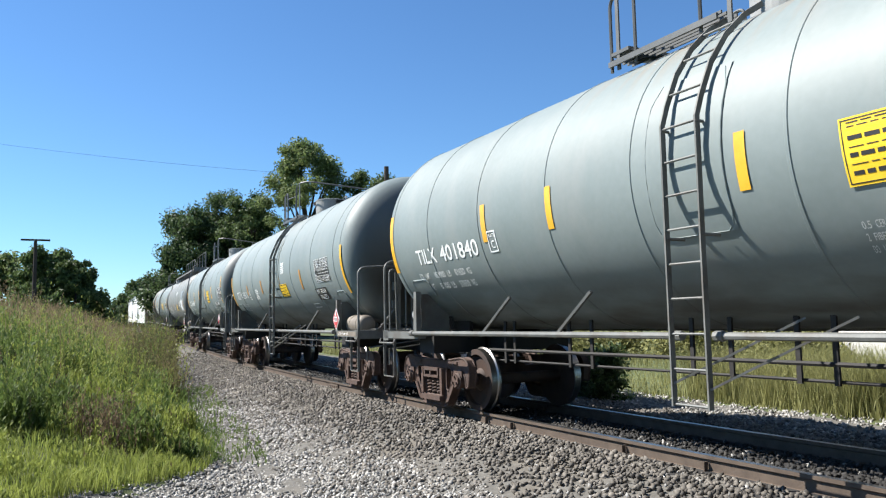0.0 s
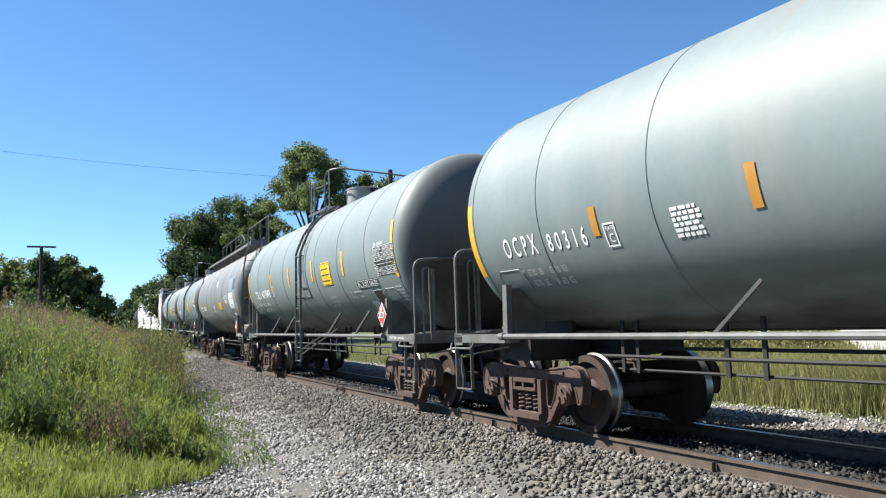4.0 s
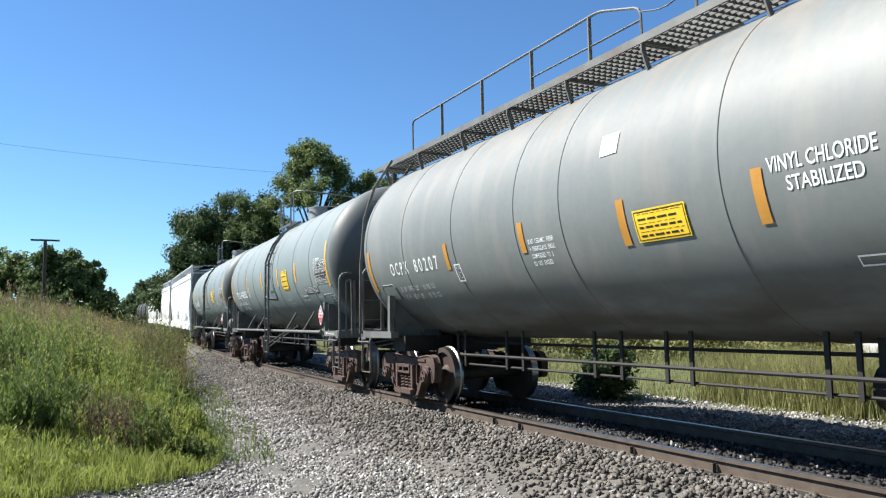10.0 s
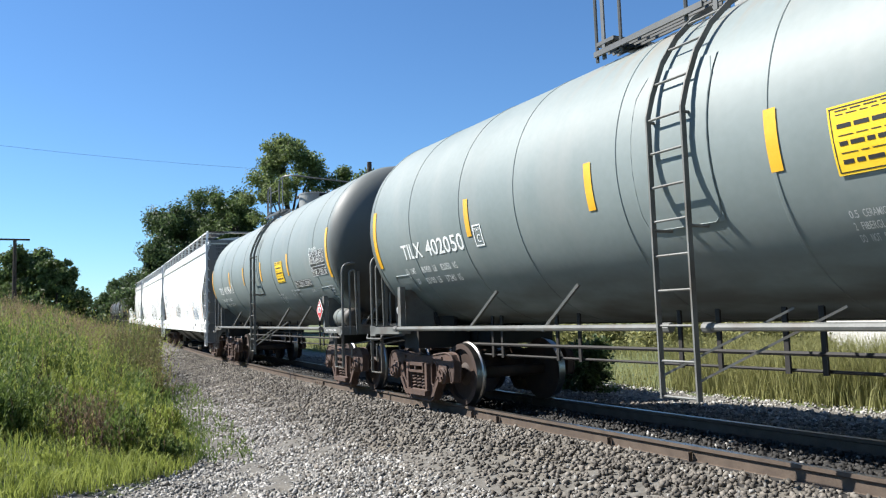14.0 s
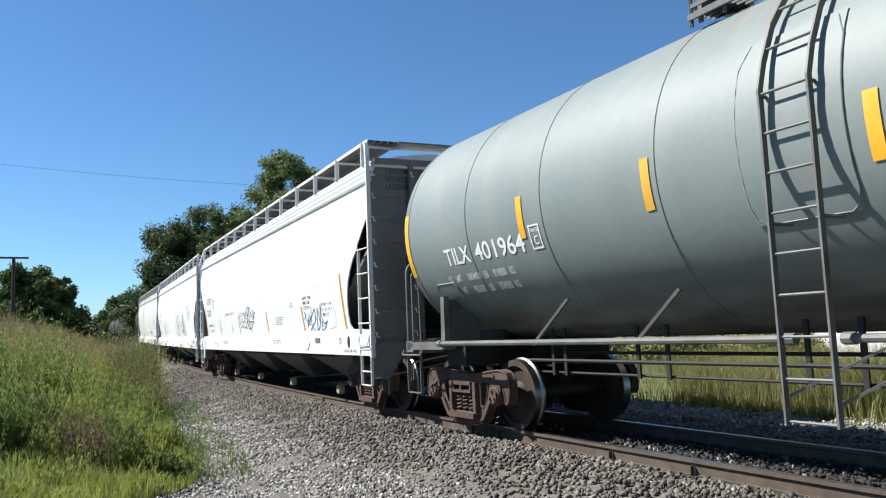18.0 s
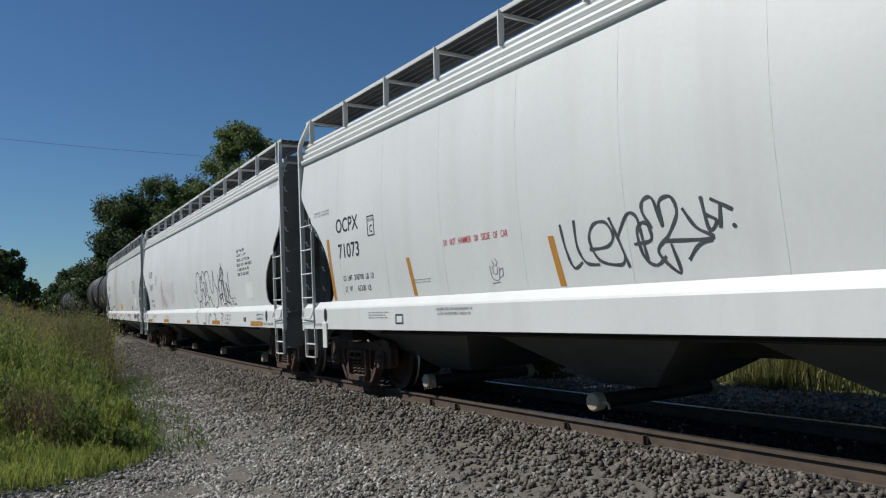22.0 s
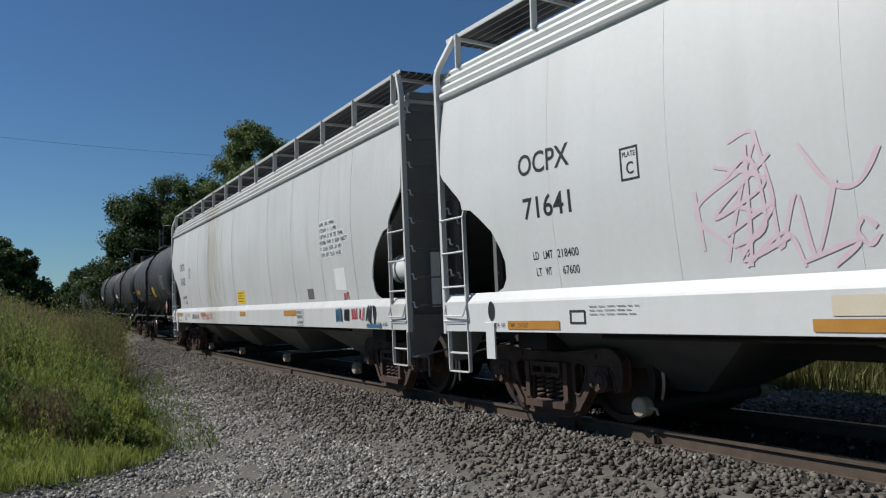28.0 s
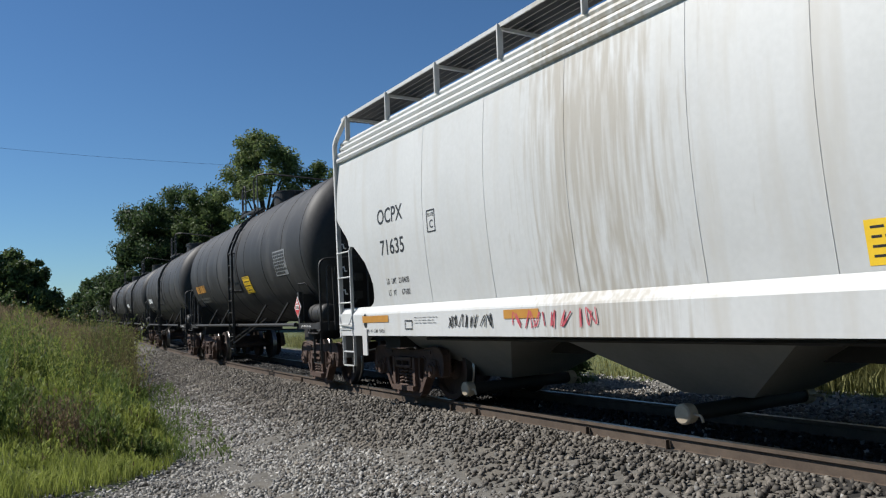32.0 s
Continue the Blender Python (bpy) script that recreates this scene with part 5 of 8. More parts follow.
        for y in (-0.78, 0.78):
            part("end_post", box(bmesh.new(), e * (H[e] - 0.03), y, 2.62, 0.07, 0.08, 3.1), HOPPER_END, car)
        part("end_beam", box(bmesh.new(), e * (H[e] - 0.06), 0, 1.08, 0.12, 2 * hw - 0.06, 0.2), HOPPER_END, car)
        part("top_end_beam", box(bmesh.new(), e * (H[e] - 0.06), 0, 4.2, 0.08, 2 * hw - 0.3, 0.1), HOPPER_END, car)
        if e > 0:
            part("centre_web", slab(bmesh.new(), [(H[e] - 1.9, 1.18), (H[e] - 0.15, 1.18), (H[e] - 0.15, 2.73), (H[e] - 1.9, 1.75)], -0.6, -0.58), HOPPER_END, car)
        for s in (-1, 1):
            if e > 0:
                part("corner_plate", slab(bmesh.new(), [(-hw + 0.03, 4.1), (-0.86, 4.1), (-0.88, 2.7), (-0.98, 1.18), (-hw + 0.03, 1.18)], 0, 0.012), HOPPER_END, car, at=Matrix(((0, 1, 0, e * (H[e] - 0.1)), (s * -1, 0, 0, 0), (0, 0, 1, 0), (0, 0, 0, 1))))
            part("step_plate", slab(bmesh.new(), [(s * (hw - 0.03), 0.98), (s * (hw - 0.55), 0.98), (s * (hw - 0.3), 0.62), (s * (hw - 0.03), 0.62)], 0, 0.02), HOPPER_END, car, at=Matrix(((0, 1, 0, e * (H[e] - 0.04)), (1, 0, 0, 0), (0, 0, 1, 0), (0, 0, 0, 1))))
        for k in range(8):
            z = 1.3 + 0.38 * k
            part("end_rung", shared("hopper_end_rung", lambda q: rod(q, bend([(0, 0, 0.05), (0.05, 0, 0), (0.06, 0.1, 0), (0.06, 0.66, 0), (0.05, 0.76, 0), (0, 0.76, 0.05)], 0.03, 2), 0.011, 6), HOPPER_END), None, car, at=pose(e * H[e], -hw + 0.04 if e > 0 else hw - 0.04, z, 0, 0, 0 if e > 0 else 180))
            for y in (-hw + 0.06, -0.8):
                part("rung_end", shared("rung_end", lambda q: rod(q, bend([(-0.02, 0, 0.05), (0.05, 0, 0.05), (0.06, 0.0, -0.02), (0.03, 0.05, -0.02)], 0.02, 2), 0.012, 6), WHITE), None, car, at=pose(e * H[e], y, z))
        bm = bmesh.new()
        box(bm, e * (H[e] - 0.8), 0, 0.95, 2.6, 0.6, 0.34)
        box(bm, e * tc, 0, 0.9, 0.5, 2.6, 0.24)
        part("draft_sill", bm, SOOT, car)
        part("coupler", coupler_mesh(), None, car, at=pose(e * (H[e] + 0.28), 0, 0, 0, 0, 0 if e > 0 else 180))
        part("brake_hose", hose_mesh(), None, car, at=pose(e * (H[e] + 0.12), -0.35 * e, 0, 0, 0, 0 if e > 0 else 180))
        bm = bmesh.new()
        rod(bm, bend([(e * (H[e] + 0.02), -1.55, 0.62), (e * (H[e] + 0.1), -1.35, 0.62), (e * (H[e] + 0.1), -1.35, 0.35)], 0.05, 3), 0.014, 6)
        rod(bm, [(e * (H[e] + 0.05), -1.5, 0.63), (e * (H[e] + 0.2), 0, 0.85)], 0.014, 6)
        part("uncoupling_lever", bm, HOPPER_END, car)
    # roof, running boards and hatches
    bm = bmesh.new()
    prof = [(-1.48, 4.18), (-1.0, 4.3), (-0.45, 4.37), (0.45, 4.37), (1.0, 4.3), (1.48, 4.18), (1.48, 4.1), (-1.48, 4.1)]
    a = [bm.verts.new((-rear + 0.05, y, z)) for y, z in prof]
    b = [bm.verts.new((front - 0.05, y, z)) for y, z in prof]
    for k in range(8):
        bm.faces.new((a[k], a[(k + 1) % 8], b[(k + 1) % 8], b[k]))
    bm.faces.new(a)
    bm.faces.new(b)
    bmesh.ops.recalc_face_normals(bm, faces=bm.faces)
    part("roof", bm, paint, car)
    for s in (-1, 1):
        for k in range(5):
            part("running_board", shared("running_board%.2f" % half, lambda q: box(q, 0, 0, 0, 2 * half - 0.3, 0.1, 0.03), FRAME_BLACK), None, car, at=pose(mid, s * (0.94 + 0.12 * k), 4.56))
        part("board_edge", box(bmesh.new(), mid, s * 1.49, 4.565, 2 * half - 0.3, 0.02, 0.05), paint, car)
        n = 13
        for k in range(n):
            x = -rear + 0.4 + (2 * half - 0.8) * k / (n - 1)
            def br(bm):
                rod(bm, [(0, s * 1.5, 4.16), (0, s * 1.49, 4.58)], 0.02, 4, flat=(0.08, 0.02))
                rod(bm, [(0, s * 1.49, 4.53), (0, s * 0.9, 4.51)], 0.02, 4, flat=(0.04, 0.04))
                return bm
            part("running_board_bracket", shared("running_bracket%d%s" % (s, paint.name), br, paint), None, car, at=pose(x, 0, 0))
    for e in (1, -1):
        def cross(bm):
            for k in range(5):
                box(bm, 0.1 * k, 0, 4.56, 0.08, 1.9, 0.03)
            return bm
        part("end_crosswalk", shared("end_crosswalk", cross, HOPPER_END), None, car, at=pose(e * (H[e] - 0.35) - 0.2, 0, 0))
    for k in range(6):
        part("roof_hatch", shared("roof_hatch", lambda q: lathe(q, [(4.35, 0.36), (4.46, 0.36), (4.49, 0.3), (4.5, 0.03)], "z", 20), HOPPER_WHITE, True), None, car, at=pose(-rear + 1.8 + (2 * half - 3.6) * k / 5, 0, 0))
    # hopper bottoms with outlets
    for x in (5.3, 1.57, -2.03, -5.55) if shift else (5.84, 1.64, -2.42, -6.33) if streak else (5.57, 1.37, -2.69, -6.6):
        def funnel(bm):
            top = [(-1.95, -1.5, 1.2), (1.95, -1.5, 1.2), (1.95, 1.5, 1.2), (-1.95, 1.5, 1.2)]
            low = [(-0.42, -0.45, 0.34), (0.42, -0.45, 0.34), (0.42, 0.45, 0.34), (-0.42, 0.45, 0.34)]
            a, b = [bm.verts.new(p) for p in top], [bm.verts.new(p) for p in low]
            for i in range(4):
                bm.faces.new((a[i], a[(i + 1) % 4], b[(i + 1) % 4], b[i]))
            bm.faces.new(b)
            bm.faces.new(a)
            bmesh.ops.recalc_face_normals(bm, faces=bm.faces)
            return bm
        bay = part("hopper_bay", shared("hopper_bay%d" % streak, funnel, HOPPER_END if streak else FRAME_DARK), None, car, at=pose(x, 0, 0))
        part("outlet_pipe", shared("outlet_pipe", lambda q: lathe(q, [(-0.86, 0.07), (-0.84, 0.08), (0.84, 0.08), (0.86, 0.07)], "y", 16, (0, 0, 0.21)), SOOT, True), None, bay)
        for s in (-1, 1):
            part("outlet_cap", shared("outlet_cap%d" % s, lambda q: lathe(q, [(s * 0.84, 0.095), (s * 0.95, 0.1), (s * 0.965, 0.085), (s * 0.97, 0.03)], "y", 18, (0, 0, 0.21)), GATE_CAP, True), None, bay)
            part("cap_handle", shared("cap_handle%d" % s, lambda q: rod(q, bend([(0.08, s * 0.9, 0.21), (0.2, s * 0.92, 0.21), (0.22, s * 0.92, 0.15)], 0.02, 2), 0.014, 6), GATE_CAP), None, bay)
    bm = bmesh.new()
    box(bm, 0, 0, 0.93, 2 * half - 3, 0.5, 0.5)
    rod(bm, [(-rear + 2.5, -1.35, 0.93), (half - 2.5, -1.35, 0.93)], 0.025, 6)
    part("brake_piping", bm, SOOT, car)
    # reservoir in the cut-away of the streaked car, hand brake at the rear
    if streak:
        prof = [(0.0, 0.05), (0.02, 0.15), (0.08, 0.21), (0.8, 0.21), (0.86, 0.15), (0.88, 0.05)]
        tank = part("air_reservoir", lathe(bmesh.new(), [(front - 1.0 + a, r) for a, r in prof], "x", 24, (0, -1.2, 1.84)), HOPPER_WHITE, car, "white air reservoir", True)
        for x in (front - 0.75, front - 0.4):
            part("reservoir_strap", lathe(bmesh.new(), [(x - 0.02, 0.217), (x + 0.02, 0.217)], "x", 24, (0, -1.2, 1.84)), FRAME_DARK, tank)
        part("valve_bracket", box(bmesh.new(), front + 0.01, -1.15, 1.65, 0.05, 0.12, 0.75), HOPPER_WHITE, car)
    bm = bmesh.new()
    x0 = -rear + 0.35
    pts = [(x0, -0.35 + 0.28 * math.cos(a), 2.25 + 0.28 * math.sin(a)) for a in [2 * math.pi * i / 24 for i in range(25)]]
    rod(bm, pts, 0.018, 6, cap=False)
    for k in range(8):
        a = 2 * math.pi * k / 8
        rod(bm, [(x0, -0.35, 2.25), (x0, -0.35 + 0.28 * math.cos(a), 2.25 + 0.28 * math.sin(a))], 0.01, 5)
    part("brake_wheel", bm, HOPPER_WHITE if not streak else SOOT, car)
    part("brake_housing", box(bmesh.new(), x0 - 0.08, -0.35, 2.2, 0.12, 0.26, 0.4), TRUCK_RUST, car)
    part("brake_stand", box(bmesh.new(), -rear + 0.2, -0.35, 1.6, 0.06, 0.12, 1.0), HOPPER_END, car)
    bm = bmesh.new()
    lathe(bm, [(-rear + 1.0, 0.06), (-rear + 1.03, 0.13), (-rear + 1.35, 0.13), (-rear + 1.4, 0.06)], "x", 14, (0, -1.2, 1.52))
    box(bm, -rear + 1.2, -1.2, 1.46, 0.28, 0.26, 0.1)
    part("control_valve", bm, SOILED_BEIGE, car)
    # lettering
    x = -7.5 + (shift and 0.43)
    part("reporting_mark", write(bmesh.new(), side, "OCPX", x, 2.49 if shift else 2.62, 0.225, 0.82, 0.006), INK, car)
    part("car_number", write(bmesh.new(), side, number, x + 0.04, 2.09 if shift else 2.16, 0.225, 0.76, 0.006), INK, car)
    boxed_letters(car, side, x + 1.13 if shift else x + 1.5, 2.34, "PLATE", "C", 0.22, INK)
    spell(car, "weight_limit", side, "LD LMT 202700 LB LO" if shift else "LD LMT 218400", x + 0.12, 1.73, 0.085, 1.08 if shift else 0.72, INK)
    spell(car, "light_weight", side, "LT WT   65300 LB" if shift else "LT WT   67600", x + 0.14, 1.56, 0.085, 0.92 if shift else 0.68, INK)
    spell(car, "sill_stencil", sill, "2 INCH HF COMP SHOES", front - (1.4 if shift else 1.35), 1.03, 0.05, 0.72, INK, 0.003)
    spell(car, "sill_stencil", sill, "2 INCH HF COMP SHOES", -rear + (0.5 if shift else 0.92), 1.03, 0.05, 0.48 if shift else 0.75, INK, 0.003)
    for x in (-rear + 1.0, front - 1.09):
        o = bmesh.new()
        o.faces.new([o.verts.new(sill(x + 0.06 * math.cos(a), 1.21 + 0.11 * math.sin(a), 0.002)) for a in [2 * math.pi * i / 16 for i in range(16)]])
        part("sill_slot", o, INK, car)
    bm = bmesh.new()
    slab(bm, [(-rear + 0.86, 1.08), (-rear + 1.06, 1.08), (-rear + 1.06, 0.68), (-rear + 0.9, 0.68), (-rear + 0.9, 0.98), (-rear + 0.86, 0.98)], -hw - 0.05, -hw - 0.03)
    part("jacking_pad", bm, paint, car)
    part("sill_note", bars(bmesh.new(), sill, -rear + 2.6, -rear + 3.28, 1.14, 1.25, 3, 3, 0.003, 1.3), FADED_INK, car)
    part("sill_mark", bmesh_frame(sill, -rear + (3.44 if shift else 2.32), -rear + (3.65 if shift else 2.54), 1.07, 1.2, 0.016, 0.003), INK, car)
    return car, side, sill


# ------------------------------------------------ ground
def ground_height(x, y, s, l):
    rs = np.array([rise(q) for q in np.ravel(s)]).reshape(np.shape(s))
    near = np.interp(l, [-60, -9, -6.5, -4.0, -2.6, -1.6, 1.6, 2.6, 4.0, 5.2, 6.5, 8.0, 11.0, 60], [-0.5, -0.45, -0.4, -0.36, -0.32, -0.15, -0.15, -0.34, -0.5, -0.25, 0.3, 0.85, 1.1, 0.7])
    bank = np.interp(s, [-8, 2, 8], [1, 0.35, 0.0])
    near = np.where(l > 4, -0.5 + (near + 0.5) * bank, near)
    return rs + near


def grass_edge(s):
    """Where the weeds begin beside the gravel; in front they give way to the gravel lot."""
    return np.where(s < -2.6, np.maximum(2.3, 4.7 + 0.075 * s), np.interp(s, [-2.6, -1.7, -1.1, -0.3, 1.5, 12.0], [4.5, 4.8, 5.3, 5.85, 7.6, 17.0]))


def build_ground():
    fine_x = np.concatenate([np.linspace(-2400, -60, 24), np.linspace(-56, -22, 18), np.linspace(-21, 24, 91), np.linspace(27, 60, 12), np.linspace(80, 2400, 22)])
    fine_y = np.concatenate([np.linspace(-2400, -60, 24), np.linspace(-50, -4, 20), np.linspace(-2, 50, 105), np.linspace(52, 130, 40), np.linspace(140, 300, 20), np.linspace(350, 2600, 22)])
    gx, gy = np.meshgrid(fine_x, fine_y, indexing="ij")
    s, l = track_of(gx, gy)
    z = ground_height(gx, gy, s, l)
    rng = np.random.default_rng(4)
    z = z + np.where(np.abs(l) > 2.2, rng.normal(0, 0.012, z.shape), 0)
    far = np.hypot(gx, gy)
    z = np.where(far > 350, z * np.clip((700 - far) / 350, 0, 1) + 0.6 * np.clip((far - 350) / 350, 0, 1), z)
    nx, ny = gx.shape
    verts = np.stack([gx, gy, z], -1).reshape(-1, 3)
    i, j = np.meshgrid(np.arange(nx - 1), np.arange(ny - 1), indexing="ij")
    a = (i * ny + j).ravel()
    faces = np.stack([a, a + ny, a + ny + 1, a + 1], 1)
    me = bpy.data.meshes.new("ground")
    me.from_pydata(verts.tolist(), [], faces.tolist())
    me.materials.append(SOIL)
    me.materials.append(TURF)
    me.materials.append(SHADED_BED)
    cs, cl = track_of(verts[faces].mean(1)[:, 0], verts[faces].mean(1)[:, 1])
    green = (cl > grass_edge(cs)) | (cl < -4.9)
    # the bed between the rails gets the colour darkened for shade
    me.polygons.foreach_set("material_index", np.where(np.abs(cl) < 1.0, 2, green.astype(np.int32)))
    me.polygons.foreach_set("use_smooth", [True] * len(me.polygons))
    me.update()
    tagged(new("ground", me), "grey gravel and green turf beside the railway", "ground", "", "structure")


build_ground()


def grid_height(x, y):
    s, l = track_of(x, y)
    return ground_height(x, y, s, l), s, l


# ------------------------------------------------ rails and ties
def build_track():
    ss = np.arange(-260, 120.1, 1.5)
    for name, l0 in (("rail_near", 0.755), ("rail_far", -0.755)):
        prof = [(-0.037, 0.0), (0.037, 0.0), (0.037, -0.035), (0.009, -0.05), (0.009, -0.145), (0.076, -0.165), (0.076, -0.178), (-0.076, -0.178), (-0.076, -0.165), (-0.009, -0.145), (-0.009, -0.05), (-0.037, -0.035)]
        bm = bmesh.new()
        rings = []
        for s in ss:
            rings.append([bm.verts.new(on_track(s, l0 + a, b)) for a, b in prof])
        n = len(prof)
        for q, w in zip(rings, rings[1:]):
            for k in range(n):
                f = bm.faces.new((q[k], q[(k + 1) % n], w[(k + 1) % n], w[k]))
                f.material_index = 1 if k == 0 else 0
        bmesh.ops.recalc_face_normals(bm, faces=bm.faces)
        part(name, bm, [RAIL_SIDE, RAIL_TOP])
        ob = bpy.data.objects[name]
        tagged(ob, "rusty steel rail with a worn bright head", "rail", "", "structure")
        # rail anchors clipped to the foot beside the ties
        for s in (-1.94, -1.24, 1.1, 2.3) if l0 > 0 else ():
            p = on_track(s, l0)
            part("rail_anchor", shared("rail_anchor", lambda q: box(box(q, 0, -0.045, -0.12, 0.016, 0.05, 0.12), 0, 0.03, -0.185, 0.016, 0.14, 0.02), RAIL_SIDE), None, ob, at=pose(p.x, p.y, p.z, 0, 0, math.degrees(heading(s))))
        # joint bars near the camera
        for s in (-9.2,) if l0 > 0 else (-3.0,):
            bm = bmesh.new()
            for side in (-1, 1):
                box(bm, 0, side * 0.028, -0.1, 0.62, 0.03, 0.09)
                for k in range(4):
                    box(bm, -0.24 + 0.16 * k, side * 0.05, -0.1, 0.024, 0.02, 0.024)
            j = part("joint_bar", bm, RAIL_SIDE, ob)
            p = on_track(s, l0)
            j.matrix_local = pose(p.x, p.y, p.z, 0, 0, math.degrees(heading(s)))
    # ties
    bed = thing("ties", "weathered wooden railway ties bedded in ballast", "railway tie", "", "structure")
    def tie(bm):
        box(bm, 0, 0, -0.255, 0.22, 2.6, 0.18)
        for y in (-0.755, 0.755):
            box(bm, 0, y, -0.18, 0.18, 0.3, 0.015)
        return bm
    me = shared("tie", tie, TIE)
    rng = random.Random(5)
    s = -45.0
    while s < 22:
        p = on_track(s)
        ob = part("tie", me, None, bed)
        ob.matrix_local = pose(p.x, p.y, p.z + rng.uniform(-0.012, 0.006), 0, 0, math.degrees(heading(s)) + rng.uniform(-1.2, 1.2))
        s += 0.52 + rng.uniform(-0.03, 0.03)


# ------------------------------------------------ stuff: stones, grass
def stones(name, label, material, sl, size, seed):
    """Angular stones at places s, l (arrays) with their half sizes."""
    rng = np.random.default_rng(seed)
    n = len(sl)
    s, l = sl[:, 0], sl[:, 1]
    th = np.array([heading(q) for q in s])
    x = np.interp(s, TABLE_S, TX) + l * np.sin(th)
    y = np.interp(s, TABLE_S, TY) - l * np.cos(th)
    z = ground_height(x, y, s, l)
    base = np.array([(-1, -1, -0.7), (1, -1, -0.7), (1, 1, -0.7), (-1, 1, -0.7), (-0.75, -0.7, 0.7), (0.7, -0.8, 0.7), (0.75, 0.7, 0.7), (-0.7, 0.75, 0.7)])
    faces = np.array([(0, 3, 2), (0, 2, 1), (4, 5, 6), (4, 6, 7), (0, 1, 5), (0, 5, 4), (1, 2, 6), (1, 6, 5), (2, 3, 7), (2, 7, 6), (3, 0, 4), (3, 4, 7)])
    v = base[None] * rng.uniform(0.55, 1.2, (n, 1, 3)) + rng.normal(0, 0.22, (n, 8, 3))
    q = rng.normal(size=(n, 4))
    q /= np.linalg.norm(q, axis=1, keepdims=True)
    w, a, b, c = q.T
    rot = np.stack([1 - 2 * (b * b + c * c), 2 * (a * b - c * w), 2 * (a * c + b * w), 2 * (a * b + c * w), 1 - 2 * (a * a + c * c), 2 * (b * c - a * w), 2 * (a * c - b * w), 2 * (b * c + a * w), 1 - 2 * (a * a + b * b)], 1).reshape(n, 3, 3)
    v = np.einsum("nij,nkj->nki", rot, v) * size[:, None, None]
    v += np.stack([x, y, z + size * 0.35], 1)[:, None]
    me = bpy.data.meshes.new(name)
    f = (faces[None] + 8 * np.arange(n)[:, None, None]).reshape(-1, 3)
    me.vertices.add(n * 8)
    me.vertices.foreach_set("co", v.astype(np.float32).ravel())
    me.loops.add(f.size)
    me.loops.foreach_set("vertex_index", f.astype(np.int32).ravel())
    me.polygons.add(len(f))
    me.polygons.foreach_set("loop_start", np.arange(0, f.size, 3, dtype=np.int32))
    me.materials.append(material)
    me.update(calc_edges=True)
    tagged(new(name, me), label, "ballast", "", "stuff")


def build_ballast():
    rng = np.random.default_rng(11)
    n = 82000
    s = rng.beta(2.4, 1.5, n) * 44 - 36
    l = rng.uniform(-3.6, 5.2, n)
    keep = (l < grass_edge(s) + rng.normal(0, 0.25, n)) & ~((np.abs(np.abs(l) - 0.755) < 0.11))
    sl = np.stack([s, l], 1)[keep]
    pale = rng.uniform(size=len(sl)) < np.clip((sl[:, 1] - 2.2) / 2.0, 0.06, 0.92)
    # stones between the rails take the colour that holds the train's shade
    shaded = ~pale & (np.abs(sl[:, 1]) < 0.7)
    stones("ballast", "brown-grey crushed stone ballast", STONE, sl[~pale & ~shaded], rng.uniform(0.013, 0.029, (~pale & ~shaded).sum()), 12)
    stones("oily_ballast", "oil-blackened crushed stone between the rails", STONE_SHADED, sl[shaded], rng.uniform(0.013, 0.029, shaded.sum()), 16)
    stones("limestone_gravel", "pale grey crushed limestone gravel", STONE_PALE, sl[pale], rng.uniform(0.011, 0.026, pale.sum()), 13)
    # pale gravel past the far rail; the stones between the rails have shade painted in
    n = 7000
    s3, l3 = rng.uniform(-26, 7, n), rng.uniform(-5.5, -3.1, n)
    stones("far_gravel", "pale grey gravel beyond the track", STONE_PALE, np.stack([s3, l3], 1), rng.uniform(0.014, 0.03, n), 15)
    # a wide strip of gravel at the camera's feet
    n = 46000
    s2, l2 = rng.uniform(-9, 9, n), rng.uniform(2.6, 9.5, n)
    k = l2 < grass_edge(s2) + rng.normal(0, 0.3, n)
    stones("driveway_gravel", "pale grey crushed limestone gravel", STONE_PALE, np.stack([s2, l2], 1)[k], rng.uniform(0.01, 0.022, k.sum()), 14)


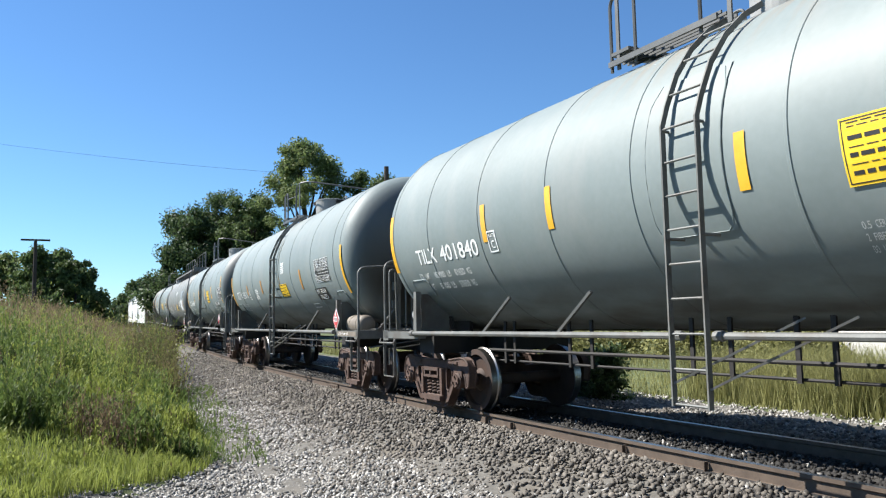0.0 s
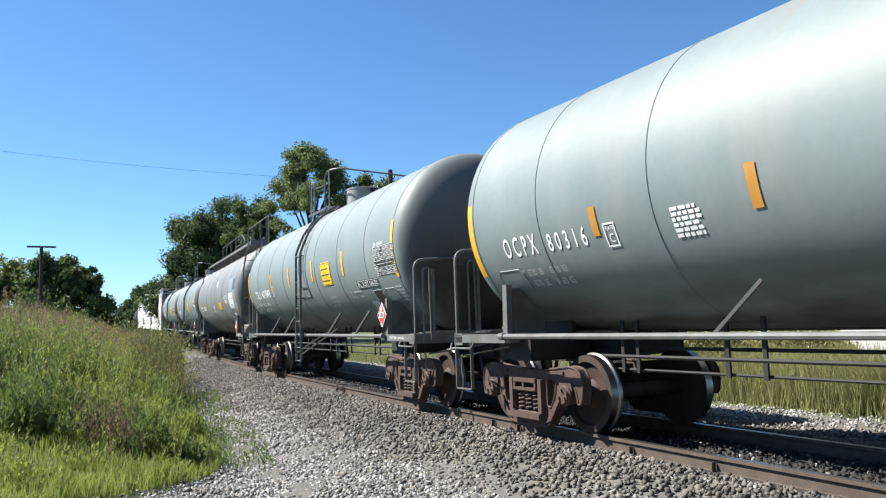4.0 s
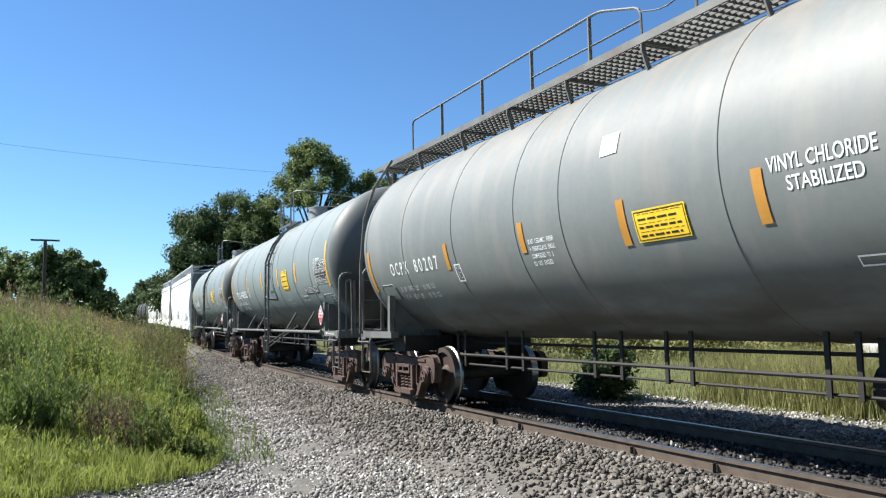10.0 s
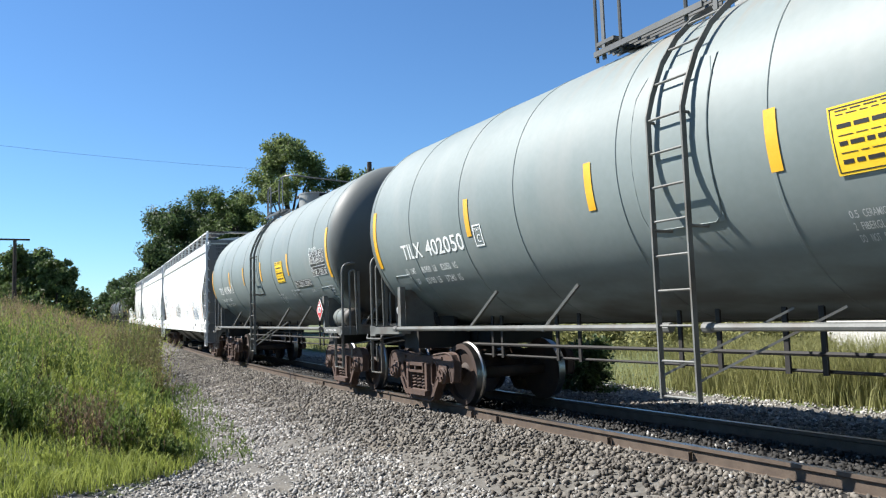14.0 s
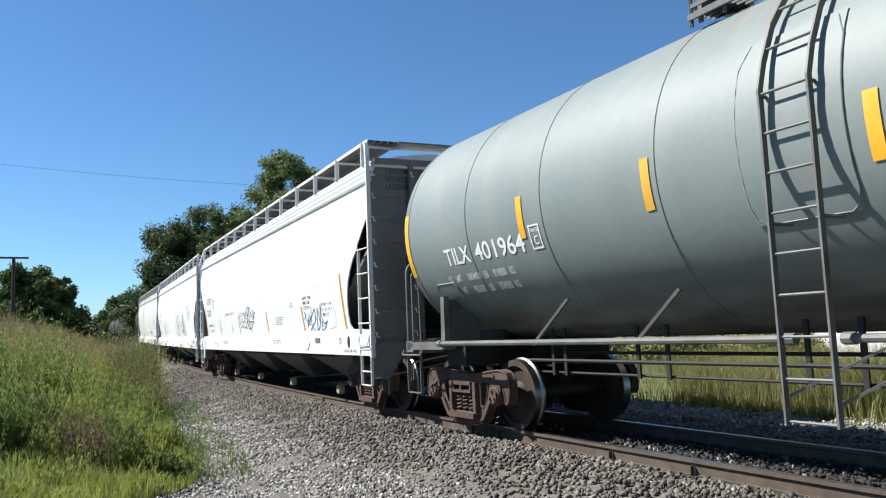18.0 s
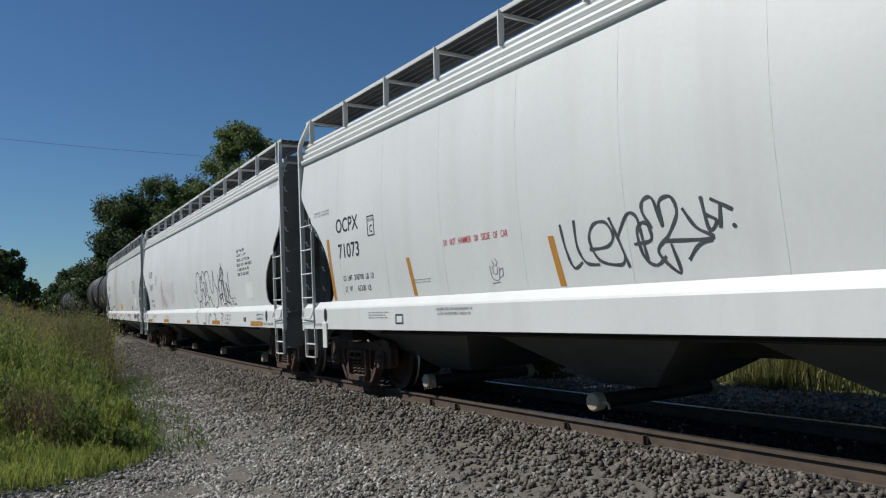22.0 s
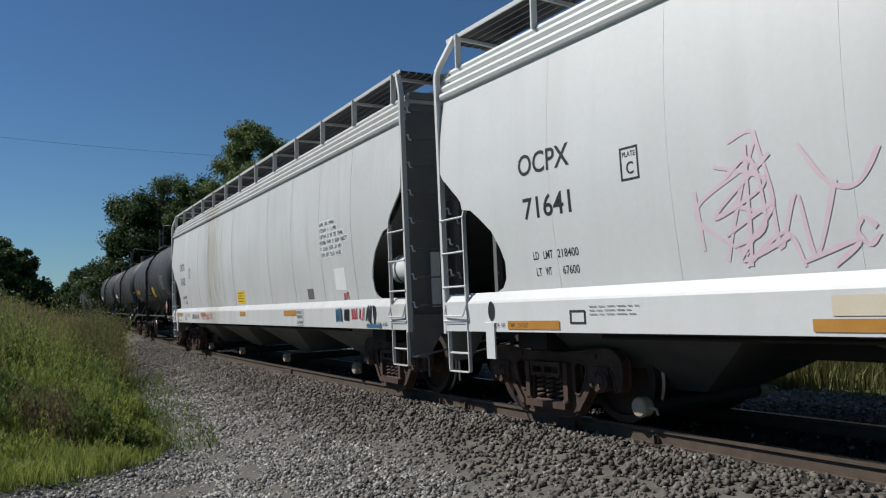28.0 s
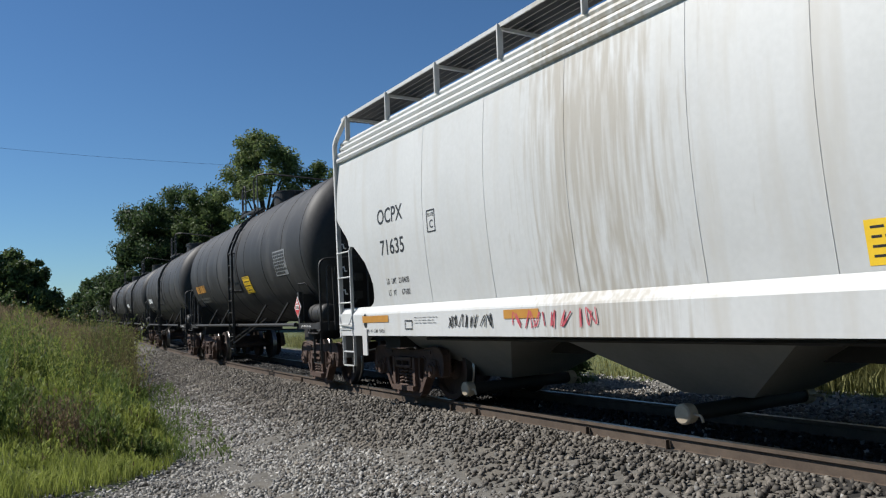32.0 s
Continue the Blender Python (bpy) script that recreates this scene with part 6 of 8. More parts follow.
def blades(name, label, material, x, y, height, width, lean, seed, base=None, category="grass"):
    """Tapering blades of grass, three joints each."""
    rng = np.random.default_rng(seed)
    n = len(x)
    z = grid_height(x, y)[0] if base is None else base
    a = rng.uniform(0, 2 * np.pi, n)
    d = np.stack([np.cos(a), np.sin(a), 0 * a], 1)
    b = rng.uniform(0, 2 * np.pi, n)
    w = np.stack([np.cos(b), np.sin(b), 0 * b], 1)
    ln = lean * rng.uniform(0.2, 1.0, n)
    v = np.zeros((n, 5, 3))
    p = np.stack([x, y, z], 1)
    for k, (t, wd) in enumerate(((0, 1.0), (0.55, 0.75))):
        c = p + d * (ln * height * t * t)[:, None] + np.array([0, 0, 1]) * (height * t)[:, None]
        v[:, 2 * k] = c - w * (width * wd / 2)[:, None]
        v[:, 2 * k + 1] = c + w * (width * wd / 2)[:, None]
    v[:, 4] = p + d * (ln * height)[:, None] + np.array([0, 0, 1]) * (height * (1 - 0.25 * ln))[:, None]
    f = (np.array([(0, 1, 3), (0, 3, 2), (2, 3, 4)])[None] + 5 * np.arange(n)[:, None, None]).reshape(-1, 3)
    me = bpy.data.meshes.new(name)
    me.vertices.add(n * 5)
    me.vertices.foreach_set("co", v.astype(np.float32).ravel())
    me.loops.add(f.size)
    me.loops.foreach_set("vertex_index", f.astype(np.int32).ravel())
    me.polygons.add(len(f))
    me.polygons.foreach_set("loop_start", np.arange(0, f.size, 3, dtype=np.int32))
    me.materials.append(material)
    me.update(calc_edges=True)
    tagged(new(name, me), label, category, "", "stuff")


def place_sl(s, l):
    th = np.array([heading(q) for q in s])
    return np.interp(s, TABLE_S, TX) + l * np.sin(th), np.interp(s, TABLE_S, TY) - l * np.cos(th)


def clumped(n, seed, s0, s1, l1, power=1.0):
    rng = np.random.default_rng(seed)
    s = s0 + (s1 - s0) * rng.uniform(0, 1, n) ** power
    e = grass_edge(s)
    l = e + (l1 - e) * rng.uniform(0, 1, n) ** 1.3
    return s, l, rng


def weeds(name, label, material, x, y, height, per, size, seed, low=0.05, category="weeds", lean=None, slim=(0.06, 0.12), upright=(0.75, 1.5)):
    """Leafy stalks: per leaves on each stalk, spread along its height."""
    rng = np.random.default_rng(seed)
    n = len(x)
    z = grid_height(x, y)[0]
    bend_ = rng.normal(0, 0.1, (n, 2)) * height[:, None]
    if lean is not None:
        bend_ = bend_ + lean * height[:, None]
    i = np.repeat(np.arange(n), per)
    u = low + (1 - low) * rng.uniform(0, 1, n * per) ** 0.8
    p = np.stack([x[i] + bend_[i, 0] * u * u, y[i] + bend_[i, 1] * u * u, z[i] + height[i] * u], 1)
    a = rng.uniform(0, 2 * np.pi, n * per)
    el = rng.uniform(*upright, n * per)
    d = np.stack([np.cos(a) * np.cos(el), np.sin(a) * np.cos(el), np.sin(el)], 1)
    side = np.stack([-np.sin(a), np.cos(a), rng.normal(0, 0.5, n * per)], 1)
    ln = size * rng.uniform(0.6, 1.4, n * per) * (1.15 - 0.6 * u)
    wd = ln * rng.uniform(*slim, n * per)
    m = p + d * (ln * 0.5)[:, None]
    v = np.stack([p, m + side * wd[:, None], p + d * ln[:, None] - np.array([0, 0, 0.15]) * ln[:, None], m - side * wd[:, None]], 1)
    tagged(new(name, quads_mesh(name, v, material)), label, category, "", "stuff")


def bank_up(s, l):
    """How far the weeds grow up: low at the gravel and in front, full on the bank."""
    return np.clip((l - grass_edge(s)) / 2.2, 0.45, 1) * np.clip((1.8 - s) / 6.0, 0.16, 1)


def bushes(n, seed, s0, s1, l1, power, stalks):
    """Clumps of stalks that lean outwards: x, y, height, lean and a value for the clump's kind."""
    s, l, rng = clumped(n, seed, s0, s1, l1, power)
    l = l + 0.3
    x, y = place_sl(s, l)
    reach = np.clip((-s - 9) / 8, 0, 1) * np.clip(1.7 - (l - grass_edge(s)) / 2.4, 0, 1)
    tall = (0.22 + 0.88 * np.maximum(bank_up(s, l), reach)) * rng.uniform(0.35, 1.4, n) * (1 + 0.55 * reach)
    wave = np.array([noise.noise(Vector((a * 0.55, b * 0.55, 3.0))) for a, b in zip(x, y)])
    tall = tall * (1 + 0.75 * wave)
    wide = rng.uniform(0.22, 0.5, n) * (0.45 + 0.6 * tall)
    patchy = np.array([noise.noise(Vector((a * 0.8, b * 0.8, 11.0))) for a, b in zip(x, y)])
    kind = np.clip(rng.uniform(size=n) + 0.7 * patchy, 0, 1)
    i = np.repeat(np.arange(n), stalks)
    a, r = rng.uniform(0, 2 * np.pi, len(i)), rng.uniform(0, 1, len(i)) ** 0.6
    off = np.stack([np.cos(a), np.sin(a)], 1) * (r * wide[i])[:, None]
    h = tall[i] * (1 - 0.68 * r * r) * rng.uniform(0.78, 1.1, len(i))
    return x[i] + off[:, 0], y[i] + off[:, 1], h, off * 0.55, kind[i], s[i], l[i], rng


def build_grass():
    # bushy weeds on the bank, taller away from the gravel
    x, y, h, ln, kind, s, l, rng = bushes(420, 21, -1.6, -52, 17, 0.8, 46)
    brown = np.clip((-s - 9) / 22, 0, 0.5) * np.clip(1.6 - (l - grass_edge(s)) / 2.5, 0.25, 1)
    a, b = kind < 0.42 - brown * 0.4, kind > 0.94 - brown
    c = ~a & ~b
    weeds("bright_weeds", "bushy yellow-green weeds on the bank", GRASS_LOW, x[a], y[a], h[a], 17, 0.16, 31, lean=ln[a])
    weeds("green_weeds", "bushy mid-green weeds on the bank", GRASS_WEED, x[c], y[c], h[c], 17, 0.165, 32, lean=ln[c])
    weeds("brown_weeds", "brown seeding weeds at the gravel's edge", GRASS_DRY, x[b], y[b], h[b], 17, 0.12, 37, lean=ln[b])
    s, l, rng = clumped(11000, 33, -1.0, -48, 16, 0.8)
    x, y = place_sl(s, l)
    up = bank_up(s, l)
    blades("tall_grass", "tall green grass on the bank", GRASS_WEED, x, y, (0.16 + 0.5 * up) * rng.uniform(0.5, 1.1, len(x)), rng.uniform(0.008, 0.016, len(x)), 0.6, 22)
    # brown seed heads along the top of the bank
    s, l, rng = clumped(6500, 24, -6.0, -55, 16, 0.7)
    keep = l - grass_edge(s) > rng.uniform(1.5, 5.5, len(s)) * np.clip((s + 34) / 16, 0.2, 1)
    s, l = s[keep], l[keep]
    x, y = place_sl(s, l)
    h = (0.45 + 1.05 * bank_up(s, l)) * rng.uniform(0.75, 1.2, len(x))
    weeds("seed_heads", "dry brown seed heads above the weeds", GRASS_DRY, x, y, h, 18, 0.12, 25, 0.66)
    blades("seed_stalks", "dry brown stalks above the weeds", GRASS_DRY, x, y, h, rng.uniform(0.008, 0.016, len(x)), 0.1, 26)
    # a tall brown stand at the far end of the gravel
    rng = np.random.default_rng(41)
    s = -rng.uniform(10.5, 24, 1100)
    l = grass_edge(s) + 0.1 + rng.uniform(0, 1, 1100) ** 1.5 * 1.3
    x, y = place_sl(s, l)
    h = rng.uniform(0.75, 1.2, 1100) * np.clip((-s - 8) / 7, 0.35, 1) * 1.45
    weeds("tall_brown_weeds", "tall brown-green weeds beside the gravel", GRASS_DUN, x, y, h, 18, 0.13, 42, 0.15)
    # dense bushes along the near edge of the gravel
    x, y, h, ln, kind, s, l, rng = bushes(120, 61, -2.6, -15, 8.8, 1.0, 44)
    a = kind < 0.55
    weeds("edge_weeds", "bushy yellow-green weeds along the gravel", GRASS_LOW, x[a], y[a], h[a] * 1.15, 17, 0.11, 62, lean=ln[a])
    weeds("edge_weeds", "bushy dark green weeds along the gravel", GRASS_WEED, x[~a], y[~a], h[~a] * 1.1, 17, 0.115, 63, lean=ln[~a])
    # patches of dead brown stalks low on the bank
    rng = np.random.default_rng(34)
    n = 240
    s, l = np.concatenate([rng.normal(-6.0, 0.5, n // 2), rng.normal(-2.5, 0.6, n // 2)]), np.concatenate([rng.normal(7.4, 0.5, n // 2), rng.normal(5.8, 0.3, n // 2)])
    x, y = place_sl(s, l)
    weeds("dead_stalks", "dead dark brown weed stalks", GRASS_DEAD, x, y, rng.uniform(0.4, 0.8, n), 12, 0.08, 35, 0.2)
    # short grass in front
    s, l, rng = clumped(44000, 36, 3.0, -6.0, 15, 1.0)
    x, y = place_sl(s, l)
    keep = (l > grass_edge(s) + 1.3) | (s > -2.0) | (rng.uniform(size=len(s)) < 0.3)
    s, l, x, y = s[keep], l[keep], x[keep], y[keep]
    wave = np.array([noise.noise(Vector((a * 1.3, b * 1.3, 8.0))) for a, b in zip(x, y)])
    blades("short_grass", "short bright green grass", GRASS_LOW, x, y, rng.uniform(0.08, 0.24, len(x)) * (1 + 0.7 * wave), rng.uniform(0.006, 0.014, len(x)), 0.7, 27)
    # low tufts in the short grass
    rng = np.random.default_rng(64)
    n = 190
    s = rng.uniform(-3.6, 2.4, n)
    l = grass_edge(s) + 0.15 + rng.uniform(0, 1, n) ** 1.2 * 4.5
    i = np.repeat(np.arange(n), 9)
    x, y = place_sl(s[i] + rng.normal(0, 0.06, n * 9), l[i] + rng.normal(0, 0.06, n * 9))
    h = (rng.uniform(0.12, 0.42, n) * np.clip((2.8 - s) / 4.5, 0.35, 1))[i] * rng.uniform(0.6, 1.1, n * 9)
    weeds("low_tufts", "low green tufts in the short grass", GRASS_LOW, x, y, h, 10, 0.1, 65)
    # sprigs that creep out on the gravel
    s = rng.uniform(-14, -2, 700)
    l = grass_edge(s) - rng.uniform(0, 1, 700) ** 2 * 0.8
    x, y = place_sl(s, l)
    weeds("gravel_sprigs", "sparse green sprigs at the gravel's edge", GRASS_WEED, x, y, rng.uniform(0.06, 0.26, 700), 9, 0.08, 38)
    # shrubs at the far side of the meadow
    rng = np.random.default_rng(51)
    yaw = rng.uniform(-36, -4, 90)
    d = rng.uniform(33, 38, 90)
    c = np.stack([-d * np.sin(np.radians(yaw)), d * np.cos(np.radians(yaw)), rng.uniform(-0.2, 0.75, 90)], 1)
    tagged(new("shrubs", quads_mesh("shrubs", leaf_cloud(c, rng.uniform(0.5, 1.0, 90), 30000, 0.1, 52), GRASS_FAR)), "pale green shrubs beyond the meadow", "shrub", "", "stuff")
    # meadow beyond the track
    rng = np.random.default_rng(28)
    n = 46000
    s = rng.uniform(-45, 8, n)
    l = -5.2 - 24 * rng.uniform(0, 1, n) ** 1.6
    x, y = place_sl(s, l)
    blades("meadow_grass", "tall yellow-green meadow grass", GRASS_FAR, x, y, rng.uniform(0.12, 0.5, n) * (1 + 0.8 * np.sin(x * 0.9 + np.sin(y * 0.7) * 2)) * 0.8, rng.uniform(0.01, 0.024, n), 0.6, 29)
    # a stand of reeds between the track and the bridge
    n = 20000
    a, d = np.radians(rng.uniform(17, 40, n)), 14.6 + 5.0 * rng.uniform(0, 1, n) ** 1.4
    x, y = d * np.sin(a), d * np.cos(a)
    l = track_of(x, y)[1]
    x, y = x[l < -5.3], y[l < -5.3]
    blades("reeds", "tall yellow-green reeds between the track and the bridge", GRASS_FAR, x, y, rng.uniform(0.5, 1.4, len(x)), rng.uniform(0.007, 0.016, len(x)), 0.6, 30)


# ------------------------------------------------ trees
def leaf_cloud(centres, radii, n, size, seed, droop=0.0):
    """n leaf quads in clumps round the centres."""
    rng = np.random.default_rng(seed)
    i = rng.choice(len(centres), n, p=radii ** 2 / (radii ** 2).sum())
    d = rng.normal(size=(n, 3))
    d /= np.linalg.norm(d, axis=1, keepdims=True)
    r = radii[i] * rng.uniform(0.1, 1.25, n)
    p = centres[i] + d * r[:, None] * np.array([1, 1, 0.8])
    a = rng.normal(size=(n, 3))
    a /= np.linalg.norm(a, axis=1, keepdims=True)
    b = np.cross(a, d + rng.normal(0, 0.5, (n, 3)))
    b /= np.linalg.norm(b, axis=1, keepdims=True) + 1e-9
    sz = size * rng.uniform(0.6, 1.3, n)
    v = np.stack([p - a * sz[:, None], p + b * sz[:, None] * 0.5, p + a * sz[:, None], p - b * sz[:, None] * 0.5], 1)
    return v


def quads_mesh(name, v, material):
    n = len(v)
    me = bpy.data.meshes.new(name)
    me.vertices.add(n * 4)
    me.vertices.foreach_set("co", v.astype(np.float32).ravel())
    me.loops.add(n * 4)
    me.loops.foreach_set("vertex_index", np.arange(n * 4, dtype=np.int32))
    me.polygons.add(n)
    me.polygons.foreach_set("loop_start", np.arange(0, n * 4, 4, dtype=np.int32))
    me.materials.append(material)
    me.update(calc_edges=True)
    return me


def tree(x, y, base, top, spread, material, seed, label, leaves=14000, size=0.2, clumps=34, low=0.25, group="trees by the railway"):
    rng = np.random.default_rng(seed)
    t = thing("tree", label, "tree", group)
    t.matrix_world = pose(x, y, base)
    h = top - base
    bm = bmesh.new()
    lean = rng.normal(0, 0.03, 2)
    trunk = [(lean[0] * h * k, lean[1] * h * k, h * 0.8 * k) for k in np.linspace(0, 1, 6)]
    for (p, q), r0, r1 in zip(zip(trunk, trunk[1:]), np.linspace(0.032, 0.01, 6)[:-1] * h * 0.6, np.linspace(0.032, 0.01, 6)[1:] * h * 0.6):
        taper(bm, p, q, r0, r1, 9)
    part("trunk", bm, BARK, t)
    cents, rad = [], []
    for k in range(clumps):
        u = rng.uniform(low, 1.0)
        a = rng.uniform(0, 2 * np.pi)
        w = spread * (0.35 + 0.65 * math.sin(math.pi * min(1, (u - low) / (1 - low) * 0.72 + 0.22))) * rng.uniform(0.25, 1.0) ** 0.6
        rr = spread * rng.uniform(0.13, 0.27)
        c = np.array([math.cos(a) * w, math.sin(a) * w, h * u - rr * 0.9])
        cents.append(c)
        rad.append(rr)
        if k % 6 == 0:
            z0 = h * max(0.15, u * 0.62)
            limb = bmesh.new()
            taper(limb, (lean[0] * z0, lean[1] * z0, z0), tuple(c), h * 0.009, h * 0.002, 5)
            part("limb", limb, BARK, t)
    v = leaf_cloud(np.array(cents), np.array(rad), leaves, size, seed + 1)
    part("crown", quads_mesh("crown", v, material), None, t)
    return t


def taper(bm, p, q, r0, r1, seg):
    p, q = Vector(p), Vector(q)
    d = (q - p).normalized()
    a = d.cross(Vector((0.3, 0.9, 0.1))).normalized()
    b = d.cross(a)
    r = [[bm.verts.new(c + (a * math.cos(2 * math.pi * k / seg) + b * math.sin(2 * math.pi * k / seg)) * rr) for k in range(seg)] for c, rr in ((p, r0), (q, r1))]
    for k in range(seg):
        bm.faces.new((r[0][k], r[0][(k + 1) % seg], r[1][(k + 1) % seg], r[1][k]))
    bm.faces.new(r[0][::-1])
    bm.faces.new(r[1])


def bearing(yaw, d):
    return -d * math.sin(radians(yaw)), d * math.cos(radians(yaw))


def build_trees():
    # the tall pale tree and its neighbours behind the train
    spec = [
        (9.8, 70, 17.9, 3.7, LEAF_LIGHT, "tall open tree with pale green leaves", 12500, 0.24, 36, 0.3),
        (5.4, 68, 14.6, 3.4, LEAF_MID, "round-headed green tree behind the track", 12000, 0.24, 30, 0.15),
        (3.2, 72, 13.2, 3.6, LEAF_MID, "round-headed green tree behind the track", 9000, 0.26, 26, 0.15),
        (14.0, 74, 13.4, 3.2, LEAF_MID, "green tree behind the track", 11000, 0.25, 30, 0.15),
        (15.2, 78, 14.6, 4.6, LEAF_DARK, "broad dark green oak behind the track", 13000, 0.25, 34, 0.12),
        (17.6, 78, 13.0, 4.4, LEAF_DARK, "broad dark green oak behind the track", 13000, 0.25, 34, 0.1),
        (18.3, 80, 10.4, 2.5, LEAF_DARK, "dark green oak at the edge of the grove", 9000, 0.25, 28, 0.1),
        (21.0, 150, 10.4, 4.0, LEAF_DARK, "distant green tree beside the track", 6000, 0.4, 26, 0.05),
        (22.2, 165, 8.2, 3.2, LEAF_DARK, "distant green tree beside the track", 5000, 0.4, 26, 0.05),
        (19.8, 160, 11.0, 4.6, LEAF_DARK, "distant green tree beside the track", 5000, 0.4, 26, 0.05),
        (25.4, 70, 7.0, 2.2, LEAF_MID, "dense dark green tree by the embankment", 9000, 0.22, 28, 0.02),
        (27.0, 72, 8.3, 2.6, LEAF_MID, "dense dark green tree by the embankment", 10000, 0.22, 28, 0.02),
        (26.2, 78, 7.8, 2.5, LEAF_MID, "dense dark green tree by the embankment", 8000, 0.24, 28, 0.02),
        (29.0, 84, 9.0, 3.6, LEAF_LIGHT, "green tree beyond the bank", 9000, 0.26, 30, 0.02),
        (31.2, 86, 9.6, 3.8, LEAF_LIGHT, "green tree beyond the bank", 9000, 0.26, 30, 0.02),
        # three unseen trees behind the camera, added to dim the tank heads
        (205.0, 24, 9.0, 4.2, LEAF_MID, "green tree behind the gravel lot", 5000, 0.26, 26, 0.02),
        (190.0, 25, 9.8, 4.4, LEAF_DARK, "green tree behind the gravel lot", 5000, 0.26, 26, 0.02),
        (174.0, 24, 9.0, 4.2, LEAF_MID, "green tree behind the gravel lot", 5000, 0.26, 26, 0.02),
        (33.8, 80, 8.6, 3.6, LEAF_LIGHT, "green tree beyond the bank", 8000, 0.26, 30, 0.02),
    ]
    for k, (yaw, d, top, spread, m, label, n, size, clumps, low) in enumerate(spec):
        x, y = bearing(yaw, d)
        base = float(grid_height(np.array([x]), np.array([y]))[0][0])
        tree(x, y, base, top, spread * 1.12, m, 100 + 3 * k, label, int(n * (3.8 if k < 7 else 1.9)), size * (0.56 if k < 7 else 0.74), int(clumps * 2.6), low)
    x, y = np.array([3.3]), np.array([16.8])
    base = float(grid_height(x, y)[0][0])
    t = thing("bush", "low dark green bush on the ballast's edge", "bush")
    t.matrix_world = pose(float(x[0]), float(y[0]), base)
    rng = np.random.default_rng(9)
    c = rng.normal(0, 0.3, (16, 3)) * np.array([1.9, 1.9, 0.8]) + np.array([0, 0, 0.42])
    part("foliage", quads_mesh("foliage", leaf_cloud(c, rng.uniform(0.2, 0.38, 16), 9000, 0.05, 10), LEAF_DARK), None, t)
    bm = bmesh.new()
    for k in range(5):
        taper(bm, (0, 0, 0), (0.3 * math.cos(k * 1.3), 0.3 * math.sin(k * 1.3), 0.5), 0.025, 0.008, 5)
    part("stems", bm, BARK, t)


# ------------------------------------------------ poles, wire, fence, bridge
def build_poles():
    x, y = bearing(27.8, 60)
    z0 = float(grid_height(np.array([x]), np.array([y]))[0][0])
    p = thing("utility_pole", "dark wooden utility pole with one crossarm", "utility pole")
    p.matrix_world = pose(x, y, z0, 0, 0, 28)
    bm = bmesh.new()
    taper(bm, (0, 0, 0), (0, 0, 7.5 - z0), 0.16, 0.11, 10)
    part("pole", bm, POLE_WOOD, p)
    part("crossarm", box(bmesh.new(), 0, 0.1, 7.46 - z0, 1.8, 0.12, 0.12), POLE_WOOD, p)
    x, y = bearing(4.17, 62)
    q = thing("utility_pole", "dark wooden pole standing among the trees", "utility pole")
    q.matrix_world = pose(x, y, 0)
    bm = bmesh.new()
    taper(bm, (0, 0, -0.8), (0, 0, 13.8), 0.24, 0.19, 10)
    part("pole", bm, POLE_WOOD, q)
    # the wire between them
    bm = bmesh.new()
    a, b = Vector((*bearing(40, 58), 14.05)), Vector((*bearing(4.17, 62), 12.85))
    pts = [a.lerp(b, t) - Vector((0, 0, 1.2 * 4 * t * (1 - t) * 0.5)) for t in np.linspace(0, 1, 24)]
    rod(bm, pts, 0.008, 5)
    tagged(part("overhead_wire", bm, WIRE_STEEL), "thin dark overhead wire across the sky", "wire")
    x, y = place_sl(np.array([-32.0]), np.array([2.75]))
    z = float(grid_height(x, y)[0][0])
    m = thing("marker_post", "short dark wooden post beside the ballast", "post")
    m.matrix_world = pose(float(x[0]), float(y[0]), z)
    part("post", box(bmesh.new(), 0, 0, 0.5, 0.1, 0.1, 1.0), POLE_WOOD, m)


def bmesh_blob(sheet, u, v, a, b, up):
    """A flat rounded patch of paint."""
    bm = bmesh.new()
    bm.faces.new([bm.verts.new(sheet(u + a * math.cos(k), v + b * math.sin(k) * (1 + 0.15 * math.sin(5 * k)), up)) for k in [2 * math.pi * q / 28 for q in range(28)]])
    return bm


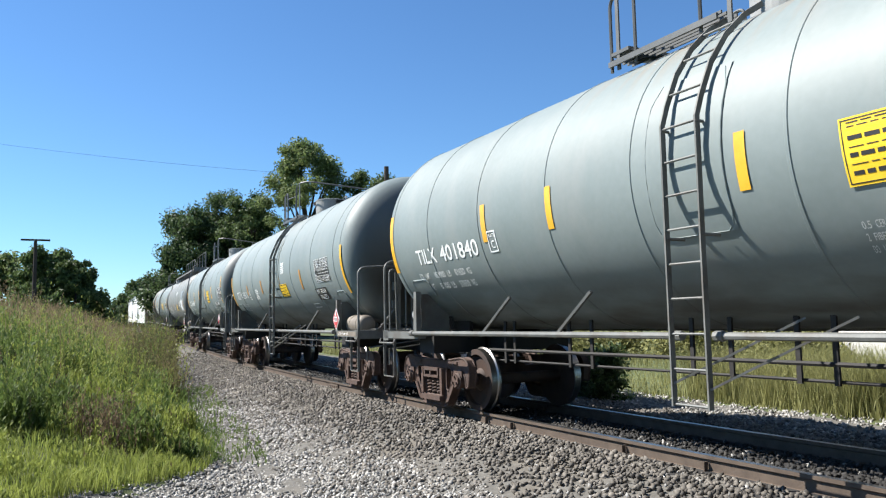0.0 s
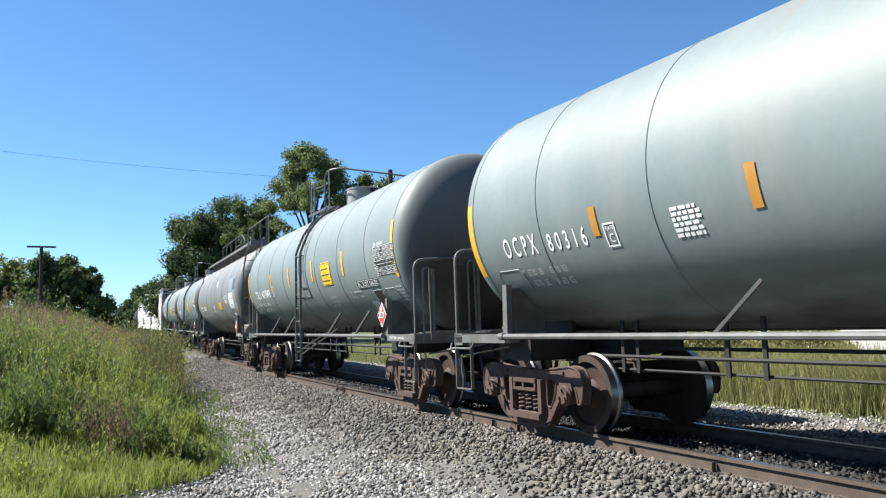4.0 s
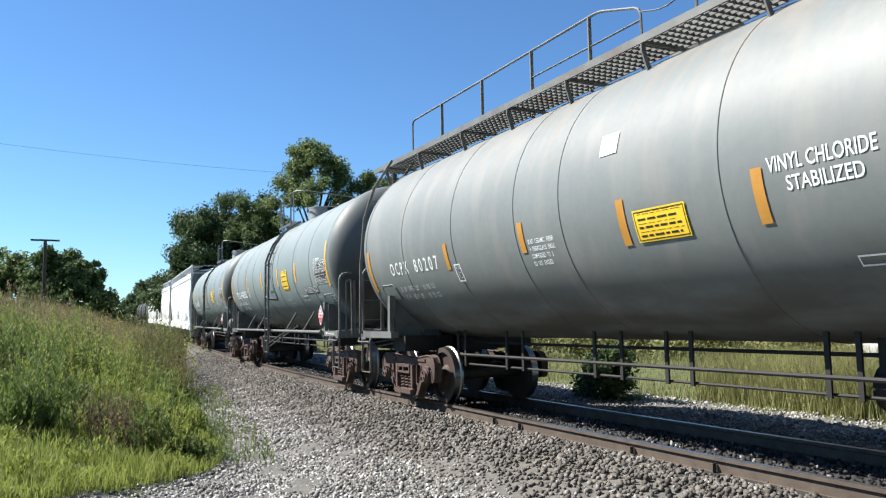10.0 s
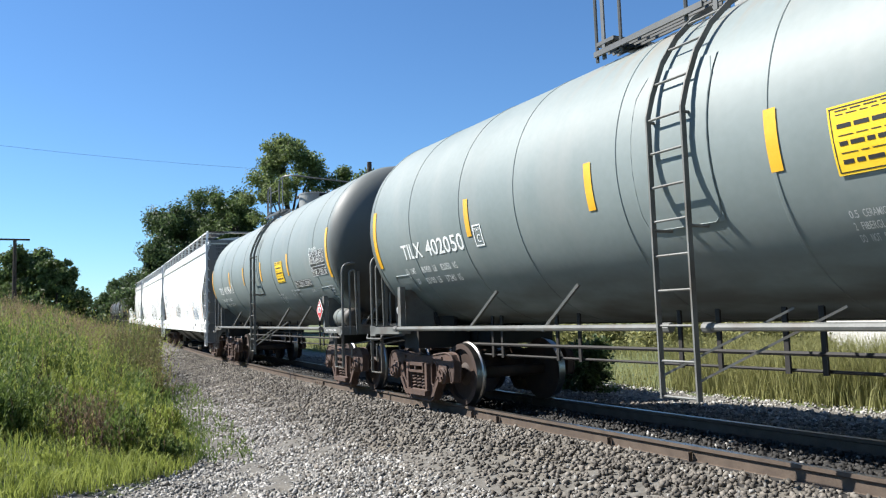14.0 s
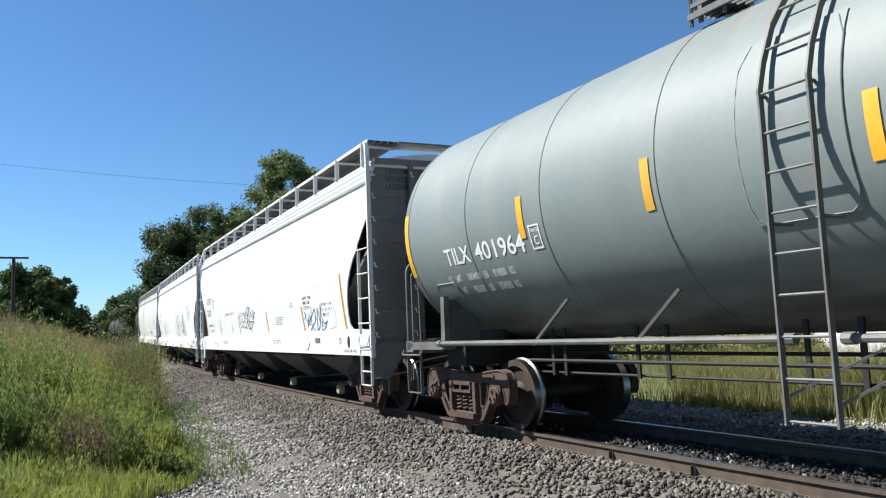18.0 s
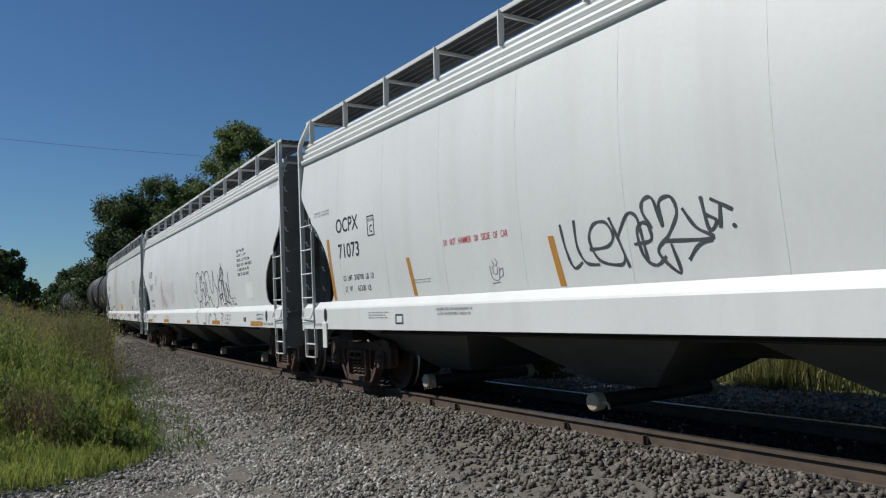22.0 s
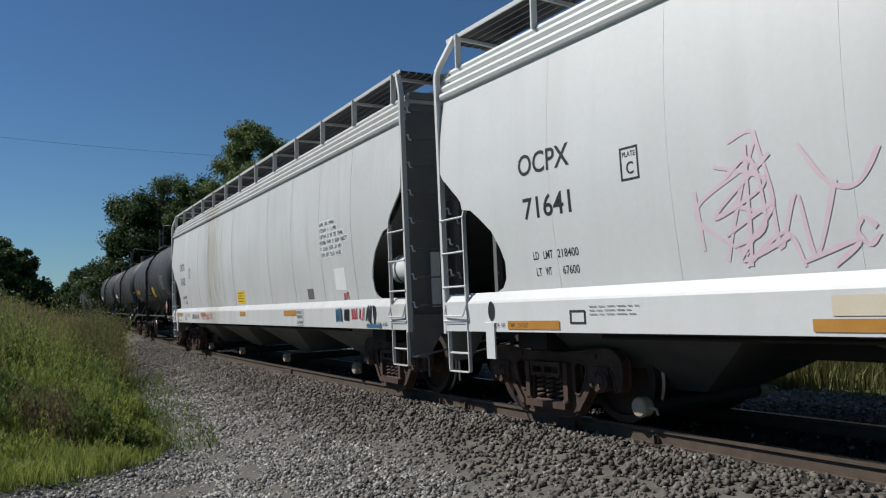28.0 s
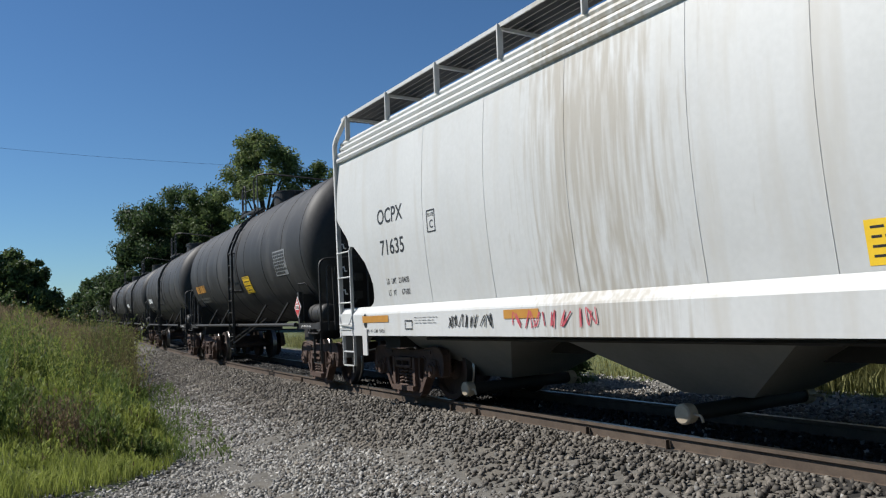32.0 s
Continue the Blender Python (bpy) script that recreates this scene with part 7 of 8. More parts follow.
def build_bridge():
    """The road bridge that crosses the track to the right."""
    br = thing("road_bridge", "concrete road bridge with a wire-mesh fence on its parapet", "bridge", "", "structure")
    # local x along the deck, y across it, z from the rail top
    yaw = -14.0
    ax, ay = 9.2, 13.5
    br.matrix_world = pose(ax, ay, 0, 0, 0, 90 + yaw)
    box_ = lambda *a: box(bmesh.new(), *a)
    part("deck", box_(0, -8.0, 6.35, 70, 16.0, 0.5), CONCRETE, br)
    part("fascia_beam", box_(0, -0.2, 5.7, 70, 0.4, 0.85), CONCRETE, br)
    part("parapet", box_(0, 0.06, 6.95, 70, 0.25, 0.75), CONCRETE, br)
    for z in (6.68, 6.38):
        part("drip_groove", box_(0, 0.19, z, 70, 0.04, 0.05), SOOT, br)
    for k in range(10):
        part("girder", box_(0, -1.2 - 1.55 * k, 5.6, 70, 0.3, 1.0), SOOT, br)
    for k in range(36):
        part("fence_post", shared("bridge_post", lambda q: box(q, 0, 0, 7.85, 0.06, 0.06, 1.1), MESH_GREY), None, br, at=pose(-35 + 2 * k, 0.06, 0))
    for z in (7.4, 7.85, 8.35):
        part("fence_rail", box_(0, 0.06, z, 70, 0.05, 0.05), MESH_GREY, br)
    bm = bmesh.new()
    for k in range(460):
        box(bm, -35 + 0.152 * k, 0.06, 7.88, 0.02, 0.012, 0.95)
    part("wire_mesh", bm, MESH_GREY, br)
    # unseen grassed approach bank behind the bridge's end, added to block light from the heads
    bm = bmesh.new()
    slab(bm, [(-19.0, -1.5), (-23.0, 6.0), (-75.0, 6.0), (-75.0, -1.5)], -0.5, -15.5)
    part("abutment", bm, CONCRETE, br)
    bm = bmesh.new()
    for y0, y1 in ((-0.5, 9.0), (-15.5, -25.0)):
        q = [bm.verts.new(p) for p in ((-23, y0, 6.0), (-75, y0, 6.0), (-75, y1, -1.0), (-19, y1, -1.0), (-19, y0, -1.0))]
        bm.faces.new((q[0], q[1], q[2], q[3]))
        bm.faces.new((q[0], q[3], q[4]))
    part("approach_slope", bm, TURF, br)
    for x in (4.0, -16.0):
        for y in (-1.2, -4.6, -8.0, -11.4, -14.8):
            part("pier_column", lathe(bmesh.new(), [(-1.2, 0.45), (5.1, 0.45)], "z", 20, (x, y, 0)), CONCRETE, br)
    across = Matrix(((0, 1, 0, 32.0), (1, 0, 0, 0), (0, 0, 1, 0), (0, 0, 0, 1)))
    part("abutment", slab(bmesh.new(), [(-2.4, -1.5), (-15.5, -1.5), (-15.5, 6.0), (-8.9, 6.0), (-8.3, 4.35), (-5.2, 4.1), (-4.9, 6.0), (-2.4, 6.0)], 0, 3.0), CONCRETE, br, at=across)
    w = part("retaining_wall", slab(bmesh.new(), [(6.0, -1.2), (6.0, 2.75), (9.5, 2.45), (10.5, 2.25), (30.0, 2.3), (60.0, 2.9), (60.0, -1.2)], -2.35, -2.0), PALE_CONCRETE, br, "pale concrete retaining wall with spray tags")
    tag_sheet = lambda u, v, up: Vector((u, -2.0 + up, v))
    for x0, x1, z0, z1, n in ((14.7, 17.1, 1.45, 2.16, 4), (34.5, 46.0, 1.25, 2.5, 6)):
        t = (x1 - x0) / n
        teeth = bmesh.new()
        for k in range(n):
            patch(teeth, tag_sheet, x0 + t * k, x0 + t * (k + 0.52), z0 + 0.25 * (z1 - z0) * (k % 2), z1, 0.01, 1, 1, 0.25)
        patch(teeth, tag_sheet, x0, x1, z1 - 0.1, z1, 0.014, 1, 1)
        part("spray_tag", teeth, SPRAY_BLACK, w, "dark slate spray tag of upright bars")
    part("spray_tag", bmesh_blob(tag_sheet, 10.15, 1.99, 0.95, 0.24, 0.01), YELLOW, w, "yellow rounded spray tag")
    part("tag_outline", scribble(bmesh.new(), tag_sheet, 9.35, 10.95, 1.83, 2.14, 71, 5, 0.06, 0.014), INK, w)



build_track()
build_ballast()
build_trees()
build_poles()
build_bridge()
build_grass()


# ------------------------------------------------ the train
def add(car, s, spacing):
    CARS.append((car, s, spacing))
    return car


def build_train():
    grey = "grey-green tank car with top platform, white stencils, amber stripes"
    tilx = (1.545, 2.735, 6.25, 5.58, 6.75)
    add(tank_car(70.4, grey, "grey", "TILX", "401840", size=(1.545, 2.735, 6.2, 5.58, 6.75), lx=0.14, brake=False), 70.4, 5.5)
    add(tank_car(55.43, "grey tank car with a two-line black commodity panel", "grey", "OCPX", "80316", signs="ocpx", seams=(5.6, 3.86, 1.97, -0.3, -2.73, -4.6), lx=0.12), 55.43, 5.5)
    add(tank_car(40.35, grey, "grey", "TILX", "401848", size=tilx, spots=(-3.15, -1.1, 1.11, 3.39, 6.2, 1.86, 3.99, 5.28), brake=False, seams=(4.76, 3.04, 1.35, -0.3, -1.7, -3.3, -4.9), lx=-0.03, weights=("179900", "81600", "83100", "37690")), 40.35, 5.5)
    add(tank_car(25.74, "weathered grey tank car with a grated walkway along its top", "aged", "OCPX", "80207", "walkway", "ocpx", size=(1.6, 2.67, 5.95, 5.25, 6.5), seams=(4.22, 2.45, 0.11, -0.85, -2.54, -4.3)), 25.74, 5.5)
    add(tank_car(10.93, grey, "grey", "TILX", "402050", size=(1.56, 2.745, 6.4, 5.66, 6.72), spots=(-3.3, -0.82, 1.38, 3.41, 6.22, 1.86, 3.98, 5.22), brake=False, seams=(4.78, 3.17, 1.35, -0.4, -2.2, -3.5, -5.0), lx=0.14, weights=("180900", "82050", "82100", "37240")), 10.93, 5.5)
    add(tank_car(-4.1, grey, "grey", "TILX", "401964", size=(1.58, 2.76, 6.4, 5.66, 6.72), spots=(-3.48, -1.43, 0.74, 3.4, 6.35, 2.3, 3.7, 5.2), seams=(5.45, 3.5, 1.91, -1.31, -3.08, -4.71), lx=-0.08, weights=("180400", "81850", "82600", "37450")), -4.1, 5.5)
    TAG[0] = ""
    g, side, sill = hopper_car(-21.0, "clean white covered hopper car with blue and black tags", "71073", rear=8.62, front=9.04, shift=0.45)
    spell(g, "warning", side, "DO NOT HAMMER ON SIDE OF CAR", -3.87, 2.02, 0.08, 1.35, RED)
    loops = [[(-1.66, 2.05), (-1.61, 1.79), (-1.52, 1.61), (-1.39, 1.66)], [(-1.45, 2.07), (-1.44, 1.81), (-1.34, 1.65), (-1.16, 1.62)], [(-1.27, 1.77), (-1.03, 1.78), (-0.94, 1.87), (-1.02, 2.0), (-1.18, 2.0), (-1.26, 1.86), (-1.15, 1.66), (-0.89, 1.6), (-0.82, 1.66)], [(-0.97, 2.04), (-0.89, 1.86), (-0.78, 1.57)], [(-0.89, 1.84), (-0.74, 2.04), (-0.63, 2.01), (-0.59, 1.84), (-0.55, 1.61)]]
    crown = [[(-0.69, 1.77), (-0.49, 1.79), (-0.5, 1.91), (-0.57, 1.95), (-0.64, 1.87), (-0.59, 1.65), (-0.46, 1.57), (-0.34, 1.64)], [(-0.46, 1.89), (-0.55, 2.04), (-0.53, 2.14), (-0.42, 2.14), (-0.34, 1.89), (-0.35, 2.1), (-0.22, 2.13), (-0.17, 1.99), (-0.28, 1.82), (-0.42, 1.68), (-0.21, 1.49), (-0.27, 1.74)], [(-0.36, 1.77), (0.16, 1.75), (0.01, 1.85), (-0.11, 2.02)], [(0.16, 1.74), (0.01, 1.7), (-0.1, 1.59)], [(0.09, 2.09), (0.14, 1.82), (0.22, 1.88), (0.12, 1.94)], [(0.18, 2.06), (0.38, 1.95)], [(0.27, 2.01), (0.25, 1.82)], [(0.37, 1.84), (0.39, 1.81)]]
    part("spray_tag", sprayed(bmesh.new(), side, loops + crown, 0.03), SPRAY_BLACK, g, "black looped spray-painted tag")
    zigzag = [[(5.05, 1.83), (5.2, 1.62)], [(5.19, 1.79), (5.0, 1.67)], [(5.4, 1.78), (5.19, 1.51), (5.46, 1.72)], [(5.58, 1.91), (5.5, 1.57), (5.69, 1.43)], [(5.29, 1.58), (5.57, 1.73), (5.81, 1.86), (5.78, 1.63), (5.58, 1.54), (5.39, 1.44)], [(5.79, 1.85), (5.85, 1.67), (5.92, 1.52)], [(5.86, 1.45), (5.91, 1.61), (6.01, 1.88), (6.09, 1.57), (6.21, 1.93), (6.23, 1.7), (6.37, 1.56), (6.56, 1.61)], [(6.21, 1.62), (6.16, 1.43), (6.36, 1.47), (6.56, 1.6)], [(6.2, 1.62), (6.29, 1.5)], [(5.83, 1.44), (5.99, 1.47), (6.09, 1.58)], [(5.24, 1.66), (5.41, 1.55)]]
    part("spray_tag", sprayed(bmesh.new(), side, zigzag, 0.03), SPRAY_BLUE, g, "blue zigzag spray-painted tag with arrows")
    part("pencil_scrawl", sprayed(bmesh.new(), side, [[(7.0, 2.32), (7.1, 2.1), (7.02, 1.85), (7.12, 1.68), (7.05, 1.5)], [(6.7, 1.46), (6.9, 1.47), (7.05, 1.5)], [(6.05, 2.25), (6.2, 2.26), (6.14, 2.08)]], 0.008), FADED_INK, g)
    part("cup_sketch", sprayed(bmesh.new(), side, [[(-2.95, 1.72), (-2.92, 1.58), (-2.8, 1.56), (-2.77, 1.7)], [(-2.9, 1.7), (-2.88, 1.63), (-2.82, 1.63), (-2.81, 1.7)], [(-2.93, 1.52), (-2.78, 1.53)], [(-2.77, 1.66), (-2.71, 1.68), (-2.72, 1.6), (-2.79, 1.58)], [(-2.9, 1.78), (-2.87, 1.73), (-2.9, 1.7)], [(-2.84, 1.8), (-2.8, 1.75), (-2.84, 1.71)]], 0.009), FADED_INK, g)
    part("jacking_plate", slab(bmesh.new(), [(5.32 + 0.22 * math.cos(a), 1.19 + 0.15 * math.sin(a)) for a in [2 * math.pi * k / 6 for k in range(6)]], -1.615, -1.603), HOPPER_WHITE, g)
    part("card_holder", box(bmesh.new(), 6.1, -1.606, 1.24, 0.3, 0.012, 0.09), FRAME_GREY, g)
    for x in (-4.72, -1.72, 1.72, 4.95):
        part("reflective_stripe", patch(bmesh.new(), side, x - 0.045, x + 0.045, 1.44, 1.95, 0.006, 1, 5, -0.2), OCHRE, g)
    for x, k in ((-7.35, -0.06), (7.63, -0.08)):
        part("reflective_stripe", patch(bmesh.new(), side, x - 0.05, x + 0.05, 1.44, 2.42, 0.006, 1, 8, k), OCHRE, g)
    for k, row in enumerate(("INTERIOR LINING", "HEMPEL 35480", "12-2015 MRH")):
        spell(g, "lining_note", side, row, 5.0, 2.08 - 0.1 * k, 0.065, 0.042 * len(row), INK)
    for k, row in enumerate(("EXW 10-8  H 3-10", "EW   8-0  H 15-1", " 5800 CU FT")):
        spell(g, "capacity_note", side, row, 6.28, 1.9 - 0.1 * k, 0.065, 0.04 * len(row), INK)
    part("pull_mark", write(bmesh.new(), sill, "PULL", 7.42, 1.24, 0.05, 0.16, 0.003), INK, g)
    part("pull_mark", write(bmesh.new(), sill, "LIFT", 7.43, 1.17, 0.05, 0.13, 0.003), INK, g)
    part("load_note", bars(bmesh.new(), side, 2.55, 3.3, 1.6, 1.8, 4, 16, 0.006, 1.0), FADED_INK, g)
    part("side_note", bars(bmesh.new(), side, -4.72, -4.2, 1.59, 1.66, 2, 17, 0.006, 1.3), FADED_INK, g)
    for k, row in enumerate(("CLOSE HOPPER GATES & ROOF HATCHES BEFORE MOVING CAR", "ALL CAPS TO BE SECURED PRIOR TO RELEASE OF CAR")):
        for x in (-4.09, 2.4):
            spell(g, "gate_note", sill, row, x + 0.04 * k, 1.235 - 0.055 * k, 0.034, 0.82 - 0.08 * k, INK, 0.003)
    for k, row in enumerate(("OWNERSHIP SUBJECT TO A SECURITY AGREEMENT", "FILED WITH THE SURFACE TRANSPORTATION BOARD")):
        spell(g, "corner_note", side, row, -7.95, 2.88 - 0.05 * k, 0.034, 0.64, FADED_INK)
    part("blank_note", bars(bmesh.new(), side, 3.95, 4.2, 1.95, 2.08, 3, 19, 0.006, 1.0), FADED_INK, g)
    for k, row in enumerate(("CAUTION", "NO SIDE", "LADDER")):
        part("end_caution", write(bmesh.new(), end_sheet(9.04 - 0.085), row, -1.22, 4.0 - 0.13 * k, 0.09, 0.4, 0.0), INK, g)
    add(g, -20.95, 7.5)
    h, side, sill = hopper_car(-40.0, "white covered hopper car with grey and pink spray tags", "71641")
    on_body = lambda u, v, up: side(u, v, up) if v > 1.42 else Vector((u, -1.607 - up + 0.072 * max(0.0, min(1.0, (v - 1.3) / 0.12)), v))
    cloud = [[(0.97, 1.93), (1.27, 1.84), (1.33, 2.26), (1.57, 2.4), (1.8, 2.26), (1.83, 1.98)], [(1.8, 1.98), (1.97, 2.29), (2.09, 2.02), (2.08, 2.24), (2.23, 2.4), (2.41, 2.3), (2.42, 2.18)], [(2.42, 2.18), (2.57, 2.36), (2.88, 2.35), (3.03, 2.11), (3.13, 1.87), (3.26, 1.8), (3.38, 1.93), (3.44, 2.39)], [(3.44, 2.39), (3.56, 2.05), (3.8, 1.87), (3.79, 1.61), (3.65, 1.44), (3.52, 1.43)], [(2.0, 1.87), (1.82, 1.94), (1.81, 1.72), (1.96, 1.68), (2.06, 1.96), (2.26, 1.71), (2.19, 1.47)]]
    drips = [[(2.23, 2.07), (2.37, 2.09), (2.41, 1.78), (2.26, 1.73), (2.2, 1.95)], [(2.48, 1.73), (2.59, 2.16), (2.71, 1.61)], [(1.23, 1.76), (1.52, 1.5), (1.35, 1.24), (1.6, 1.0)], [(1.47, 1.58), (1.75, 1.62), (1.85, 1.44)], [(2.08, 1.55), (2.22, 1.48), (2.44, 1.58), (2.64, 1.53), (2.6, 1.44)], [(2.71, 1.61), (2.94, 1.71), (3.1, 1.5), (3.29, 1.45)], [(3.2, 1.28), (3.0, 1.2), (2.93, 1.0)], [(2.27, 1.05), (2.44, 1.0), (2.6, 1.08), (2.6, 1.28)], [(3.6, 1.3), (3.74, 1.2), (3.73, 1.04)]]
    part("spray_tag", sprayed(bmesh.new(), on_body, cloud + drips, 0.028), SPRAY_BLACK, h, "dark grey bubble-letter spray tag")
    ringed = [[(4.23, 2.18), (4.31, 2.37), (4.45, 2.38), (4.55, 2.25), (4.52, 2.11), (4.39, 2.05), (4.25, 2.1), (4.23, 2.18)], [(4.4, 2.49), (4.38, 1.96)], [(3.87, 1.83), (4.19, 2.12), (4.61, 2.32)], [(4.44, 2.37), (4.64, 2.19)], [(4.04, 2.23), (4.04, 1.9), (4.07, 1.59)], [(3.94, 1.69), (4.16, 1.73), (4.39, 1.74), (4.06, 1.6)], [(4.32, 2.04), (4.32, 1.55)], [(4.48, 2.04), (4.55, 1.54)], [(4.55, 2.09), (4.64, 1.6), (4.76, 1.54)]]
    jagged = [[(4.72, 1.89), (4.74, 1.62), (4.86, 1.54), (4.91, 1.7), (4.81, 2.0)], [(4.82, 2.0), (4.98, 1.76), (5.14, 1.61)], [(5.04, 2.26), (5.05, 2.02), (5.06, 1.76)], [(5.07, 1.71), (5.09, 1.68)], [(4.37, 1.49), (4.57, 1.51), (4.72, 1.44)], [(4.89, 1.5), (5.02, 1.54), (5.09, 1.46)], [(4.0, 1.59), (4.08, 1.48)], [(4.36, 1.29), (4.53, 1.25), (4.44, 1.14), (4.45, 1.07)], [(4.43, 1.01), (4.45, 0.99)]]
    part("spray_tag", sprayed(bmesh.new(), on_body, ringed + jagged, 0.032), SPRAY_BLACK, h, "dark grey jagged spray tag with a ring")
    pink = [[(-5.21, 2.13), (-5.18, 1.65)], [(-4.73, 2.25), (-5.23, 1.95), (-4.78, 1.59)], [(-4.85, 2.47), (-4.61, 2.49), (-4.78, 2.07), (-4.97, 1.55)], [(-4.61, 2.49), (-4.52, 1.93), (-4.87, 1.98)], [(-4.51, 2.01), (-4.49, 1.61), (-4.32, 2.0), (-4.23, 1.54), (-4.02, 2.05)], [(-4.27, 2.34), (-4.08, 2.05), (-3.87, 2.0), (-3.7, 2.22)], [(-4.81, 1.5), (-4.45, 1.73), (-4.32, 1.47)], [(-3.78, 1.7), (-3.86, 1.77), (-3.91, 1.68), (-3.84, 1.59), (-3.76, 1.66)], [(-3.5, 1.6), (-3.3, 2.3), (-3.1, 1.6)], [(-3.0, 2.2), (-2.8, 1.6), (-2.6, 2.3), (-2.45, 1.7)], [(-5.0, 2.3), (-4.55, 2.12), (-5.05, 1.9), (-4.5, 2.32)], [(-4.95, 1.75), (-4.5, 1.95), (-4.85, 1.55), (-4.4, 1.7)], [(-4.34, 1.5), (-3.9, 1.63), (-4.1, 1.46)], [(-4.7, 2.42), (-4.72, 1.95), (-4.76, 1.5)], [(-4.9, 2.2), (-4.66, 2.3), (-4.6, 1.8), (-4.9, 1.66)]]
    part("spray_tag", sprayed(bmesh.new(), side, pink, 0.034), SPRAY_PINK, h, "faded pink spray-painted tag")
    for k, row in enumerate(("EXW 10-8 H 3-10", "EW   8-0 H 15-1", "CU FT 6200")):
        spell(h, "capacity_note", sill, row, 4.72, 1.2 - 0.09 * k, 0.05, 0.04 * len(row), INK, 0.003)
    for k, row in enumerate(("OWNERSHIP SUBJECT TO A SECURITY AGREEMENT", "FILED WITH THE SURFACE TRANSPORTATION BOARD")):
        spell(h, "corner_note", side, row, 8.42, 3.77 - 0.05 * k, 0.034, 0.64, FADED_INK)
    for k, row in enumerate(("EXTERIOR PAINT", "HEMPEL", "ACF-HTS 10-1999")):
        spell(h, "paint_note", side, row, 5.2, 1.6 - 0.07 * k, 0.04, 0.028 * len(row), INK)
    for k, row in enumerate(("HOLLAND WEAR LINER", "NO LUBE REQUIRED")):
        spell(h, "liner_note", sill, row, 7.55, 1.22 - 0.08 * k, 0.04, 0.03 * len(row), INK, 0.003)
    part("card_holder", box(bmesh.new(), 6.6, -1.607, 1.14, 0.17, 0.012, 0.08), FRAME_GREY, h)
    for k, row in enumerate(("SIGMA 7456 LINING", "ETC-NASH TX  1-1999", "CAUTION: DO NOT USE STEAM,", "BOILING WATER OR SHARP OBJECTS", "TO CLEAN. ENTER CAR WITH", "CLEAN SOFT SOLED SHOES.")):
        spell(h, "caution_word", side, row, 6.02, 2.63 - 0.105 * k, 0.066, 0.043 * len(row), INK)
    part("white_label", patch(bmesh.new(), side, 6.6, 7.18, 1.58, 1.93, 0.006, 1, 6), WHITE, h)
    for x0, x1 in ((-7.82, -6.96), (-4.25, -3.35), (-0.1, 0.3), (3.3, 4.16), (7.09, 7.99)):
        part("sill_reflector", patch(bmesh.new(), sill, x0, x1, 1.01, 1.1, 0.003, 1, 1), OCHRE, h)
    part("buff_patch", patch(bmesh.new(), sill, -4.1, -3.4, 1.12, 1.26, 0.002, 1, 1), BUFF_PATCH, h)
    add(h, -40.0, 7.7)
    i, side, sill = hopper_car(-59.5, "streaked white covered hopper car with a white air reservoir", "71635", HOPPER_STREAK, 9.1, 9.45, streak=True)
    for k, row in enumerate(("SIGMA 7456 LINING", "ETC/NASH TX 12-1998", "CAUTION: DO NOT USE STEAM,", "BOILING WATER OR SHARP OBJECTS", "TO CLEAN. ENTER CAR WITH", "CLEAN SOFT SOLED SHOES.")):
        part("caution_patch", patch(bmesh.new(), side, 6.07, 6.13 + 0.043 * len(row), 2.684 - 0.105 * k, 2.784 - 0.105 * k, 0.004, 1, 2), HOPPER_WHITE, i)
        spell(i, "caution_word", side, row, 6.1, 2.7 - 0.105 * k, 0.066, 0.043 * len(row), INK, 0.01)
    part("white_label", patch(bmesh.new(), side, 6.65, 7.13, 1.59, 1.95, 0.006, 1, 6), WHITE, i)
    y = part("yellow_sign", patch(bmesh.new(), side, -0.12, 0.58, 1.46, 1.77, 0.006, 1, 4), YELLOW, i)
    part("sign_print", bars(bmesh.new(), side, -0.08, 0.54, 1.49, 1.75, 4, 3, 0.009, 1.2), INK, y)
    p = part("sill_label", patch(bmesh.new(), sill, 4.67, 5.03, 1.0, 1.3, 0.003, 1, 1), FADED_WHITE, i, "grey stencil patch")
    part("volume", write(bmesh.new(), sill, "CU FT 6200", 4.69, 1.03, 0.055, 0.32, 0.006), INK, p)
    part("volume_note", bars(bmesh.new(), sill, 4.7, 5.02, 1.12, 1.28, 2, 77, 0.006), FADED_INK, p)
    part("grey_patch", patch(bmesh.new(), side, 5.16, 5.49, 1.47, 1.66, 0.006, 1, 1), FRAME_GREY, i)
    for x0, x1 in ((-8.2, -7.3), (-4.35, -3.7), (0.3, 0.8), (3.84, 4.66)):
        part("sill_reflector", patch(bmesh.new(), sill, x0, x1, 1.18, 1.28, 0.003, 1, 1), OCHRE, i)
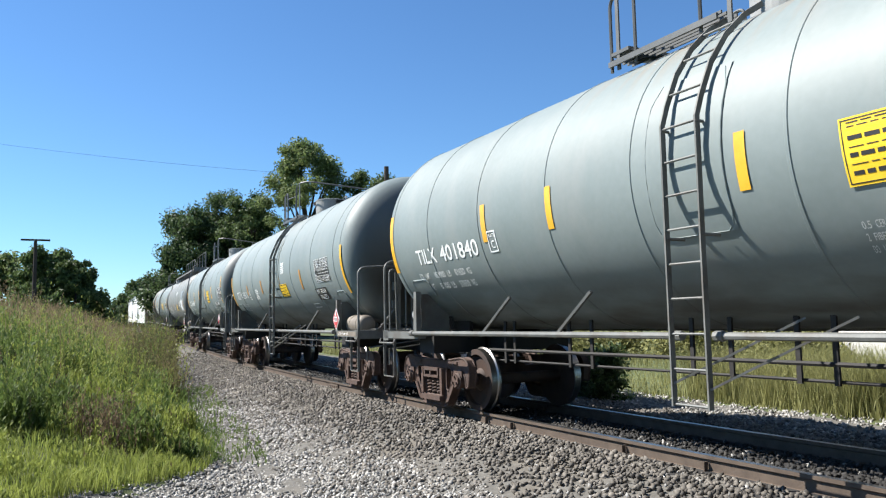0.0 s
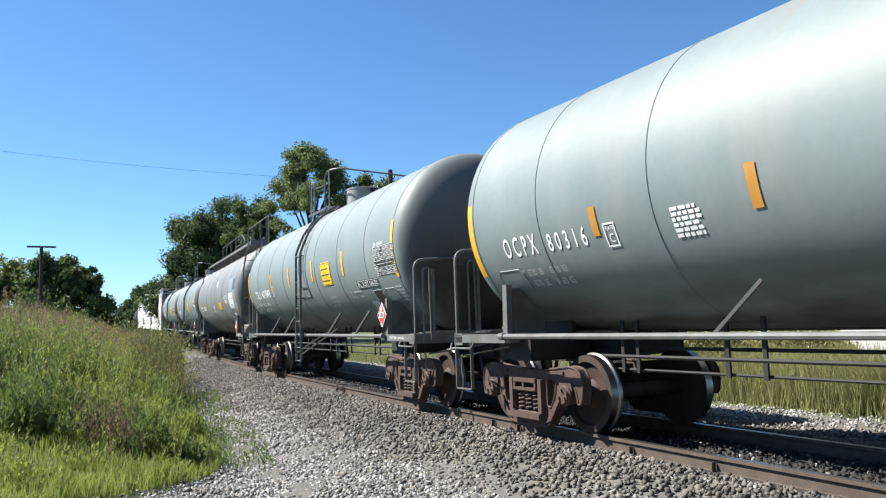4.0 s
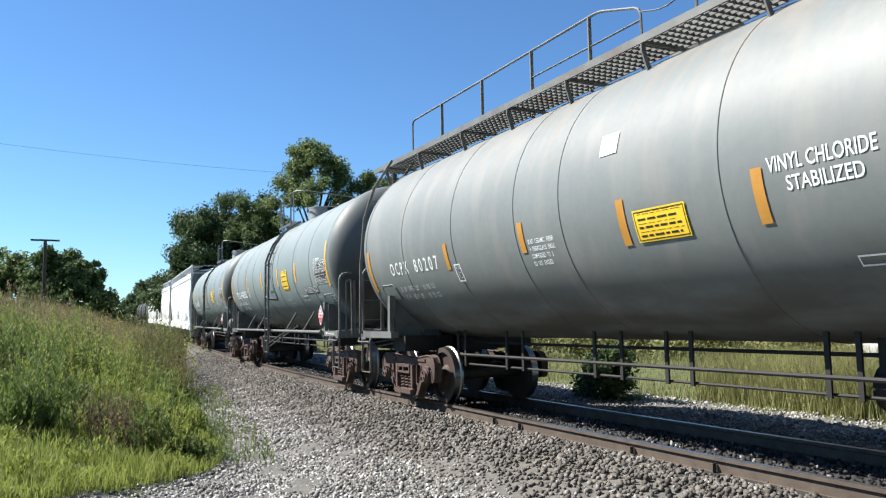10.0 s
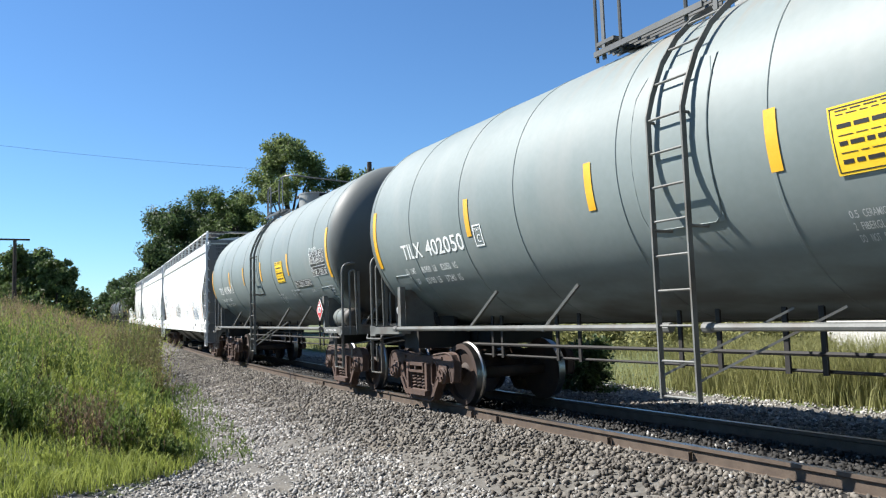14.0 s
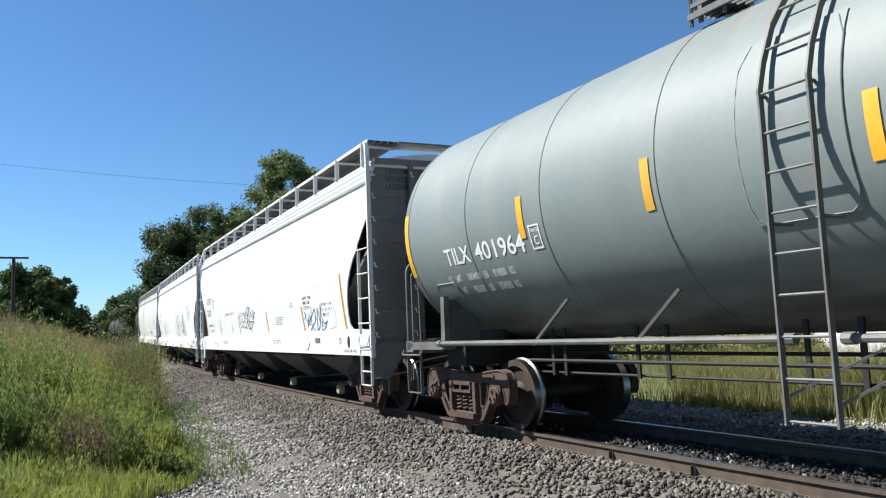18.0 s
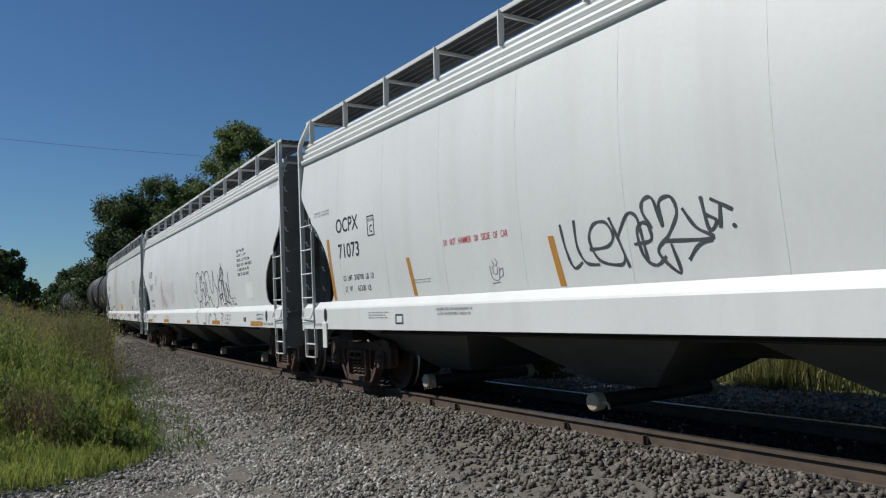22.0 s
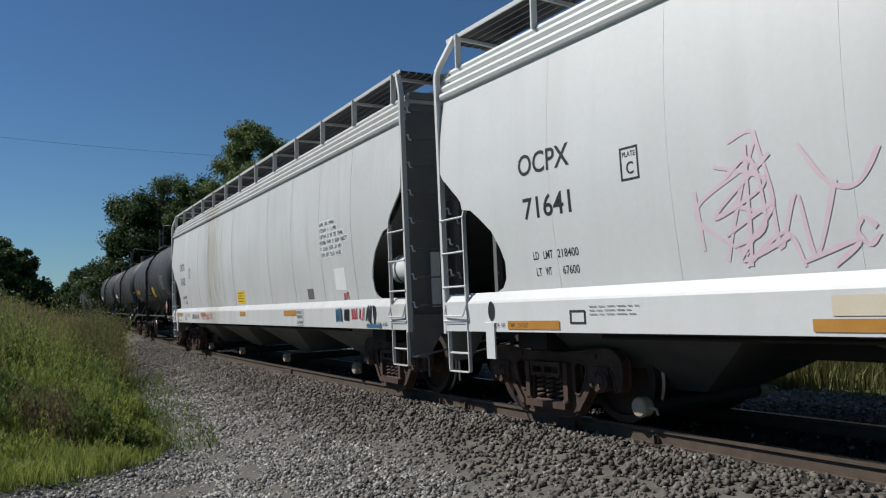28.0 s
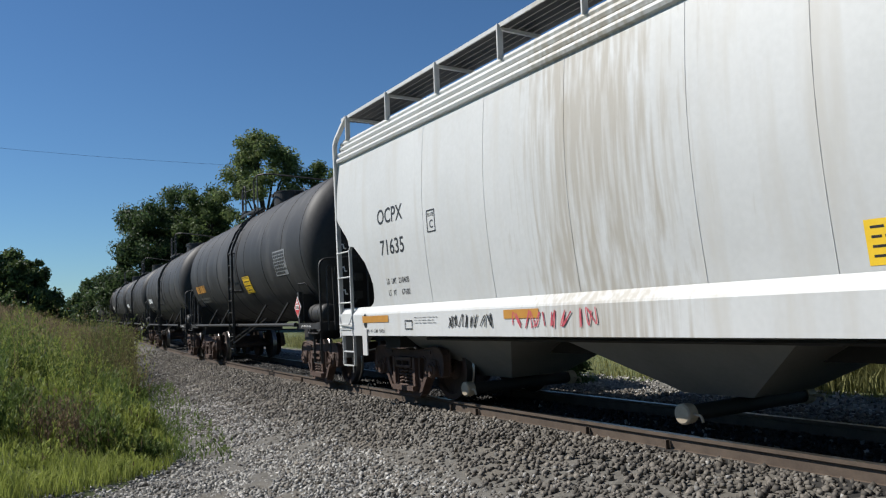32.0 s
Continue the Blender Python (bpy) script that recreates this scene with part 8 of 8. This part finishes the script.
    part("spray_tag", scribble(bmesh.new(), sill, -5.6, -4.6, 1.09, 1.25, 61, 8, 0.018, 0.004), INK, i, "black marker tag")
    part("spray_tag", scribble(bmesh.new(), sill, -4.2, -2.8, 1.07, 1.27, 62, 8, 0.015, 0.004), SPRAY_RED, i, "red marker tag")
    part("spray_tag", scribble(bmesh.new(), sill, 6.75, 7.05, 1.08, 1.3, 63, 3, 0.04, 0.004), SPRAY_BLUE, i, "blue spray tag")
    part("spray_tag", scribble(bmesh.new(), sill, 7.15, 7.35, 1.1, 1.28, 64, 4, 0.05, 0.004), INK, i, "black spray tag")
    part("spray_tag", scribble(bmesh.new(), sill, 7.45, 7.95, 1.1, 1.3, 65, 5, 0.028, 0.004), SPRAY_RED, i, "red spray tag")
    part("spray_tag", scribble(bmesh.new(), side, 6.95, 7.2, 1.42, 1.56, 67, 4, 0.02, 0.008), SPRAY_RED, i, "red spray tag")
    part("spray_tag", scribble(bmesh.new(), sill, 8.0, 8.4, 1.05, 1.33, 66, 3, 0.04, 0.004), INK, i, "black spray tag")
    part("blue_smear", patch(bmesh.new(), sill, 8.05, 8.6, 1.0, 1.05, 0.004, 1, 1), SPRAY_BLUE, i, "blue spray smear")
    add(i, -59.5, 7.8)
    black = "dusty black tank car with a top platform"
    for k, s in enumerate((-76.85, -91.75, -106.7, -121.6, -136.5, -151.5)):
        add(tank_car(s, black + (", amber lettering and stripes" if k == 0 else " and grey lettering"), "black", "", "amber" if k == 0 else ""), s, 5.5)


build_train()


# ------------------------------------------------ what moves
def car_pose(s, a):
    p, q = on_track(s + a), on_track(s - a)
    d = p - q
    m = (p + q) / 2
    return Matrix.Translation(m) @ Euler((0, -math.asin(d.z / d.length), math.atan2(d.y, d.x))).to_matrix().to_4x4()


def motions():
    for car, s, a in CARS:
        walk(car, [(t, car_pose(s + travelled(t), a)) for t in [0.5 * k for k in range(65)]])
    for w, x in WHEELS:
        turn = x * 77.0
        walk(w, [(t, pose(x, 0, WHEEL_R, 0, turn + math.degrees((travelled(t) - travelled(0)) / WHEEL_R), 0)) for t in [k / 10 for k in range(321)]])


motions()
